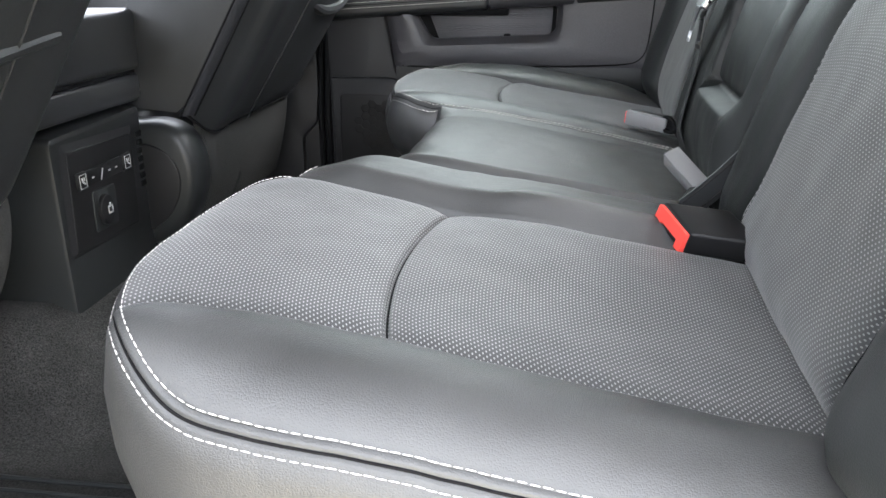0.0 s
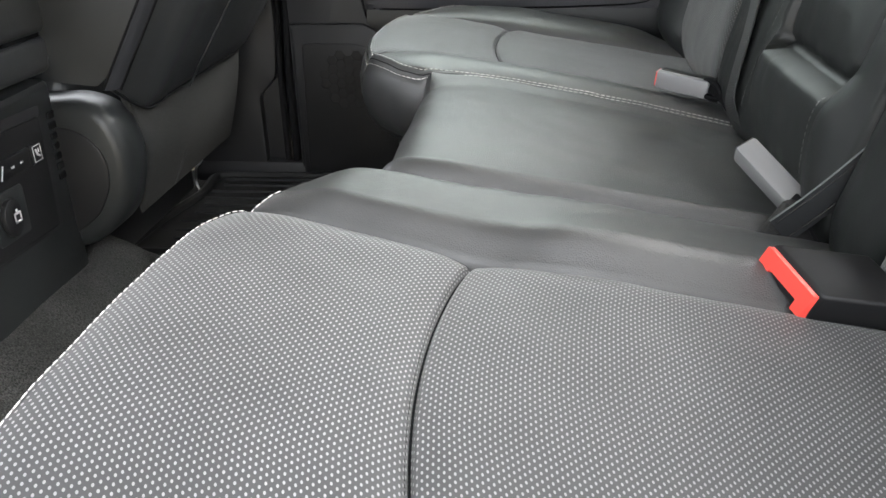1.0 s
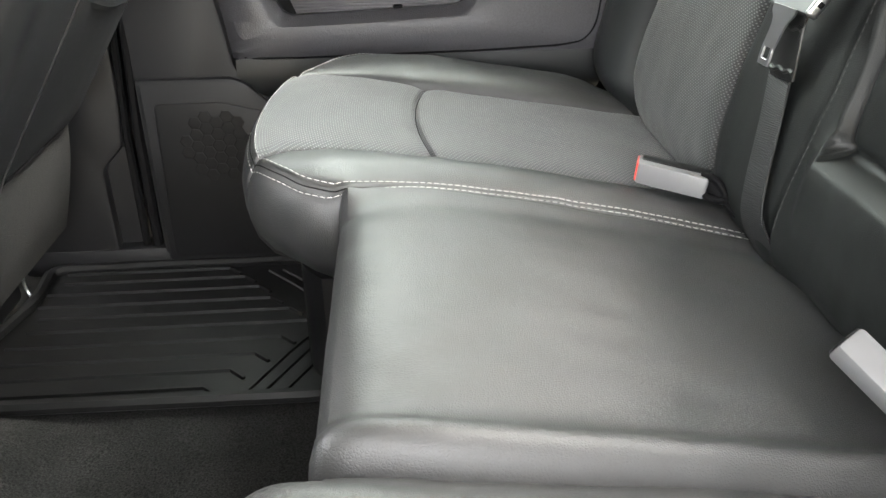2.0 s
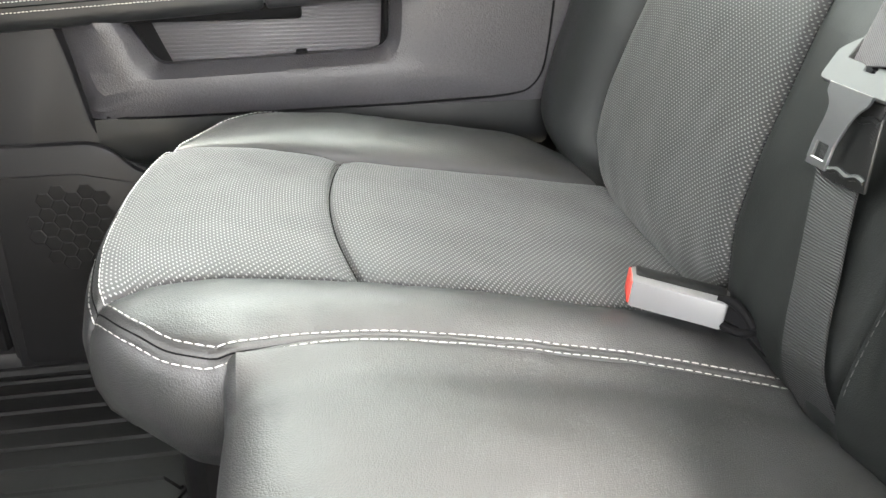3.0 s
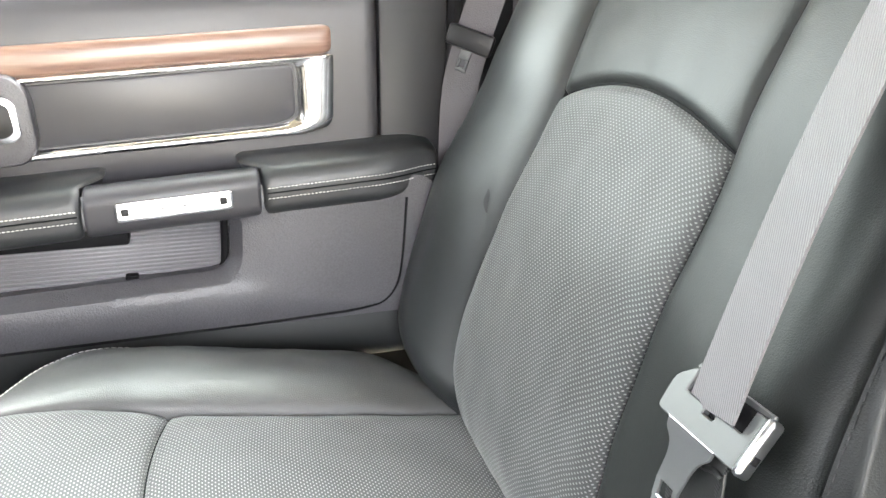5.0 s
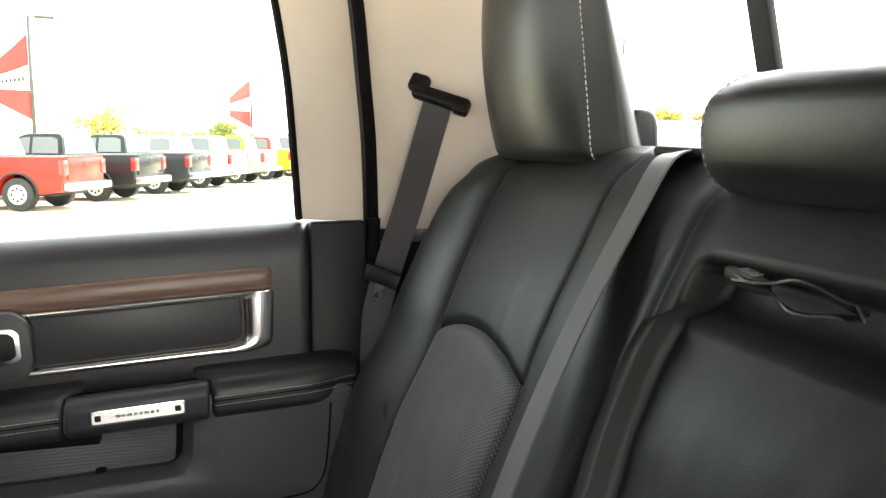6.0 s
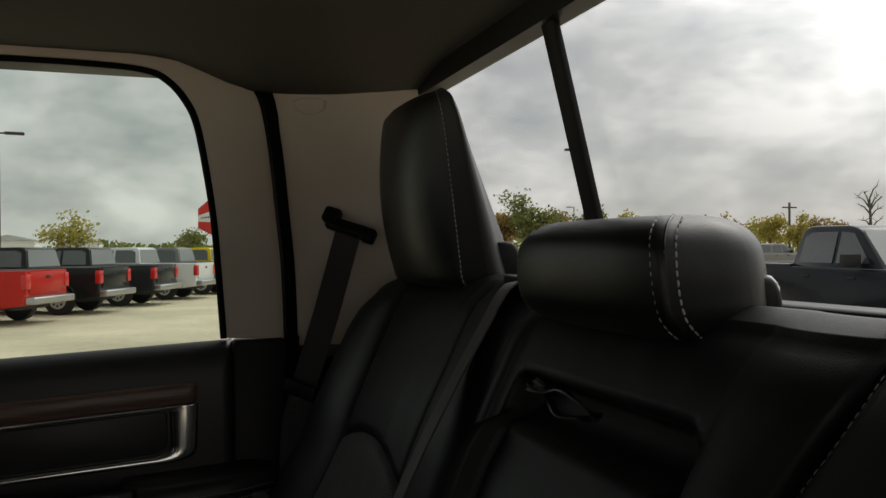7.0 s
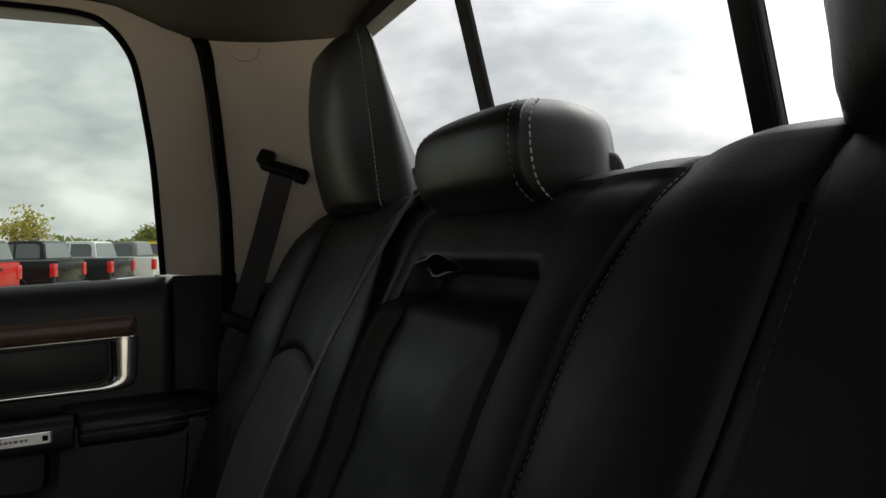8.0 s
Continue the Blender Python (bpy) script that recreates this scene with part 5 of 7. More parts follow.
    bm = bmesh.new()
    prism(bm, rounded([(-0.0615, -0.0082), (0.0615, -0.0082), (0.0615, 0.0082), (-0.0615, 0.0082)], 0.004, 4), "y", -0.0046, -0.003, 0.0004, 1)
    bmesh.ops.transform(bm, matrix=mtx, verts=bm.verts)
    part("plate_face", bm, SATIN, grip, "brushed aluminium plate face")
    bm = bmesh.new()
    for q in (-1, 1):
        box(bm, q * 0.0535 - 0.0042, q * 0.0535 + 0.0042, -0.0062, -0.0045, -0.0042, 0.0042, 0.001, 1, mtx)
    part("screw", bm, PLASTIC_BLACK, grip, "dark square corner screws")
    bm = bmesh.new()
    x = -0.030
    for wd in (0.006, 0.004, 0.007, 0.005, 0.004, 0.006, 0.005, 0.004):
        box(bm, x, x + wd, -0.0050, -0.0044, -0.0020, 0.0020, 0, 1, mtx)
        x += wd + 0.0024
    part("engraving", bm, LETTER, grip, "small grey bars")
    # cavity behind the grip
    bm = bmesh.new()
    box(bm, -0.072, 0.118, 0.847, 0.868, 0.504, 0.545)
    part("grip_cavity", bm, PLASTIC_BLACK, d)
    # bezel: chrome frame round a padded insert, wood strip above, handle pod at its front
    bm = bmesh.new()
    fr_o = rounded([(-0.150, 0.5835), (0.190, 0.6015), (0.218, 0.611), (0.221, 0.6975), (-0.150, 0.677)], [0, 0.02, 0.024, 0.006, 0], 6)
    fr_i = rounded([(-0.150, 0.5945), (0.152, 0.6125), (0.177, 0.620), (0.1755, 0.6885), (-0.150, 0.6695)], [0, 0.012, 0.016, 0.010, 0], 6)
    q = len(fr_o)
    rings = []
    for t, y in ((0.0, 0.860), (0.0, 0.8510), (0.12, 0.8478), (0.30, 0.8462), (0.56, 0.8463), (0.82, 0.8482), (1.0, 0.8524), (1.0, 0.860)):
        rings.append([bm.verts.new((a[0] + (b[0] - a[0]) * t, y, a[1] + (b[1] - a[1]) * t)) for a, b in zip(fr_o, fr_i)])
    for ra, rb in zip(rings, rings[1:]):
        for i in range(q):
            j = (i + 1) % q
            bm.faces.new((ra[i], ra[j], rb[j], rb[i]))
    bmesh.ops.recalc_face_normals(bm, faces=bm.faces[:])
    part("bezel", bm, BRIGHT, d, "bright chrome bezel", sharp=40)
    bm = bmesh.new()
    prism(bm, rounded([(-0.150, 0.5965), (0.150, 0.6145), (0.1735, 0.622), (0.172, 0.6860), (-0.150, 0.6675)], [0, 0.010, 0.012, 0.010, 0], 5), "y", 0.8525, 0.866, 0.003)
    part("bezel_insert", bm, PLASTIC_SOFT, d, "black padded insert inside the bezel")
    bm = bmesh.new()
    def strip(x, k):
        w = 2 * math.pi * k
        q = max(0.0, (x - 0.204) / 0.0145)
        h = 0.0172 * (0.62 + 0.38 * math.sqrt(max(0.0, 1 - q * q)))
        zc = 0.7135 + 0.056 * (x - 0.20)
        cy = math.cos(w)
        return Vector((x, 0.854 + 0.0075 * math.copysign(abs(cy) ** 0.8, cy) * (1 - 0.6 * q ** 3), zc + h * math.sin(w)))
    grid(bm, strip, steps_of(-0.52, 0.200, 30) + [0.205, 0.209, 0.213, 0.2155, 0.2175, 0.2185], [k / 20 for k in range(21)], flip=True)
    part("wood_strip", bm, WOOD, d, "polished walnut trim strip", sharp=0)
    bm = bmesh.new()
    prism(bm, rounded([(-0.30, 0.578), (-0.128, 0.584), (-0.113, 0.603), (-0.116, 0.665), (-0.134, 0.684), (-0.30, 0.680)], [0, 0.012, 0.012, 0.014, 0.012, 0], 5), "y", 0.831, 0.864, 0.006)
    pod = part("handle_pod", bm, PLASTIC, d, "dark plastic pod of the inner door handle")
    bm = bmesh.new()
    prism(bm, rounded([(-0.28, 0.606), (-0.138, 0.610), (-0.127, 0.618), (-0.129, 0.654), (-0.140, 0.662), (-0.28, 0.660)], [0, 0.005, 0.006, 0.008, 0.005, 0], 4), "y", 0.828, 0.834, 0.002)
    part("handle", bm, CHROME, pod, "chrome inner door handle")
    bm = bmesh.new()
    prism(bm, rounded([(-0.27, 0.614), (-0.142, 0.617), (-0.134, 0.623), (-0.136, 0.650), (-0.144, 0.655), (-0.27, 0.652)], 0.004, 3), "y", 0.8255, 0.8285, 0.001)
    part("handle_cup", bm, PLASTIC_BLACK, pod, "dark cup behind the handle")
    # front foot of the door: speaker housing
    bm = bmesh.new()
    prism(bm, rounded([(-0.470, 0.010), (-0.13, 0.010), (-0.13, 0.30), (-0.250, 0.302), (-0.302, 0.352), (-0.318, 0.455), (-0.335, 0.52), (-0.470, 0.52)], [0.01, 0, 0, 0.02, 0.02, 0.05, 0, 0], 5), "y", 0.806, 0.86, 0.006)
    sp = part("speaker_housing", bm, PLASTIC_PILLAR, d, "dark plastic speaker housing at the front foot of the door", sharp=30)
    bm = bmesh.new()
    prism(bm, rounded([(-0.466, 0.012), (-0.13, 0.012), (-0.13, 0.298), (-0.252, 0.300), (-0.285, 0.336), (-0.310, 0.346), (-0.466, 0.346)], [0.01, 0, 0, 0.02, 0.015, 0.01, 0.01], 4), "y", 0.794, 0.81, 0.009, 2)
    part("housing_step", bm, PLASTIC_PILLAR, sp, "moulded step of the housing", sharp=30)
    bm = bmesh.new()
    prism(bm, rounded([(-0.448, 0.026), (-0.15, 0.026), (-0.15, 0.280), (-0.258, 0.288), (-0.330, 0.306), (-0.440, 0.306)], [0.015, 0, 0, 0.02, 0.01, 0.01], 4), "y", 0.7915, 0.80, 0.002)
    sg = part("speaker_grille", bm, PLASTIC_BLACK, sp, "black perforated speaker grille with honeycomb relief")
    bm = bmesh.new()
    r = 0.0118
    for i in range(-5, 6):
        for j in range(-7, 8):
            cx, cz = -0.342 + i * r * 1.5, 0.232 + (j + 0.5 * (i % 2)) * r * 1.732
            if ((cx + 0.342) / 0.056) ** 2 + ((cz - 0.232) / 0.060) ** 2 > 1:
                continue
            ring_o, ring_i = [], []
            for k in range(6):
                w = math.pi / 3 * k
                ring_o.append(bm.verts.new((cx + r * 0.99 * math.cos(w), 0.7912, cz + r * 0.99 * math.sin(w))))
                ring_i.append(bm.verts.new((cx + r * 0.84 * math.cos(w), 0.7906, cz + r * 0.84 * math.sin(w))))
            for k in range(6):
                bm.faces.new((ring_o[k], ring_o[(k + 1) % 6], ring_i[(k + 1) % 6], ring_i[k]))
            bm.faces.new(ring_i[::-1])
    bmesh.ops.recalc_face_normals(bm, faces=bm.faces[:])
    if sum(f.normal.y for f in bm.faces) > 0:
        bmesh.ops.reverse_faces(bm, faces=bm.faces[:])
    part("honeycomb", bm, PLASTIC_BLACK, sg, "raised honeycomb cells", smooth=False, sharp=0)


build_door()


def build_front_pillar():
    """Door seals and lower pillar trim in front of the rear door."""
    bm = bmesh.new()
    for x, r in ((-0.478, 0.009), (-0.498, 0.007)):
        tube(bm, [(x - 0.002, 0.812, 0.0), (x, 0.812, 0.25), (x + 0.016, 0.818, 0.55), (x + 0.02, 0.83, 0.80)], r, 8)
    whole("door_seal", bm, SEAL, "black rubber seals in front of the rear door", "seal", kind="structure")
    bm = bmesh.new()
    prism(bm, [(-0.70, 0.0), (-0.505, 0.0), (-0.500, 0.25), (-0.482, 0.55), (-0.46, 0.85), (-0.42, 1.25), (-0.56, 1.25), (-0.60, 0.85), (-0.66, 0.40)], "y", 0.822, 0.88, 0.012)
    p = thing("pillar_cover", "dark plastic cover of the middle door pillar", "pillar trim", (-0.58, 0.84, 0.0), kind="structure")
    part("cover", bm, PLASTIC_PILLAR, p, sharp=30)
    bm = bmesh.new()
    prism(bm, rounded([(-0.70, 0.0), (-0.546, 0.0), (-0.546, 0.192), (-0.506, 0.232), (-0.497, 0.32), (-0.496, 0.50), (-0.70, 0.50)], [0, 0, 0.012, 0.012, 0.02, 0, 0], 3), "y", 0.800, 0.83, 0.006)
    part("foot_cover", bm, PLASTIC_PILLAR, p, "stepped lower pillar cover", sharp=30)
    bm = bmesh.new()
    box(bm, -0.72, -0.44, 0.795, 0.85, -0.01, 0.045, 0.012)
    whole("sill_plate", bm, PLASTIC_PILLAR, "dark plastic sill plate beside the floor mat", "sill", kind="structure")


build_front_pillar()


# ---- back window ----
def build_back_window():
    w = thing("window_2", "rear cab window in three panes with dark uprights", "window", (0.63, 0, 0.9), kind="structure")
    gx = lambda z: 0.876 - 0.248 * z
    def bar(bm, y, half, z0, z1, deep=0.018, dx=0.0):
        pts = [(gx(z0) + dx, z0), (gx(z1) + dx, z1), (gx(z1) + deep + dx, z1), (gx(z0) + deep + dx, z0)]
        prism(bm, pts, "y", y - half, y + half, 0.003)
    for y, hw in ((0.262, 0.0150), (-0.192, 0.0125)):
        bm = bmesh.new()
        bar(bm, y, hw, 0.86, 1.225, 0.010, dx=-0.002)
        part("upright", bm, PLASTIC_PILLAR, w, "black window upright")
        bm = bmesh.new()
        bar(bm, y + (hw + 0.0016) * (1 if y > 0 else -1), 0.0014, 0.86, 1.225, 0.006, dx=0.002)
        part("glass_edge", bm, TRIM_GREY, w, "grey cut edge of the glass")
    bm = bmesh.new()
    bar(bm, 0.0, 0.76, 1.203, 1.25, 0.03, -0.012)
    part("header", bm, PLASTIC_BLACK, w, "black header trim above the rear glass")
    bm = bmesh.new()
    bar(bm, 0.0, 0.76, 0.84, 0.885, 0.03, -0.008)
    part("sill", bm, PLASTIC_BLACK, w, "black sill trim below the rear glass")
    for s in (1, -1):
        bm = bmesh.new()
        bar(bm, s * 0.735, 0.022, 0.86, 1.23, 0.03, -0.008)
        part("jamb", bm, PLASTIC_BLACK, w, "black side trim of the rear glass")
    for y0, y1 in ((-0.715, -0.194), (-0.190, 0.260), (0.264, 0.715)):
        bm = bmesh.new()
        vs = [bm.verts.new((gx(z) + 0.012, y, z)) for y, z in ((y0, 0.87), (y1, 0.87), (y1, 1.22), (y0, 1.22))]
        bm.faces.new(vs)
        g = part("pane", bm, GLASS_REAR, w, "lightly tinted rear glass pane", smooth=False, sharp=0)
        g.visible_shadow = False


build_back_window()

# ---- front seats, console, mat ----
def seat_rear_x(z):
    return -0.513 + 0.60 * (z - 0.319)


def build_recliner(s, side):
    """Rounded plastic cover of the recliner at the seat's inner side."""
    bm = bmesh.new()
    poly = rounded([(-0.74, 0.350), (-0.590, 0.356), (-0.548, 0.340), (-0.526, 0.290), (-0.527, 0.232), (-0.552, 0.170), (-0.615, 0.125), (-0.74, 0.12)], [0, 0.02, 0.03, 0.03, 0.03, 0.03, 0.03, 0], 5)
    a0, a1 = sorted((side * 0.158, side * 0.235))
    prism(bm, poly, "y", a0, a1, 0.018, 2)
    rc = part("recliner_cover", bm, PLASTIC_DARK, s, "dark plastic recliner side cover", sharp=50)
    bm = bmesh.new()
    poly = rounded([(-0.74, 0.312), (-0.605, 0.318), (-0.572, 0.300), (-0.555, 0.270), (-0.557, 0.230), (-0.582, 0.185), (-0.63, 0.15), (-0.74, 0.145)], [0, 0.02, 0.02, 0.02, 0.02, 0.02, 0.02, 0], 4)
    a0, a1 = sorted((side * 0.1545, side * 0.162))
    prism(bm, poly, "y", a0, a1, 0.003)
    part("cover_face", bm, PLASTIC_BLACK, rc, "recessed flat face of the cover")


def build_front_seat(side, label, slide=0.0):
    """A front bucket seat seen from behind. w runs outward from the cab's middle."""
    s = thing("front_seat", label, "car seat", (-0.75, side * 0.45, 0.0), "front seats")
    s.location.x += slide
    # section from the inner front edge round the back to the outer front edge: forward offset and w
    sec = [(0.26, 0.192), (0.20, 0.186), (0.13, 0.184), (0.075, 0.185), (0.058, 0.187)]
    cor = [(0.050, 0.193), (0.032, 0.212), (0.012, 0.232), (0.003, 0.246), (0.0, 0.262)]
    flat = [(0.0, 0.30), (-0.004, 0.355), (-0.006, 0.42), (-0.006, 0.50), (-0.004, 0.58), (0.0, 0.625)]
    far = [(0.004, 0.65), (0.02, 0.675), (0.045, 0.695), (0.075, 0.703), (0.13, 0.705), (0.26, 0.70)]
    def foot(w, off):
        if off > 0.055:
            return 0.367 + 0.10 * (off - 0.055)
        if w < 0.30:
            return 0.319 + 0.048 * (off / 0.055) ** 1.2
        if w < 0.60:
            return 0.319 + 0.012 * bump01((w - 0.24) / 0.5)
        return 0.325 + 0.06 * (off / 0.06)
    def region(name, pts, mat, lab, extra=0.0):
        pts = curve_pts([(a, b, 0) for a, b in pts], 5)
        bm = bmesh.new()
        def fn(i, k):
            off, w = pts[int(i)].x, pts[int(i)].y
            z0 = foot(w, max(0, off))
            z = z0 + (1.02 - z0) * k
            d = (z - z0)
            tuck = 0.014 * math.exp(-d / 0.012)
            cw = 0.45
            grow = 1.0 - 0.10 * smooth01((z - 0.75) / 0.3)
            wv = cw + (w - cw) * grow
            x = seat_rear_x(z) - off - tuck - extra
            x += 0.010 * bump01((z - 0.36) / 0.6) * (1 if off < 0.02 else 0.3)
            return Vector((x, side * wv, z))
        grid(bm, fn, range(len(pts)), spaced(0, 1, 50, 0.5), flip=side > 0)
        return part(name, bm, mat, s, lab, sharp=0)
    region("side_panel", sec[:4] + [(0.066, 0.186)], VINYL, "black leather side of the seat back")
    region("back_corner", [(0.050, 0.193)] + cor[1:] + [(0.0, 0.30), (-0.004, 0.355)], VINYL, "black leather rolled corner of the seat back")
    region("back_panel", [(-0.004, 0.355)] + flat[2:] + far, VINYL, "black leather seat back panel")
    # ribbed band sewn along the edge
    bm = bmesh.new()
    def band(i, k):
        z = 0.362 + 0.66 * k
        t = i / 6
        off = 0.069 - 0.022 * t
        w = 0.1845 + 0.010 * t ** 1.5 - 0.0028 * bump01(t)
        return Vector((seat_rear_x(z) - off + 0.010 * bump01((z - 0.36) / 0.6) * 0.3, side * w, z))
    grid(bm, band, range(7), spaced(0, 1, 40), flip=side > 0)
    part("edge_band", bm, material("dark_ribbed_band", (0.011, 0.0115, 0.0145), 0.75, spec=0.25, bump=0.6, grain=800, dist=0.001), s, "dark woven edge band", sharp=0)
    bm = bmesh.new()
    edge = []
    for p in curve_pts([(a, b, 0) for a, b in [(0.050, 0.193)] + cor[1:] + [(0.0, 0.30), (-0.004, 0.355)] + flat[2:]], 5):
        z = foot(p.y, max(0, p.x)) + 0.001
        edge.append(Vector((seat_rear_x(z) - p.x - 0.010, side * p.y, z)))
    tube(bm, edge, 0.0026, 6)
    for k in (0, 6):
        tube(bm, [band(k, t) + Vector((0.001, -0.001 * side, 0)) for t in steps_of(0, 1, 24)], 0.0018, 5)
    part("dark_seam", bm, SEAL, s, "dark joint lines of the seat back cover")
    bm = bmesh.new()
    tube(bm, [Vector((seat_rear_x(z) + 0.0055 + 0.010 * bump01((z - 0.36) / 0.6), side * (0.357 + 0.02 * (z - 0.33)), z)) for z in steps_of(0.326, 0.70, 20)], 0.0016, 6)
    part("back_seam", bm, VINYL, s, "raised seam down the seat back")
    # pocket hem
    bm = bmesh.new()
    tube(bm, curve_pts([Vector((seat_rear_x(0.535) + 0.004, side * (0.40 if side > 0 else 0.285), 0.545)), Vector((seat_rear_x(0.52) + 0.014, side * 0.48, 0.524)), Vector((seat_rear_x(0.52) + 0.014, side * 0.58, 0.524)), Vector((seat_rear_x(0.535) + 0.004, side * 0.67, 0.545))], 6), 0.012, 10)
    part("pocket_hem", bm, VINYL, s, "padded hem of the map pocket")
    # backing cloth below the seat back
    bm = bmesh.new()
    ws = steps_of(0.197, 0.700, 40)
    def cloth(w, k):
        off = 0.0
        if w < 0.262:
            off = 0.052 * ((0.262 - w) / 0.065) ** 1.6
        if w > 0.64:
            off = 0.05 * ((w - 0.64) / 0.06) ** 1.6
        z0 = foot(w, off) + 0.004
        z1 = 0.135 + (0.23 if side > 0 else 0.10) * smooth01((0.262 - w) / 0.075) ** 1.2
        z = z0 + (z1 - z0) * k
        xt = seat_rear_x(z0) - off - 0.016
        xb = -0.585 + 0.035 * smooth01((0.262 - w) / 0.06)
        x = xt + (xb - xt) * k + 0.012 * bump01(k)
        return Vector((x, side * (w + 0.02 * k * (1 if w < 0.4 else 0)), z))
    grid(bm, cloth, ws, steps_of(0, 1, 16), flip=side < 0)
    part("backing_cloth", bm, SEAT_CARPET, s, "dark felt skirt under the seat back", sharp=0)
    if side > 0:
        build_recliner(s, side)
    # seat cushion and its base
    bm = bmesh.new()
    a0, a1 = sorted((side * 0.21, side * 0.70))
    box(bm, -1.15, -0.62, a0, a1, 0.20, 0.40, 0.05, 4)
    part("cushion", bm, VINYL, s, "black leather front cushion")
    bm = bmesh.new()
    a0, a1 = sorted((side * 0.27, side * 0.66))
    box(bm, -1.05, -0.66, a0, a1, 0.03, 0.20, 0.01)
    part("seat_base", bm, PLASTIC_BLACK, s, "black seat frame cover")
    for w in (0.27, 0.64):
        bm = bmesh.new()
        box(bm, -1.10, -0.70, side * w - 0.02, side * w + 0.02, -0.01, 0.030, 0.004)
        part("seat_rail", bm, PLASTIC_BLACK, s, "black seat rail")
    return s


build_front_seat(1, "black leather front passenger seat seen from behind")
build_front_seat(-1, "black leather driver's seat seen from behind", -0.078)


def build_hook():
    bm = bmesh.new()
    tube(bm, curve_pts([(-0.672, 0.735, 0.068), (-0.664, 0.705, 0.071), (-0.672, 0.700, 0.060), (-0.678, 0.704, 0.030), (-0.668, 0.698, 0.008), (-0.655, 0.690, 0.004)], 6), 0.0028, 8)
    whole("seat_wire", bm, STEEL, "bent bright steel wire under the front passenger seat", "seat wire")


build_hook()


def build_console():
    c = thing("centre_console", "black plastic centre console with rear switch panel and padded lid", "console", (-0.8, 0.04, 0.0))
    bm = bmesh.new()
    poly = rounded([(-0.095, 0.0), (0.168, 0.0), (0.168, 0.385), (-0.095, 0.378)], [0, 0, 0.012, 0.012], 4)
    prism(bm, poly, "x", -1.15, -0.622, 0.008)
    tower = part("tower", bm, PLASTIC_DARK, c, "dark plastic console body")
    bm = bmesh.new()
    poly = rounded([(-0.078, 0.196), (0.108, 0.190), (0.118, 0.345), (-0.066, 0.352)], 0.006, 3)
    prism(bm, poly, "x", -0.626, -0.6155, 0.002)
    part("switch_panel", bm, PLASTIC_BLACK, tower, "black rear switch panel")
    bm = bmesh.new()
    poly = rounded([(-0.090, 0.190), (0.122, 0.183), (0.131, 0.357), (-0.078, 0.365)], 0.008, 3)
    inner = rounded([(-0.079, 0.196), (0.109, 0.190), (0.119, 0.345), (-0.067, 0.352)], 0.006, 3)
    lo = [bm.verts.new((-0.6205, y, z)) for y, z in poly]
    li = [bm.verts.new((-0.6165, y, z)) for y, z in inner]
    for i in range(len(lo)):
        j = (i + 1) % len(lo)
        bm.faces.new((lo[i], lo[j], li[j], li[i]))
    bmesh.ops.recalc_face_normals(bm, faces=bm.faces[:])
    part("panel_rim", bm, PLASTIC_PILLAR, tower, "raised rim of the switch panel")
    # switches and their legends
    for y0, y1 in ((-0.056, -0.031), (0.076, 0.100)):
        bm = bmesh.new()
        box(bm, -0.618, -0.611, y0, y1, 0.289, 0.317, 0.002)
        part("switch", bm, PLASTIC_BLACK, c, "black seat heater switch")
        bm = bmesh.new()
        cy = (y0 + y1) / 2
        tube(bm, curve_pts([(-0.6105, cy - 0.003, 0.309), (-0.6105, cy - 0.001, 0.302), (-0.6105, cy + 0.004, 0.2985)], 4), 0.0016, 5)
        tube(bm, [(-0.6105, cy + 0.003, 0.309), (-0.6105, cy + 0.003, 0.3035)], 0.001, 5)
        for z in (0.2925, 0.3135):
            tube(bm, [(-0.6106, cy - 0.0085, z), (-0.6106, cy + 0.0085, z)], 0.0006, 5)
        for y in (cy - 0.0085, cy + 0.0085):
            tube(bm, [(-0.6106, y, 0.2925), (-0.6106, y, 0.3135)], 0.0006, 5)
        part("legend", bm, ICON, c, "white seat symbol", sharp=0)
    bm = bmesh.new()
    box(bm, -0.618, -0.612, -0.029, 0.074, 0.290, 0.316, 0.002)
    part("blank_switch", bm, PLASTIC_BLACK, c, "black blank switch cover")
    bm = bmesh.new()
    tube(bm, [(-0.6115, 0.006, 0.293), (-0.6115, 0.014, 0.310)], 0.0011, 5)
    for y in (-0.018, 0.030, 0.050):
        box(bm, -0.6125, -0.6113, y, y + 0.006, 0.301, 0.3035)
    part("legend", bm, LETTER, c, "small pale marks", sharp=0)
    # power outlet with a round hinged flap
    bm = bmesh.new()
    prism(bm, rounded([(-0.024, 0.213), (0.042, 0.211), (0.045, 0.277), (-0.020, 0.280)], 0.006, 3), "x", -0.618, -0.6135, 0.0015)
    part("outlet_recess", bm, PLASTIC_DARK, c, "dark outlet surround")
    bm = bmesh.new()
    disc(bm, (-0.611, 0.006, 0.244), "x", 0.024, 0.009, 24, 0.002, 0.8, 1.05)
    out = part("outlet_flap", bm, PLASTIC_BLACK, c, "black oval outlet flap")
    bm = bmesh.new()
    box(bm, -0.6068, -0.6058, 0.004, 0.018, 0.236, 0.239)
    box(bm, -0.6068, -0.6058, 0.004, 0.018, 0.247, 0.250)
    box(bm, -0.6068, -0.6058, 0.004, 0.0065, 0.236, 0.250)
    box(bm, -0.6068, -0.6058, 0.0155, 0.018, 0.236, 0.250)
    box(bm, -0.6068, -0.6058, 0.009, 0.013, 0.250, 0.254)
    part("legend", bm, ICON, out, "white outlet symbol", sharp=0)
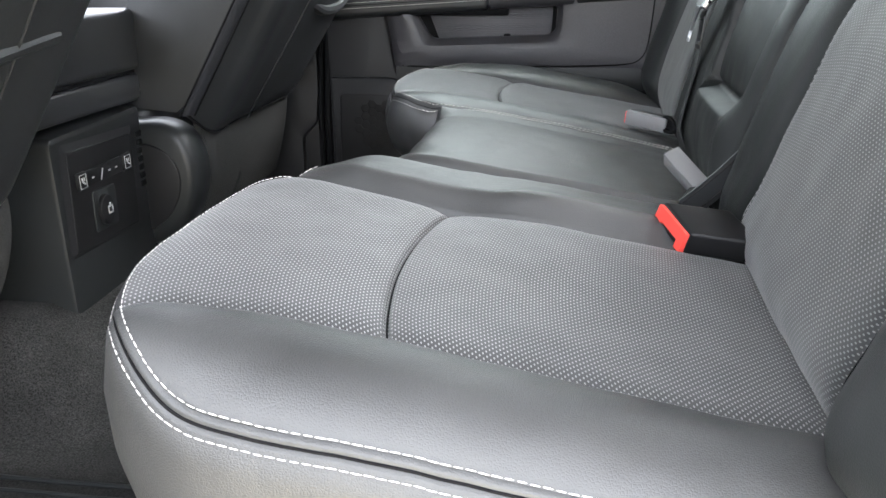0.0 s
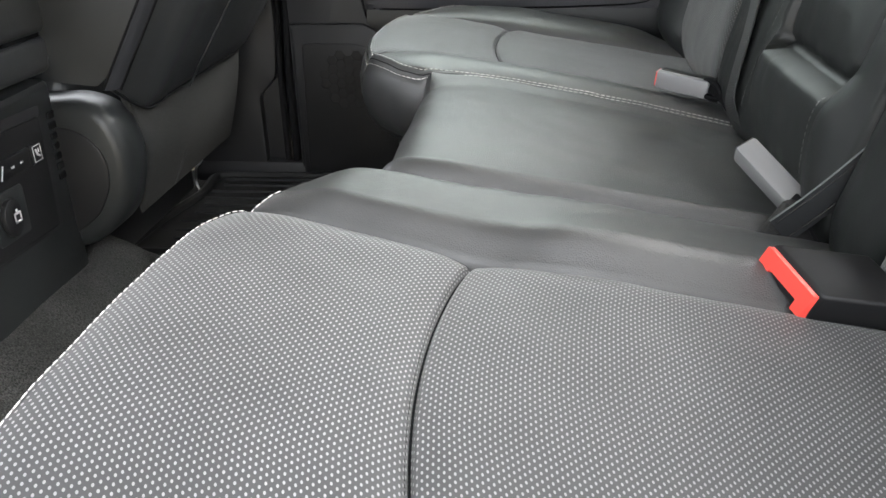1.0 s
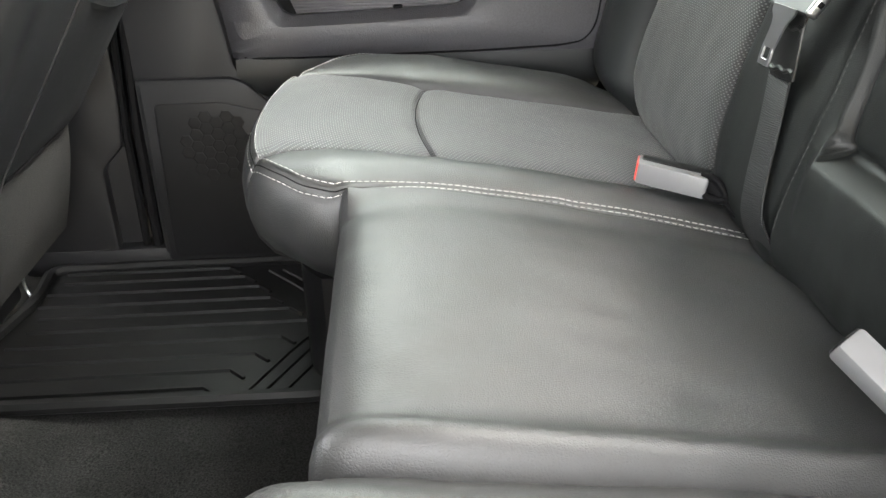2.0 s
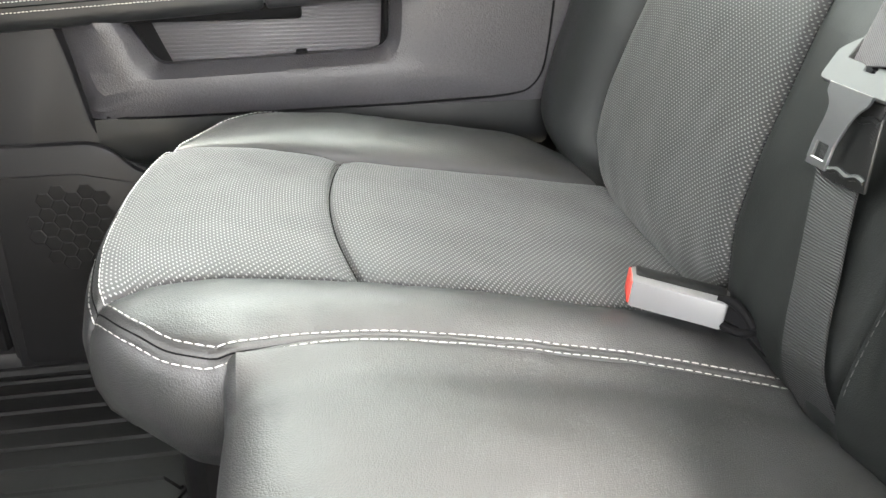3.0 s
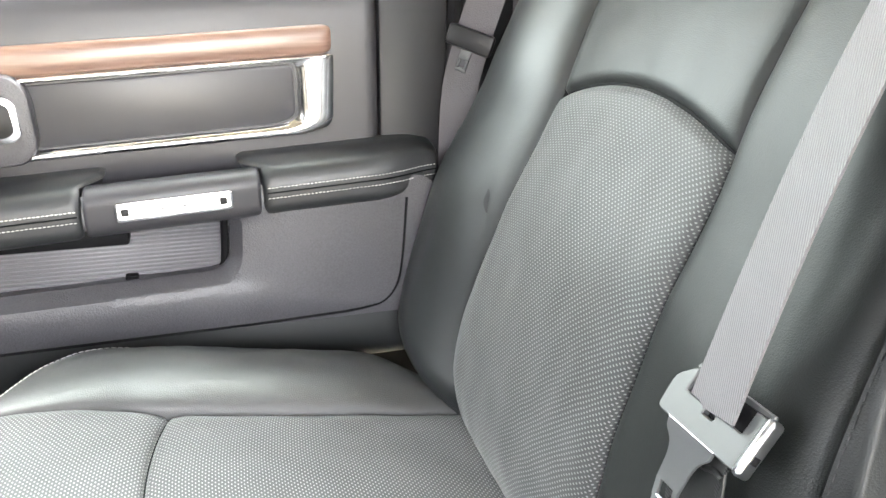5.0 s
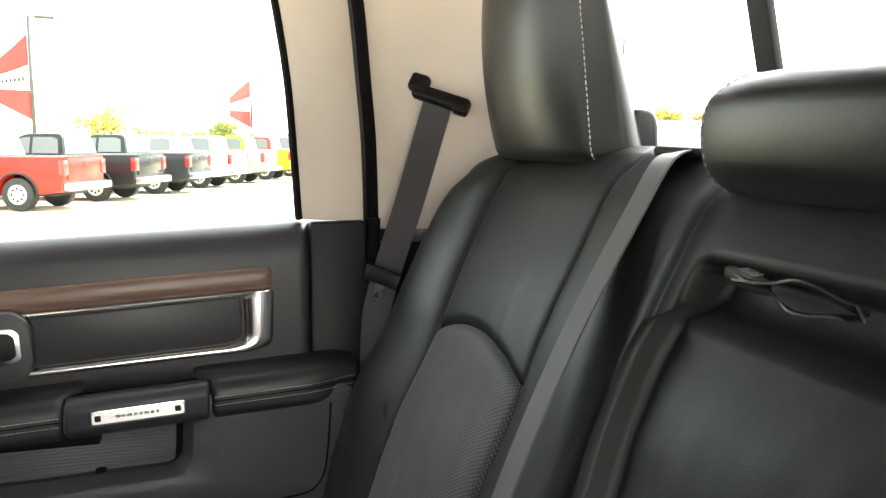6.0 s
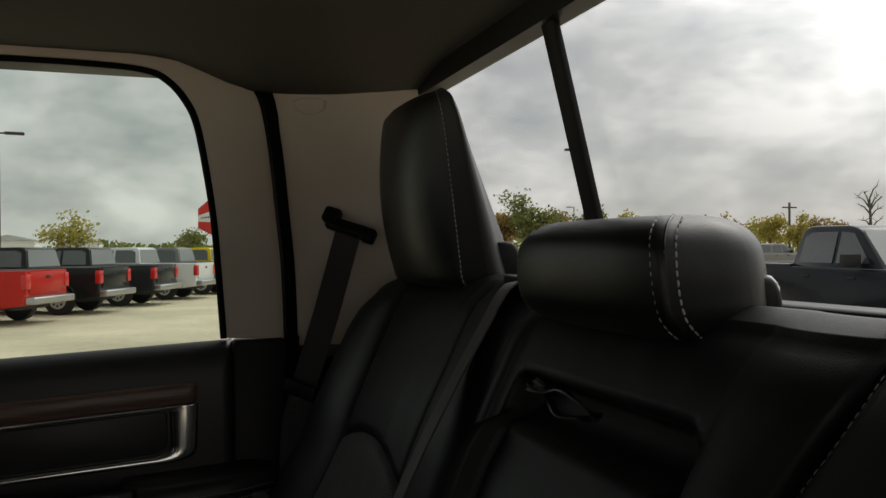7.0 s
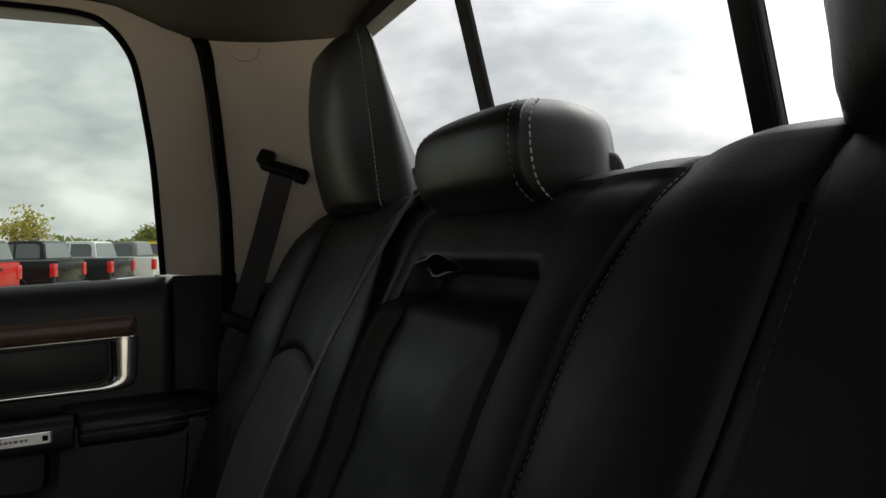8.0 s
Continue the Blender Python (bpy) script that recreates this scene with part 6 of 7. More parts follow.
    # vent slats at the edge
    for i in range(7):
        z = 0.245 + i * 0.0145
        bm = bmesh.new()
        box(bm, -0.640, -0.6195, 0.140 + 0.0006 * i, 0.160 + 0.0006 * i, z, z + 0.0095, 0.0008)
        part("vent_slot", bm, SEAL, tower, "dark vent slot")
    # padded bin and lid above
    bm = bmesh.new()
    prism(bm, rounded([(-0.12, 0.392), (0.192, 0.390), (0.204, 0.438), (-0.12, 0.438)], [0, 0.02, 0.004, 0], 4), "x", -1.10, -0.625, 0.008, 3)
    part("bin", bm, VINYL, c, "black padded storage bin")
    bm = bmesh.new()
    box(bm, -1.09, -0.632, -0.115, 0.200, 0.430, 0.456, 0.003)
    part("lid_gap", bm, SEAL, c, "black gap under the lid")
    bm = bmesh.new()
    box(bm, -1.10, -0.622, -0.125, 0.212, 0.4425, 0.545, 0.013, 4)
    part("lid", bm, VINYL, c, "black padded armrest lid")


build_console()


def build_mat():
    """Moulded rubber mat with a raised rim and ridges that end on a chevron."""
    m = thing("floor_mat", "black moulded rubber floor mat with raised ridges", "floor mat", (-0.42, 0.6, 0.0))
    bm = bmesh.new()
    out = rounded([(-0.700, 0.392), (-0.15, 0.386), (-0.12, 0.50), (-0.12, 0.792), (-0.47, 0.794), (-0.668, 0.79), (-0.655, 0.68), (-0.690, 0.52)], 0.03, 4)
    prism(bm, out, "z", -0.002, 0.006, 0.002)
    part("base", bm, RUBBER, m, "black rubber sheet")
    bm = bmesh.new()
    rim = [Vector((x, y, 0.010)) for x, y in out]
    tube(bm, rim + [rim[0]], 0.011, 8, cap=False)
    part("rim", bm, RUBBER, m, "raised rubber rim")
    ends = [(0.418, -0.328), (0.458, -0.298), (0.498, -0.268), (0.542, -0.234), (0.586, -0.198), (0.626, -0.230), (0.664, -0.266), (0.704, -0.290), (0.742, -0.320), (0.776, -0.352)]
    for i, (y, xe) in enumerate(ends):
        bm = bmesh.new()
        x0 = -0.640 + 0.01 * math.sin(i * 1.7)
        def rib(pts, w=0.006, h=0.0045):
            rows = []
            for k, p in enumerate(pts):
                t = (pts[min(k + 1, len(pts) - 1)] - pts[max(k - 1, 0)]).normalized()
                n = Vector((-t.y, t.x, 0))
                rows.append([bm.verts.new(p + n * a * w / 2 + Vector((0, 0, b * h))) for a, b in ((-1, 0), (-0.5, 1), (0.5, 1), (1, 0))])
            for k in range(len(rows) - 1):
                for q in range(3):
                    bm.faces.new((rows[k][q], rows[k + 1][q], rows[k + 1][q + 1], rows[k][q + 1]))
            bm.faces.new(rows[0])
            bm.faces.new(rows[-1][::-1])
        up = 1 if y > 0.59 else -1
        rib([Vector((x0, y, 0.006)), Vector((xe - 0.02, y, 0.006)), Vector((xe, y + 0.0, 0.006)), Vector((xe + 0.022 * (1 if y < 0.59 else 1), y - 0.022 * (-up if y < 0.59 else 1), 0.006))])
        bmesh.ops.recalc_face_normals(bm, faces=bm.faces[:])
        part("ridge", bm, RUBBER, m, "raised rubber ridge")
    for k, off in enumerate((0.03, 0.055, 0.085)):
        bm = bmesh.new()
        tube(bm, curve_pts([(-0.30 + off, 0.40, 0.007), (-0.235 + off, 0.52, 0.007), (-0.178 + off * 0.8, 0.595, 0.007), (-0.24 + off, 0.68, 0.007), (-0.31 + off, 0.76, 0.007)], 6), 0.0030, 6)
        part("ridge", bm, RUBBER, m, "raised rubber ridge")


build_mat()

# ---- belts, buckles and small things ----
def oriented(o, lx, ly):
    """A frame at o with its x along lx and its y near ly."""
    x = Vector(lx).normalized()
    y = Vector(ly)
    y = (y - x * y.dot(x)).normalized()
    z = x.cross(y)
    m = Matrix((x, y, z)).transposed().to_4x4()
    m.translation = Vector(o)
    return m


def build_grey_buckle(m, length, wide, high, label, at, stalk, cover=True):
    """Latch buckle: grey shell, dark top, red press button at its mouth. Its x runs from the mouth to the stalk."""
    b = thing("seat_belt_buckle", label, "belt buckle", at, "grey belt buckles")
    def put(bm):
        # the mouth is cut aslant: its far side stands forward
        for v in bm.verts:
            if cover:
                v.co.x -= 0.23 * v.co.y * (1 - v.co.x / length)
        bmesh.ops.transform(bm, matrix=m, verts=bm.verts)
    bm = bmesh.new()
    box(bm, 0.0, length, 0.0, wide, -high, 0.0, 0.0035, 2)
    put(bm)
    part("shell", bm, BUCKLE_GREY, b, "silver-grey plastic shell")
    if cover:
        bm = bmesh.new()
        box(bm, 0.003, length - 0.002, 0.011, wide + 0.0004, -0.010, 0.0012, 0.0030, 2)
        put(bm)
        part("top_cover", bm, PLASTIC_BLACK, b, "black upper cover")
    bm = bmesh.new()
    box(bm, -0.0012, 0.004, 0.002, wide - 0.002, -high + 0.003, -0.002, 0.0008, 2)
    put(bm)
    part("press_button", bm, RED if cover else PLASTIC_BLACK, b, "red press button" if cover else "dark press button")
    bm = bmesh.new()
    ribbon(bm, curve_pts(stalk, 6), (0, 0.4, 1), 0.013, 0.004)
    part("stalk", bm, SEAL, b, "black webbing stalk")
    return b


build_grey_buckle(oriented((0.2185, 0.2965, 0.3655), (0.062, -0.040, -0.006), (0.5, 0.8, -0.05)), 0.077, 0.031, 0.025,
                  "silver-grey seat belt buckle with red button lying on the cushion", (0.25, 0.29, 0.34),
                  [(0.284, 0.266, 0.350), (0.296, 0.244, 0.347), (0.310, 0.228, 0.330), (0.33, 0.22, 0.30)])
build_grey_buckle(oriented((0.243, -0.088, 0.379), (0.040, -0.055, -0.036), (0.45, 0.3, 0.28)), 0.080, 0.024, 0.023,
                  "silver-grey seat belt buckle standing out of the seat gap", (0.27, -0.12, 0.33),
                  [(0.285, -0.150, 0.350), (0.300, -0.172, 0.335), (0.315, -0.19, 0.31), (0.33, -0.20, 0.29)], False)


def build_black_buckle():
    b = thing("seat_belt_buckle", "black seat belt buckle with bright red release button", "belt buckle", (0.26, -0.31, 0.33))
    # corners of the mouth: far top, near top; the body runs back to the seat gap
    p0, p1 = Vector((0.222, -0.318, 0.382)), Vector((0.246, -0.364, 0.362))
    back = Vector((0.068, -0.004, -0.006))
    down = Vector((-0.006, 0.012, -0.026))
    bm = bmesh.new()
    v = [bm.verts.new(p) for p in (p0, p1, p1 + back * 1.02, p0 + back * 0.98, p0 + down, p1 + down, p1 + down + back * 1.05, p0 + down + back)]
    for q in ((0, 3, 2, 1), (4, 5, 6, 7), (0, 1, 5, 4), (1, 2, 6, 5), (2, 3, 7, 6), (3, 0, 4, 7)):
        bm.faces.new([v[i] for i in q])
    bmesh.ops.recalc_face_normals(bm, faces=bm.faces[:])
    bmesh.ops.bevel(bm, geom=bm.edges[:], offset=0.0035, segments=3, affect="EDGES", profile=0.5)
    part("shell", bm, PLASTIC_BLACK, b, "black plastic shell")
    # the button: a bar with two legs round the tongue slot
    ex, ey, ez = (p1 - p0), down, -back.normalized()
    def face(u, w, d):
        return p0 + ex * u + ey * w + ez * d
    bm = bmesh.new()
    poly = rounded([(0.04, 0.10), (0.96, 0.10), (0.98, 0.95), (0.80, 0.97), (0.79, 0.62), (0.24, 0.62), (0.22, 0.97), (0.03, 0.95)], 0.03, 3)
    f0 = [bm.verts.new(face(u, w, -0.004)) for u, w in poly]
    f1 = [bm.verts.new(face(u, w, 0.0035)) for u, w in poly]
    bm.faces.new(f0)
    bm.faces.new(f1[::-1])
    for i in range(len(poly)):
        j = (i + 1) % len(poly)
        bm.faces.new((f0[i], f1[i], f1[j], f0[j]))
    bmesh.ops.recalc_face_normals(bm, faces=bm.faces[:])
    part("release_button", bm, RED, b, "bright red release button", sharp=30)
    bm = bmesh.new()
    ribbon(bm, curve_pts([(0.296, -0.342, 0.356), (0.314, -0.342, 0.346), (0.33, -0.338, 0.318), (0.34, -0.336, 0.28)], 5), (0, 1, 0), 0.030, 0.004)
    part("stalk", bm, PLASTIC_BLACK, b, "black webbing stalk")


build_black_buckle()


def build_gap_things():
    # cable loop behind the grey buckle
    bm = bmesh.new()
    tube(bm, curve_pts([(0.280, 0.266, 0.359), (0.288, 0.258, 0.3595), (0.294, 0.248, 0.354), (0.2975, 0.238, 0.345), (0.293, 0.244, 0.339), (0.286, 0.254, 0.338), (0.278, 0.264, 0.341)], 6), 0.0040, 9)
    whole("buckle_cable", bm, SEAL, "black cable loop behind the grey belt buckle", "buckle cable")
    # strap that comes out between the two seat backs
    s = thing("belt_strap", "dark woven strap drawn out between the two seat backs", "belt strap", (0.27, -0.20, 0.34))
    bm = bmesh.new()
    ribbon(bm, curve_pts([(0.262, -0.199, 0.338), (0.284, -0.199, 0.358), (0.312, -0.201, 0.388), (0.345, -0.204, 0.428), (0.385, -0.206, 0.475)], 6), (0.72, 0.10, -0.69), 0.028, 0.0030, 6)
    part("webbing", bm, VINYL, s, "smooth dark webbing")
    for off in (-0.009, 0.009):
        bm = bmesh.new()
        tube(bm, curve_pts([(0.264 + off * 0.72, -0.2012, 0.340 - off * 0.69), (0.312 + off * 0.72, -0.2032, 0.388 - off * 0.69), (0.385 + off * 0.72, -0.2082, 0.475 - off * 0.69)], 8), 0.0010, 5)
        part("woven_edge", bm, SEAT_CARPET, s, "raised woven line")
    # folded felt that closes the gap beside the grey buckle
    bm = bmesh.new()
    def lump(u, v):
        w = 2 * math.pi * v
        r = 0.0165 * (1 - 0.55 * u * u) * (1 + 0.10 * math.sin(3 * w + 4 * u))
        return Vector((0.262 + 0.012 * u + r * math.cos(w), -0.184 + 0.8 * r * math.sin(w), 0.318 + 0.042 * u))
    rows = grid(bm, lump, steps_of(0, 1, 12), steps_of(0, 1, 20))
    bm.faces.new([v for v in rows[-1][:-1]])
    bmesh.ops.recalc_face_normals(bm, faces=bm.faces[:])
    whole("gap_felt", bm, SEAT_CARPET, "folded black felt in the gap between the cushions", "felt")


build_gap_things()


def face_x(y, z, lift=0.004):
    return back_x(z) - back_proud(y, z) - lift


def build_middle_belt():
    s = thing("seat_belt", "grey-black woven belt across the seat back with metal latch plate", "seat belt", (0.40, 0.25, 0.33), "seat belts")
    top = [(0.618, 0.272, 0.868), (0.604, 0.272, 0.896), (0.575, 0.272, 0.9135), (0.548, 0.268, 0.9150), (0.522, 0.264, 0.903)]
    a, b = Vector((0.522, 0.264, 0.903)), Vector((0.3205, 0.2035, 0.560))
    for k in range(1, 9):
        p = a.lerp(b, k / 8)
        top.append((p.x - 0.012 * bump01(k / 8), p.y, p.z + 0.002 * bump01(k / 8)))
    bm = bmesh.new()
    ribbon(bm, curve_pts(top, 5), (0.2, 1, -0.05), 0.050, 0.0018, 6)
    part("webbing", bm, WEBBING, s, "shoulder webbing")
    low = [(0.326, 0.203, 0.556), (0.320, 0.209, 0.515), (0.3195, 0.211, 0.482), (0.3140, 0.203, 0.446), (0.3050, 0.190, 0.412), (0.2975, 0.179, 0.3815), (0.2935, 0.167, 0.356), (0.303, 0.156, 0.33), (0.325, 0.150, 0.30)]
    bm = bmesh.new()
    ribbon(bm, curve_pts(low, 5), (0.03, 1, -0.36), 0.049, 0.0018, 6)
    part("lap_webbing", bm, LAP_WEBBING, s, "charcoal lap webbing")
    # the guide plate: its x along the seat, its y down the webbing, its front towards the cab
    m = oriented((0.3235, 0.2035, 0.557), (0.0, -1.0, 0.02), (-0.57, 0.12, -0.82))
    bm = bmesh.new()
    prism(bm, rounded([(-0.042, -0.006), (-0.030, -0.017), (-0.027, -0.017), (-0.027, -0.002), (-0.006, -0.002), (-0.006, 0.003), (0.004, 0.003), (0.004, -0.002), (0.026, -0.002), (0.026, -0.017), (0.036, -0.017), (0.036, 0.017), (-0.040, 0.017)], [0.004, 0.003, 0, 0.001, 0.001, 0.001, 0.001, 0.001, 0.001, 0, 0.002, 0.002, 0.004], 2), "z", -0.0032, 0.0032, 0.0008, 1)
    box(bm, -0.034, 0.036, -0.021, -0.0165, 0.0002, 0.0032, 0.001, 1)
    bmesh.ops.transform(bm, matrix=m, verts=bm.verts)
    guide = part("latch_guide", bm, GUIDE_GREY, s, "pale grey plastic webbing guide", sharp=30)
    bm = bmesh.new()
    box(bm, -0.027, 0.027, -0.017, -0.001, 0.0004, 0.0030, 0.0004, 1, m)
    part("guide_slot", bm, SEAL, guide, "dark webbing slot")
    bm = bmesh.new()
    box(bm, 0.035, 0.0415, -0.019, 0.018, -0.0055, 0.0060, 0.0030, 3, m)
    rim = part("rim", bm, STEEL, guide, "rounded steel end of the guide")
    bm = bmesh.new()
    box(bm, 0.0412, 0.0419, 0.003, 0.008, -0.002, 0.003, 0.0003, 1, m)
    part("rivet_hole", bm, SEAL, rim, "dark rivet hole")
    # chrome tongue below the guide, with a slot near its end
    mt = oriented((0.312, 0.2035, 0.5435), (0.0, -1.0, 0.02), (-0.20, 0.06, -0.97))
    bm = bmesh.new()
    prism(bm, rounded([(-0.026, -0.002), (0.019, -0.002), (0.0175, 0.005), (0.0105, 0.011), (0.0065, 0.019), (0.0015, 0.037), (-0.0210, 0.037), (-0.0180, 0.019), (-0.0190, 0.011), (-0.0260, 0.005)], [0, 0, 0.003, 0.005, 0.006, 0, 0, 0.006, 0.005, 0.003], 3), "z", -0.0012, 0.0012, 0.0005, 1)
    for u0, u1, w0, w1 in ((-0.0212, -0.0160, 0.036, 0.050), (-0.0035, 0.0014, 0.036, 0.050), (-0.0205, 0.0008, 0.0475, 0.0535)):
        box(bm, u0, u1, w0, w1, -0.0012, 0.0012, 0.0006, 1)
    bmesh.ops.transform(bm, matrix=mt, verts=bm.verts)
    part("latch_tongue", bm, STEEL, s, "steel latch tongue with a slot", sharp=30)
    # the lap webbing's folded end in its glossy sheath, sewn across at both ends
    bm = bmesh.new()
    ms = oriented((0.3235, 0.2065, 0.540), (0.0, -1.0, 0.10), (-0.085, 0.08, -1.0))
    box(bm, -0.0235, 0.0235, 0.002, 0.060, -0.0036, -0.0010, 0.0012, 2, ms)
    part("sewn_sheath", bm, HEAD_LEATHER, s, "glossy black sheath over the sewn webbing end")
    for w in (0.014, 0.052):
        bm = bmesh.new()
        tube(bm, [ms @ Vector((u, w + 0.0012 * math.sin(u * 300), -0.0034)) for u in steps_of(-0.0225, 0.0225, 12)], 0.0026, 7)
        part("sheath_fold", bm, HEAD_LEATHER, s, "rolled fold of the sheath")


build_middle_belt()


def build_shoulder_belt():
    s = thing("seat_belt", "dark woven shoulder belt hanging from its pillar anchor", "seat belt", (0.42, 0.80, 0.6), "seat belts")
    a, b = Vector((0.442, 0.824, 0.996)), Vector((0.510, 0.774, 0.970))
    mid = (a + b) / 2
    low = Vector((0.392, 0.842, 0.700))
    across = (b - a).normalized()
    bm = bmesh.new()
    ribbon(bm, curve_pts([mid + Vector((0.01, 0.012, -0.004)), mid + Vector((-0.008, -0.008, 0.004)), mid + Vector((-0.016, -0.006, -0.02)), mid.lerp(low, 0.5) + Vector((-0.004, -0.006, 0)), low, Vector((0.375, 0.835, 0.62)), Vector((0.37, 0.825, 0.45))], 6), [across * 1.0] * 37, 0.047, 0.0016, 6)
    part("webbing", bm, material("dark_belt_webbing", (0.035, 0.031, 0.034), 0.55, bump=0.5, grain=600, dist=0.001), s, "dark shoulder webbing")
    bm = bmesh.new()
    m = oriented(mid + Vector((-0.010, -0.010, 0.004)), across, (0.3, 0.3, 1))
    box(bm, -0.043, 0.043, -0.012, 0.010, -0.010, 0.010, 0.006, 3, m)
    part("anchor_cover", bm, PLASTIC_BLACK, s, "black anchor bar")
    for q in ((-0.052, -0.022, -0.004, 0.024, -0.006, 0.014), (0.026, 0.050, -0.016, 0.010, -0.010, 0.010)):
        bm = bmesh.new()
        box(bm, *q, 0.006, 3, m)
        part("anchor_boss", bm, PLASTIC_BLACK, s, "rounded anchor end")
    bm = bmesh.new()
    m2 = oriented((0.385, 0.822, 0.712), across, (-0.15, 0, -1))
    box(bm, -0.030, 0.030, -0.014, 0.012, -0.006, 0.006, 0.004, 2, m2)
    part("latch_guide", bm, PLASTIC_BLACK, s, "black plastic webbing guide")
    bm = bmesh.new()
    for u0, u1, w0, w1 in ((-0.007, 0.007, 0.010, 0.024), (-0.007, -0.003, 0.022, 0.036), (0.003, 0.007, 0.022, 0.036), (-0.007, 0.007, 0.034, 0.039)):
        box(bm, u0, u1, w0, w1, -0.0015, 0.0015, 0.0008, 1, m2)
    part("latch_tongue", bm, GUIDE_GREY, s, "steel latch tongue")


build_shoulder_belt()


def build_back_details():
    # belt slot in the top of the seat back
    bm = bmesh.new()
    m = oriented((0.556, 0.272, 0.9120), (0.06, 1, 0.02), (1, -0.06, -0.12))
    box(bm, -0.042, 0.042, -0.016, 0.018, -0.006, 0.005, 0.005, 3, m)
    sl = part("belt_slot", bm, PLASTIC_BLACK, BACK_FAR, "black belt slot bezel")
    bm = bmesh.new()
    box(bm, -0.030, 0.030, -0.004, 0.006, 0.003, 0.0062, 0.001, 1, m)
    part("slot_gap", bm, SEAL, sl, "dark slot opening")
    # pull loop at the top of the armrest: a short sewn sleeve that opens into a leather loop
    bm = bmesh.new()
    pts = curve_pts([(0.466, 0.066, 0.8315), (0.461, 0.048, 0.8325), (0.460, 0.030, 0.8350), (0.460, 0.005, 0.8385), (0.460, -0.022, 0.8345), (0.460, -0.043, 0.8285), (0.460, -0.020, 0.8240), (0.460, 0.005, 0.8205), (0.461, 0.021, 0.8225), (0.461, 0.033, 0.8275), (0.463, 0.050, 0.8290), (0.466, 0.066, 0.8285)], 6)
    ribbon(bm, pts, (0.5, 0.85, -0.15), 0.018, 0.0016, 4)
    loop = part("pull_loop", bm, HEAD_LEATHER, BACK_FAR, "black leather armrest pull loop")
    bm = bmesh.new()
    def sleeve(u, k):
        w = 2 * math.pi * k
        c = Vector((0.492, 0.120, 0.826)).lerp(Vector((0.461, 0.034, 0.8305)), u)
        e = 1 - 0.25 * (2 * u - 1) ** 4
        return c + Vector((0.0045 * e * math.cos(w), 0.002 * math.cos(w), 0.0065 * e * math.sin(w)))
    grid(bm, sleeve, steps_of(0, 1, 14), steps_of(0, 1, 14))
    bmesh.ops.recalc_face_normals(bm, faces=bm.faces[:])
    part("sleeve", bm, HEAD_LEATHER, loop, "sewn leather sleeve of the loop", sharp=0)
    bm = bmesh.new()
    for k in range(4):
        q = Vector((0.4695 - 0.0028 * k, 0.070 - 0.008 * k, 0.8372))
        tube(bm, [q + Vector((-0.004, 0.002, -0.0005)), q + Vector((0.003, -0.002, 0.0004))], 0.0010, 5)
    part("loop_mark", bm, TRIM_GREY, loop, "small pale stitches on the pull loop", kind="stuff")
    # dark piping and thread down the seams
    def seam_line(y, z0, z1, lift, n=60, drift=0.0):
        return [Vector((face_x(y + drift * (z - 0.6), z, lift), split_y(y + drift * (z - 0.6), z), z)) for z in steps_of(z0, z1, n)]
    for ob, ys, mat in ((BACK_FAR, (-0.116, 0.166), THREAD_DARK), (BACK_NEAR, (-0.372,), THREAD_DARK)):
        bm = bmesh.new()
        for y in ys:
            stitches(bm, seam_line(y, 0.36, 0.89 if y < -0.2 else 0.80, 0.0012), (-1, 0, 0.4), pitch=0.0075, length=0.0055, width=0.0008)
        part("seam_stitching", bm, mat, ob, "charcoal seam thread", sharp=0, kind="stuff")
    bm = bmesh.new()
    stitches(bm, [Vector((face_x(-s, arc_z(s), 0.002), -s, arc_z(s) - 0.004)) for s in steps_of(0.36, 0.65, 40)], (-1, 0, 0.4), pitch=0.006, length=0.0045)
    part("seam_stitching", bm, THREAD_DARK, BACK_NEAR, "charcoal seam thread", sharp=0, kind="stuff")
    # scuff on the outer bolster
    bm = bmesh.new()
    def unwarped(y, z):
        lo, hi = 0.60, 0.80
        for _ in range(30):
            m = (lo + hi) / 2
            lo, hi = (m, hi) if split_y(m, z) < y else (lo, m)
        return lo
    def sc(t, k):
        z = 0.545 + 0.024 * t
        y = unwarped(0.6535 + 0.010 * t + 0.0015 * math.sin(t * 5) + (k - 0.5) * 0.007 * bump01(0.1 + 0.8 * t), z)
        return Vector((face_x(y, z, 0.0007), split_y(y, z), z))
    grid(bm, sc, steps_of(0, 1, 8), steps_of(0, 1, 4), flip=True)
    part("scuff", bm, PLASTIC_BLACK, BACK_FAR, "small dark scuff on the leather", sharp=0)


build_back_details()

# ---- outside ----
GROUND = -0.85
ASPHALT_RUBBER = material("tyre_rubber", (0.018, 0.018, 0.018), 0.8, vary=0.2, scale=4, bump=0.1, grain=60)
# Both glass colours are raised to stand for the pale sky they mirror.
TRUCK_GLASS = material("sky_toned_car_glass", (0.050, 0.060, 0.056), 0.05, vary=0.25, scale=3, bump=0.0, spec=0.9, coat=0.5)
SCREEN = material("sky_toned_windscreen", (0.105, 0.118, 0.115), 0.08, vary=0.3, scale=3, bump=0.0, spec=0.6, coat=0.3)
ALLOY = material("alloy_wheel", (0.50, 0.50, 0.51), 0.35, metal=0.9, vary=0.1, scale=6, bump=0.0)
BUMPER = material("chrome_bumper", (0.40, 0.40, 0.41), 0.28, metal=0.9, vary=0.15, scale=6, bump=0.0)
TAIL_RED = material("red_tail_lens", (0.55, 0.02, 0.02), 0.15, vary=0.1, scale=8, bump=0.0)
DARK_UNDER = material("dark_underbody", (0.015, 0.015, 0.015), 0.8, vary=0.2, scale=5, bump=0.0)
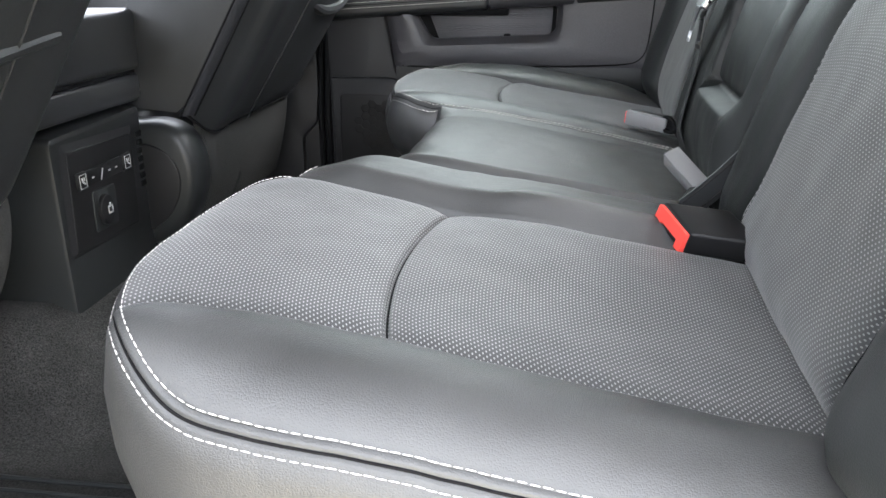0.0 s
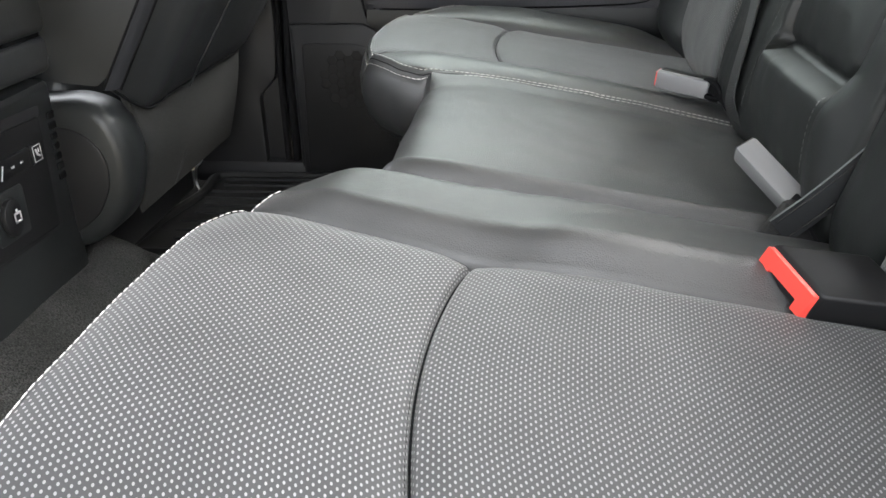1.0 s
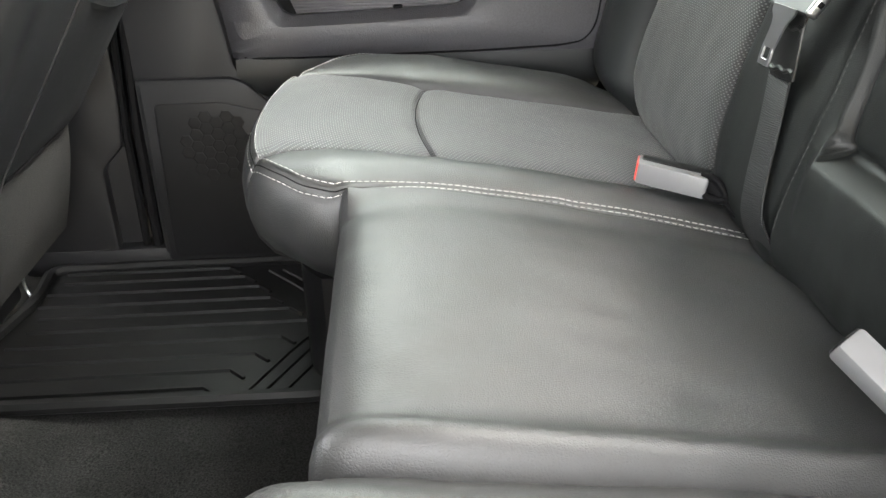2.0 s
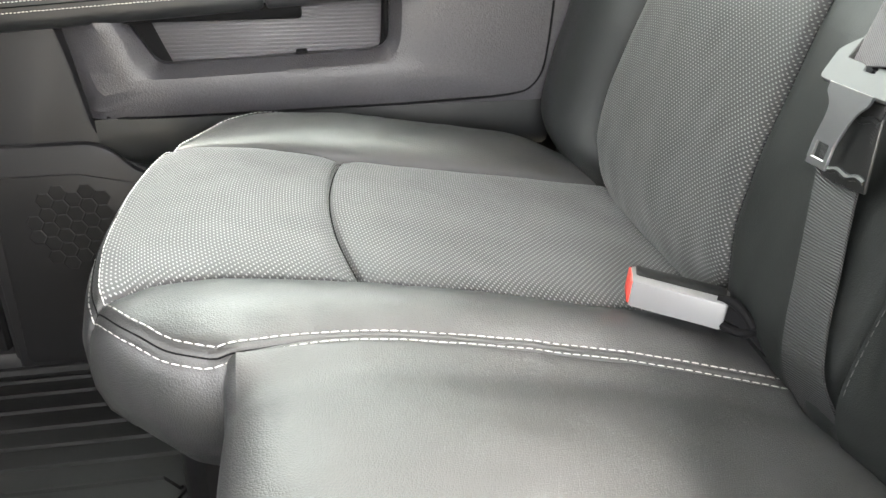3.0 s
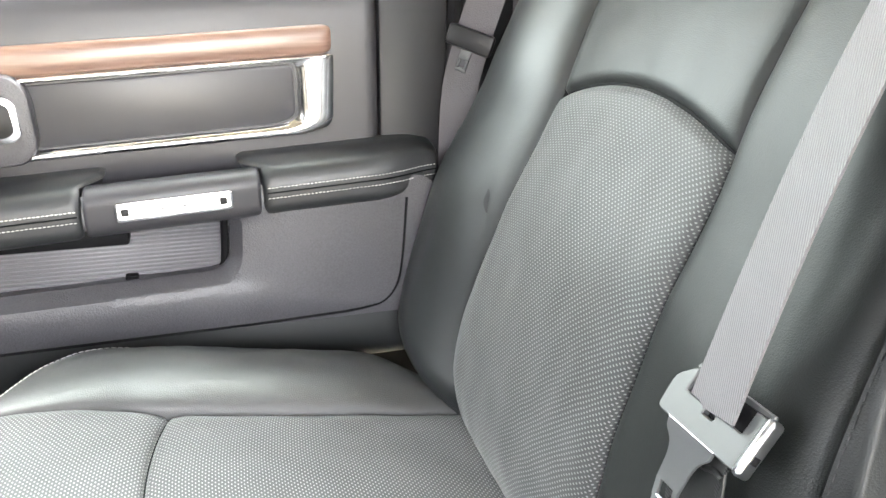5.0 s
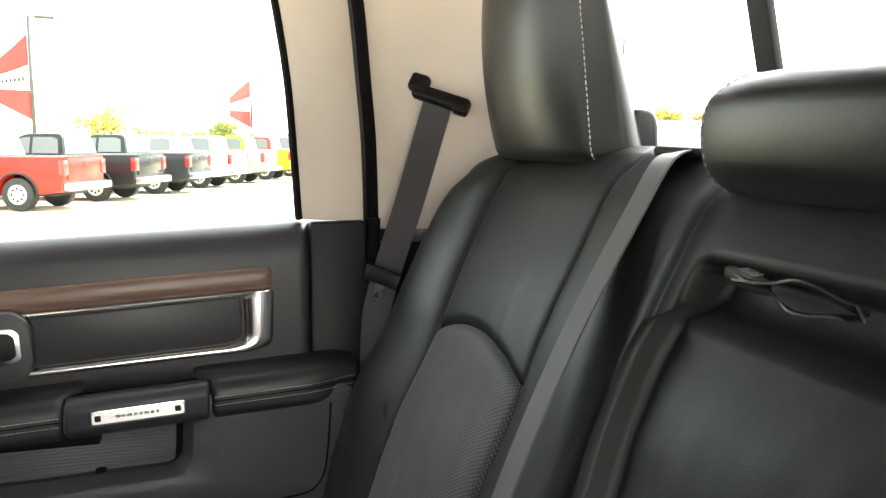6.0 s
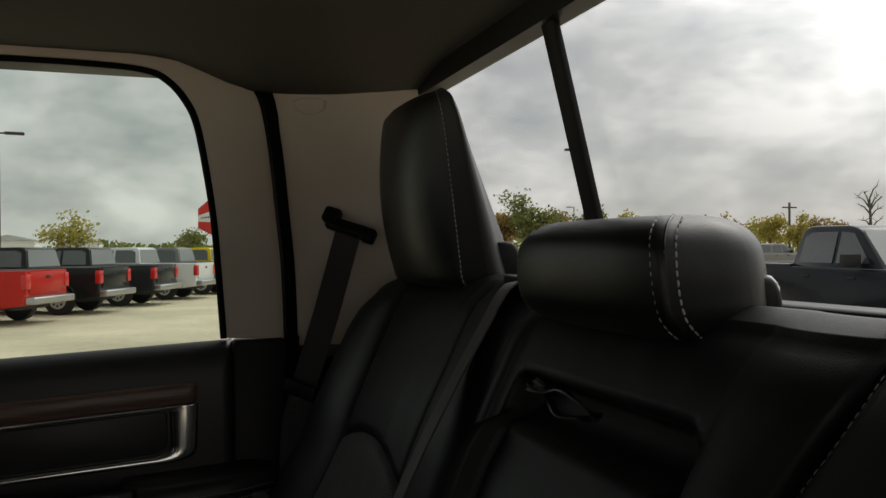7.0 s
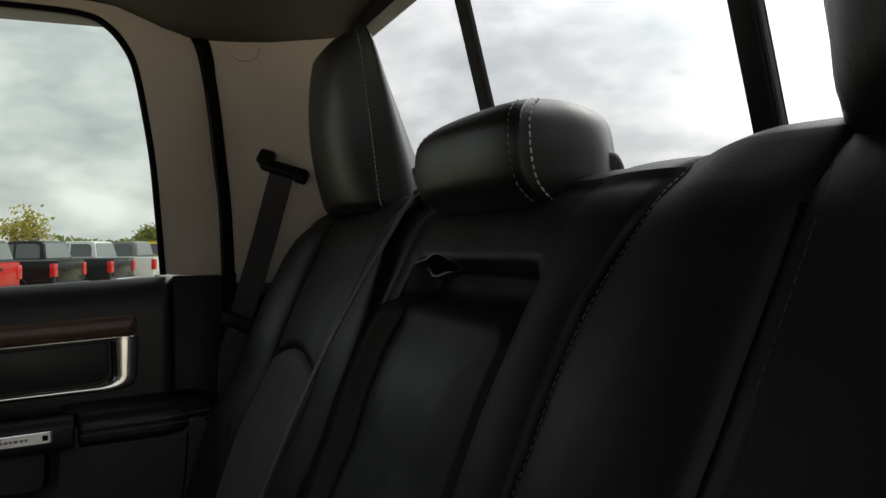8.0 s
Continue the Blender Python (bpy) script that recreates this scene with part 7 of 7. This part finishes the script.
POLE = material("dark_pole_paint", (0.04, 0.035, 0.03), 0.5, vary=0.15, scale=3, bump=0.0)
PAPER = material("white_window_sticker", (0.75, 0.75, 0.73), 0.6, vary=0.03, bump=0.0)


def paint(name, rgb, rough=0.22):
    return material(name, rgb, rough, vary=0.08, scale=2.5, bump=0.0, spec=0.18, coat=0.05)


def build_ground():
    bm = bmesh.new()
    s = 900
    vs = [bm.verts.new((x, y, GROUND)) for x, y in ((-s, -s), (s, -s), (s, s), (-s, s))]
    bm.faces.new(vs)
    m = material("pale_concrete", (0.60, 0.53, 0.385), 0.9, vary=0.20, scale=3, bump=0.3, grain=6, fleck=0.10, dist=0.01, spec=0.2)
    whole("ground", bm, m, "pale weathered concrete sales lot", "ground", kind="structure", smooth=False)


build_ground()


def pickup(label, body_mat, group):
    """A crew-cab pickup at the origin: x to its front, y to its left, wheels on z = 0."""
    t = thing("pickup_truck", label, "pickup truck", (0, 0, 0), group)
    def side(poly, y0, y1, bev, mat, name, lab=""):
        bm = bmesh.new()
        prism(bm, poly, "y", y0, y1, bev, 3)
        return part(name, bm, mat, t, lab, sharp=40)
    W = 0.97
    # lower body with wheel arches
    def arch(cx, r, n=10):
        return [(cx + r * math.cos(w), 0.40 + r * math.sin(w)) for w in [math.pi * k / n for k in range(n + 1)]]
    lower = [(-2.75, 0.62), (-2.72, 0.48)] + [(x, z) for x, z in reversed(arch(-1.60, 0.50))] + [(-1.0, 0.42), (1.25, 0.42)] + [(x, z) for x, z in reversed(arch(1.85, 0.50))] + [(2.70, 0.48), (2.80, 0.70), (2.76, 1.12), (2.60, 1.20), (1.25, 1.26), (-0.72, 1.26), (-0.74, 1.30), (-2.76, 1.30)]
    side(lower, -W, W, 0.05, body_mat, "body", "painted body with open wheel arches")
    # bed recess
    bm = bmesh.new()
    box(bm, -2.66, -0.84, -0.80, 0.80, 1.285, 1.306, 0.004)
    part("bed", bm, DARK_UNDER, t, "dark open load bed")
    # cab
    cab = rounded([(1.25, 1.22), (0.62, 1.80), (0.40, 1.86), (-0.45, 1.87), (-0.62, 1.82), (-0.74, 1.22)], [0.05, 0.12, 0.1, 0.1, 0.12, 0.03], 4)
    bm = bmesh.new()
    prism(bm, cab, "y", -W + 0.04, W - 0.04, 0.04, 2)
    for v in bm.verts:
        k = max(0.0, (v.co.z - 1.25) / 0.62)
        v.co.y *= 1 - 0.17 * k
    part("cab", bm, body_mat, t, "painted cab", sharp=40)
    # side, front and rear windows lie just proud of the cab
    def pane(pts, name="cab_window"):
        bm = bmesh.new()
        f = bm.faces.new([bm.verts.new(p) for p in pts])
        f.normal_update()
        step = f.normal * 0.004
        r = bmesh.ops.extrude_face_region(bm, geom=bm.faces[:])
        bmesh.ops.translate(bm, verts=[e for e in r["geom"] if isinstance(e, bmesh.types.BMVert)], vec=step)
        bmesh.ops.recalc_face_normals(bm, faces=bm.faces[:])
        part(name, bm, SCREEN if name == "windscreen" else TRUCK_GLASS, t, "sloping glass with sky reflection in its colour" if name == "windscreen" else "dark cab glass with sky reflection in its colour", smooth=False, sharp=0)
    def yy(z, s):
        return s * (W - 0.04 + 0.006) * (1 - 0.17 * max(0, (z - 1.25) / 0.62))
    for s in (1, -1):
        pane([(x, yy(z, s), z) for x, z in ((0.98, 1.32), (0.55, 1.74), (0.28, 1.77), (0.28, 1.32))])
        pane([(x, yy(z, s), z) for x, z in ((0.20, 1.32), (0.20, 1.77), (-0.38, 1.77), (-0.52, 1.70), (-0.56, 1.32))])
    pane([(1.225 - (z - 1.22) * 1.086 + 0.012, y, z + 0.012) for y, z in ((-0.84, 1.27), (0.84, 1.27), (0.74, 1.76), (-0.74, 1.76))], "windscreen")
    pane([(-0.752 + (z - 1.22) * 0.2, y, z) for y, z in ((0.84, 1.32), (-0.84, 1.32), (-0.72, 1.79), (0.72, 1.79))], "rear_window")
    for s in (1, -1):
        bm = bmesh.new()
        box(bm, 0.72, 0.90, *sorted((s * 0.98, s * 1.20)), 1.28, 1.46, 0.03)
        part("mirror", bm, DARK_UNDER, t, "dark door mirror")
        bm = bmesh.new()
        box(bm, -2.80, -2.66, *sorted((s * 0.77, s * 0.985)), 0.86, 1.22, 0.02)
        part("tail_light", bm, TAIL_RED, t, "red tail light")
        bm = bmesh.new()
        box(bm, 2.66, 2.80, *sorted((s * 0.62, s * 0.96)), 0.90, 1.08, 0.02)
        part("headlight", bm, PAPER, t, "clear headlight")
        for x in (-0.1, 0.9):
            bm = bmesh.new()
            box(bm, x - 0.32, x - 0.14, *sorted((s * 0.965, s * 0.99)), 1.10, 1.14, 0.008)
            part("door_handle", bm, DARK_UNDER, t, "dark door handle")
    bm = bmesh.new()
    box(bm, -2.785, -2.745, -0.78, 0.78, 0.74, 1.27, 0.015)
    gate = part("tailgate", bm, body_mat, t, "painted tailgate")
    bm = bmesh.new()
    box(bm, -2.795, -2.78, -0.10, 0.10, 1.10, 1.17, 0.01)
    part("gate_handle", bm, DARK_UNDER, gate, "dark gate handle")
    bm = bmesh.new()
    box(bm, -2.98, -2.74, -0.94, 0.94, 0.50, 0.68, 0.04, 3)
    part("rear_bumper", bm, BUMPER, t, "chrome rear bumper")
    bm = bmesh.new()
    box(bm, 2.72, 2.92, -0.95, 0.95, 0.46, 0.70, 0.05, 3)
    part("front_bumper", bm, BUMPER, t, "chrome front bumper")
    bm = bmesh.new()
    box(bm, 2.74, 2.83, -0.60, 0.60, 0.74, 1.10, 0.03)
    part("grille", bm, DARK_UNDER, t, "dark front grille")
    bm = bmesh.new()
    box(bm, -2.4, 2.5, -0.75, 0.75, 0.36, 0.60)
    part("chassis", bm, DARK_UNDER, t, "dark underbody")
    for x in (-1.60, 1.85):
        for s in (1, -1):
            bm = bmesh.new()
            tube(bm, [(a, s * 0.972, b) for a, b in arch(x, 0.515, 14)], 0.030, 6)
            part("arch_trim", bm, DARK_UNDER, t, "black wheel arch trim")
            bm = bmesh.new()
            disc(bm, (x, s * 0.83, 0.40), "y", 0.40, 0.26, 28, 0.03)
            tyre = part("wheel", bm, ASPHALT_RUBBER, t, "black tyre on an alloy rim", sharp=30)
            bm = bmesh.new()
            disc(bm, (x, s * 0.950, 0.40), "y", 0.235, 0.03, 24, 0.006)
            part("rim", bm, ALLOY, tyre, "bright alloy rim", sharp=30)
            bm = bmesh.new()
            for k in range(8):
                w = 2 * math.pi * k / 8
                cx, cz = x + 0.145 * math.cos(w), 0.40 + 0.145 * math.sin(w)
                disc(bm, (cx, s * 0.966, cz), "y", 0.034, 0.006, 8)
            part("rim_hole", bm, DARK_UNDER, tyre, "dark rim openings", sharp=0, kind="stuff")
    return t


def heading(x, y, dx, dy):
    """A pose on the ground with the truck's front along (dx, dy)."""
    return pose(x, y, GROUND, 0, 0, math.degrees(math.atan2(dy, dx)))


TRUCKS = [
    ("bright red pickup truck with chrome rear bumper", (0.50, 0.018, 0.012)),
    ("black pickup truck parked in a row", (0.012, 0.013, 0.014)),
    ("dark charcoal pickup truck parked in a row", (0.022, 0.024, 0.026)),
    ("white pickup truck parked in a row", (0.70, 0.70, 0.70)),
    ("silver-grey pickup truck parked in a row", (0.20, 0.20, 0.19)),
    ("yellow pickup truck parked in a row", (0.68, 0.50, 0.02)),
    ("faded red pickup truck at the row's end", (0.42, 0.03, 0.02)),
    ("dark navy pickup truck with its nose towards the lane", (0.012, 0.0145, 0.019)),
    ("pale silver pickup truck facing the lane", (0.55, 0.56, 0.58)),
]
MODELS = []
for label, rgb in TRUCKS:
    MODELS.append(pickup(label, paint(label.split(" pickup")[0].replace(" ", "_") + "_paint", rgb), "parked pickup trucks"))


def park(i, x, y, dx, dy, first):
    m = heading(x, y, dx, dy) @ Matrix.Scale(1.15 if i in (7, 8) else 1.03, 4)
    if first:
        MODELS[i].matrix_basis = m
        return MODELS[i]
    return copy_thing(MODELS[i], m)


# the row seen through the side window: tails towards the lane
FX, FY = -0.93, 0.37
for n, i in enumerate((0, 1, 2, 3, 4, 5, 6, 4, 1, 3)):
    bx, by = -4.05 + 1.42 * n, 21.6 + 3.05 * n
    # the rear near wheel stands at bx, by; the truck's middle lies ahead of it
    park(i, bx + 1.60 * FX + 0.83 * 0.37, by + 1.60 * FY + 0.83 * 0.93, FX, FY, n < 7)
# beyond them a second row
for n, i in enumerate((3, 1, 4, 3, 2, 0, 3, 1)):
    park(i, -16 + 3.6 * n, 46 + 4.2 * n, FX, FY, False)
# seen through the back window
park(7, 11.66, 10.03, -0.14, -0.99, True)
park(8, 8.18, 12.12, -0.25, -0.97, True)
park(4, 19.7, 40.1, 0.48, 0.87, False)
park(0, 21.7, 39.0, 0.48, 0.87, False)
park(3, 24.0, 46.5, -0.95, 0.1, False)
park(3, 33.0, 46.0, 1, 0.1, False)
park(4, 38.0, 43.0, 1, 0.1, False)
park(1, 44.0, 45.0, 1, 0.0, False)
park(8, 50.0, 44.0, 1, 0.1, False)
park(2, 56.0, 45.0, 1, 0.0, False)


def lamp_post(x, y, h, arm, label):
    p = thing("street_lamp", label, "lamp post", (x, y, GROUND), "lot lamp posts")
    bm = bmesh.new()
    tube(bm, [(x, y, GROUND + 0.8), (x, y, GROUND + h)], [0.11, 0.08], 10)
    part("pole", bm, POLE, p, "dark square pole")
    bm = bmesh.new()
    tube(bm, [(x, y, GROUND), (x, y, GROUND + 0.85)], 0.28, 14)
    part("footing", bm, material("concrete_footing", (0.45, 0.43, 0.40), 0.9, bump=0.1, grain=20), p, "pale concrete footing")
    bm = bmesh.new()
    dx, dy = arm
    m = Matrix.Translation((x, y, GROUND + h - 0.05)) @ Euler((0, 0, math.atan2(dy, dx))).to_matrix().to_4x4()
    box(bm, 0.0, 0.35, -0.05, 0.05, -0.04, 0.04, 0.01, 1, m)
    box(bm, 0.30, 1.25, -0.20, 0.20, -0.06, 0.08, 0.04, 2, m)
    part("lamp_head", bm, POLE, p, "flat lamp head")
    return p


lamp_post(-8.0, 47.3, 8.1, (1, 0.1), "dark lot lamp post carrying a flag")
lamp_post(5.3, 79.0, 8.1, (1, 0.1), "tall dark lamp post far down the row")
lamp_post(24.9, 44.0, 7.9, (-1, 0.2), "dark lamp post on a concrete footing")
lamp_post(64.0, 118.0, 8.5, (-1, 0.2), "thin far lamp post before the trees")

FLAG_RED = material("flag_red", (0.55, 0.035, 0.03), 0.8, vary=0.08, scale=3, bump=0.0)
FLAG_WHITE = material("flag_white", (0.75, 0.74, 0.72), 0.8, vary=0.05, scale=3, bump=0.0)


def flag(x, y, z_top, z_bot, width, label):
    f = thing("flag", label, "flag", (x, y, z_bot), "lot flags")
    def at(u, v):
        """u away from the pole, v down it."""
        lean = 0.36 * u
        top = z_top - lean * (z_top - z_bot) * 1.05
        bot = z_bot + 0.22 * u * (z_top - z_bot)
        z = top + (bot - top) * v
        return Vector((x - 0.1 - width * u, y + 0.16 * math.sin(5 * u + 2.2 * v) * u, z))
    for name, v0, v1, mat in (("red_stripe", 0.0, 0.36, FLAG_RED), ("white_stripe", 0.36, 0.66, FLAG_WHITE), ("red_stripe", 0.66, 1.0, FLAG_RED)):
        bm = bmesh.new()
        grid(bm, at, steps_of(0, 1, 14), steps_of(v0, v1, 8))
        r = bmesh.ops.extrude_face_region(bm, geom=bm.faces[:])
        bmesh.ops.translate(bm, verts=[e for e in r["geom"] if isinstance(e, bmesh.types.BMVert)], vec=(0, 0.01, 0))
        part(name, bm, mat, f, "cloth stripe", sharp=0)
    bm = bmesh.new()
    for k in range(7):
        u0 = 0.14 + 0.11 * k
        q = [at(u, v) + Vector((0, -0.03, 0)) for u, v in ((u0, 0.48), (u0 + 0.06, 0.48), (u0 + 0.06, 0.54), (u0, 0.54))]
        bm.faces.new([bm.verts.new(p) for p in q])
    part("lettering", bm, DARK_UNDER, f, "dark illegible bars", sharp=0, smooth=False, kind="stuff")


flag(-8.0, 47.3, GROUND + 7.2, GROUND + 2.75, 1.75, "red and white banner hanging from a lamp post")
flag(5.3, 79.0, GROUND + 7.4, GROUND + 2.9, 1.9, "far red and white banner on a lamp post")


def leaf_material(name, a, b):
    m = bpy.data.materials.new(name)
    m.use_nodes = True
    nt = m.node_tree
    p = nt.nodes["Principled BSDF"]
    g = nt.nodes.new("ShaderNodeNewGeometry")
    cr = nt.nodes.new("ShaderNodeValToRGB")
    cr.color_ramp.elements[0].color = (*a, 1)
    cr.color_ramp.elements[1].color = (*b, 1)
    nt.links.new(g.outputs["Random Per Island"], cr.inputs[0])
    nt.links.new(cr.outputs[0], p.inputs["Base Color"])
    p.inputs["Roughness"].default_value = 0.7
    tl = nt.nodes.new("ShaderNodeBsdfTranslucent")
    mx = nt.nodes.new("ShaderNodeMixShader")
    mx.inputs[0].default_value = 0.5
    nt.links.new(cr.outputs[0], tl.inputs[0])
    nt.links.new(p.outputs[0], mx.inputs[1])
    nt.links.new(tl.outputs[0], mx.inputs[2])
    nt.links.new(mx.outputs[0], nt.nodes["Material Output"].inputs[0])
    return m


LEAF_GREEN = leaf_material("green_leaves", (0.09, 0.13, 0.028), (0.25, 0.25, 0.065))
LEAF_AUTUMN = leaf_material("turning_leaves", (0.18, 0.17, 0.04), (0.42, 0.25, 0.075))
LEAF_YELLOW = leaf_material("yellow_green_leaves", (0.27, 0.26, 0.05), (0.50, 0.42, 0.11))
BARK = material("bark", (0.09, 0.075, 0.06), 0.9, vary=0.3, scale=6, bump=0.2, grain=40)


def tree(x, y, h, spread, leaf_mat, leaves, label, seed, leaf=0.22):
    rng = random.Random(seed)
    t = thing("tree", label, "tree", (x, y, GROUND), "trees round the lot")
    bm = bmesh.new()
    ends = []
    base = Vector((x, y, GROUND))
    top = base + Vector((rng.uniform(-0.2, 0.2), rng.uniform(-0.2, 0.2), h * 0.62))
    tube(bm, [base, base.lerp(top, 0.5) + Vector((0.06, 0, 0)), top], [h * 0.022, h * 0.016, h * 0.008], 7)
    for k in range(11):
        a = base.lerp(top, rng.uniform(0.35, 1.0))
        w = rng.uniform(0, 2 * math.pi)
        d = Vector((math.cos(w), math.sin(w), rng.uniform(0.5, 1.4))).normalized()
        b = a + d * spread * rng.uniform(0.55, 1.0)
        b.z = min(b.z, GROUND + h * 0.97)
        mid = a.lerp(b, 0.5) + Vector((0, 0, 0.12 * spread))
        tube(bm, [a, mid, b], [h * 0.009, h * 0.006, h * 0.003], 5)
        ends += [mid, b]
        for q in range(3):
            c = mid.lerp(b, rng.uniform(0.1, 1.0))
            e = c + Vector((rng.uniform(-1, 1), rng.uniform(-1, 1), rng.uniform(-0.1, 1.0))) * spread * 0.34
            tube(bm, [c, e], [h * 0.004, h * 0.0015], 4)
            ends.append(e)
    part("trunk", bm, BARK, t, "branching trunk and limbs", sharp=0)
    verts, faces = [], []
    for k in range(int(leaves * 2.2)):
        c = rng.choice(ends) + Vector((rng.gauss(0, 1), rng.gauss(0, 1), rng.gauss(0, 0.8))) * spread * 0.17
        n = Vector((rng.gauss(0, 1), rng.gauss(0, 1), rng.gauss(0, 1))).normalized()
        u = n.orthogonal().normalized()
        v = n.cross(u)
        s = leaf * rng.uniform(0.5, 1.2)
        i = len(verts)
        verts += [c - u * s, c - v * s * 0.55, c + u * s, c + v * s * 0.55]
        faces.append((i, i + 1, i + 2, i + 3))
    if faces:
        me = bpy.data.meshes.new("crown")
        me.from_pydata([tuple(p - base) for p in verts], [], faces)
        me.materials.append(leaf_mat)
        ob = new("crown", me)
        ob.parent = t
        tagged(ob, "loose crown of small leaves", "", "", "stuff")
    return t


tree(-5.6, 58.0, 4.4, 1.9, LEAF_YELLOW, 480, "small yellow-green tree with sparse leaves", 1, leaf=0.16)
tree(3.8, 120.0, 4.5, 2.4, LEAF_GREEN, 700, "low green tree beyond the trucks", 2)
for n, (az, d, h, sp, lm, lv, nm) in enumerate((
        (23.4, 95, 6.6, 2.6, LEAF_AUTUMN, 1500, "tree with turning autumn leaves at the lot edge"),
        (25.4, 92, 8.2, 3.2, LEAF_GREEN, 2000, "tall green tree at the lot edge"),
        (26.9, 96, 6.8, 2.6, LEAF_AUTUMN, 1500, "tree with turning autumn leaves at the lot edge"),
        (29.2, 90, 8.6, 2.4, LEAF_GREEN, 520, "thin-leaved tall tree behind the lamp post"),
        (32.2, 88, 6.6, 1.7, LEAF_YELLOW, 700, "small yellow tree at the lot edge"),
        (34.3, 98, 5.6, 2.0, LEAF_AUTUMN, 800, "low autumn tree at the lot edge"),
        (36.4, 99, 5.2, 2.2, LEAF_GREEN, 800, "low green tree at the lot edge"),
        (38.6, 97, 5.0, 2.2, LEAF_AUTUMN, 800, "low autumn tree at the lot edge"),
        (41.2, 94, 5.4, 2.2, LEAF_YELLOW, 800, "small yellow-brown tree at the lot edge"),
        (42.8, 92, 6.6, 1.6, LEAF_YELLOW, 420, "upright sparse yellow tree at the lot edge"),
        (44.2, 95, 5.4, 2.0, LEAF_AUTUMN, 700, "low autumn tree at the lot edge"),
        (47.0, 90, 10.4, 1.9, LEAF_AUTUMN, 0, "bare leafless tree at the lot edge"),
        (49.5, 96, 5.0, 2.4, LEAF_GREEN, 800, "low green tree at the lot edge"),
        (53.0, 96, 6.0, 2.4, LEAF_AUTUMN, 800, "low autumn tree at the lot edge"),
        (57.5, 96, 6.4, 2.6, LEAF_GREEN, 900, "low green tree at the lot edge"))):
    a = radians(az)
    tree(d * math.sin(a) + 0.16, d * math.cos(a) - 0.55, h, sp, lm, lv, nm, 10 + n)


def far_woods():
    rng = random.Random(77)
    verts, faces = [], []
    for k in range(9000):
        az = radians(rng.uniform(-40, 75))
        d = rng.uniform(150, 185)
        top = 2.0 + 1.6 * (0.5 + 0.5 * math.sin(az * 21) * math.sin(az * 47 + 1)) + (1.6 if az > radians(18) else 0)
        c = Vector((d * math.sin(az), d * math.cos(az), GROUND + rng.uniform(0.0, 1.0) ** 0.8 * top))
        n = Vector((rng.gauss(0, 1), rng.gauss(0, 1), rng.gauss(0, 1))).normalized()
        u = n.orthogonal().normalized()
        v = n.cross(u)
        s = rng.uniform(0.4, 1.0)
        i = len(verts)
        verts += [c - u * s, c - v * s * 0.6, c + u * s, c + v * s * 0.6]
        faces.append((i, i + 1, i + 2, i + 3))
    me = bpy.data.meshes.new("far_woods")
    me.from_pydata([tuple(p) for p in verts], [], faces)
    me.materials.append(LEAF_GREEN)
    tagged(new("far_woods", me), "low band of distant autumn woods", "woods", "", "stuff")


far_woods()


def shed(x, y, w, h, label):
    s = thing("shed", label, "building", (x, y, GROUND), "far sheds")
    bm = bmesh.new()
    box(bm, x - w / 2, x + w / 2, y, y + 8, GROUND, GROUND + h, 0.05)
    part("wall", bm, FLAG_WHITE, s, "pale metal wall")
    bm = bmesh.new()
    prism(bm, [(x - w / 2 - 0.3, GROUND + h), (x + w / 2 + 0.3, GROUND + h), (x, GROUND + h + w * 0.12)], "y", y - 0.3, y + 8.3)
    part("roof", bm, ALLOY, s, "grey metal roof")


shed(-21, 130, 7, 3.4, "small pale metal shed beyond the lot")
shed(-12.5, 140, 6, 3.2, "small pale metal shed beyond the lot")
bm = bmesh.new()
tube(bm, [(62.5, 68.0, GROUND), (62.5, 68.0, GROUND + 6.4)], 0.13, 8)
box(bm, 61.6, 63.4, 67.93, 68.07, GROUND + 5.8, GROUND + 5.95)
whole("utility_pole", bm, BARK, "weathered wooden utility pole with a crossarm", "utility pole")
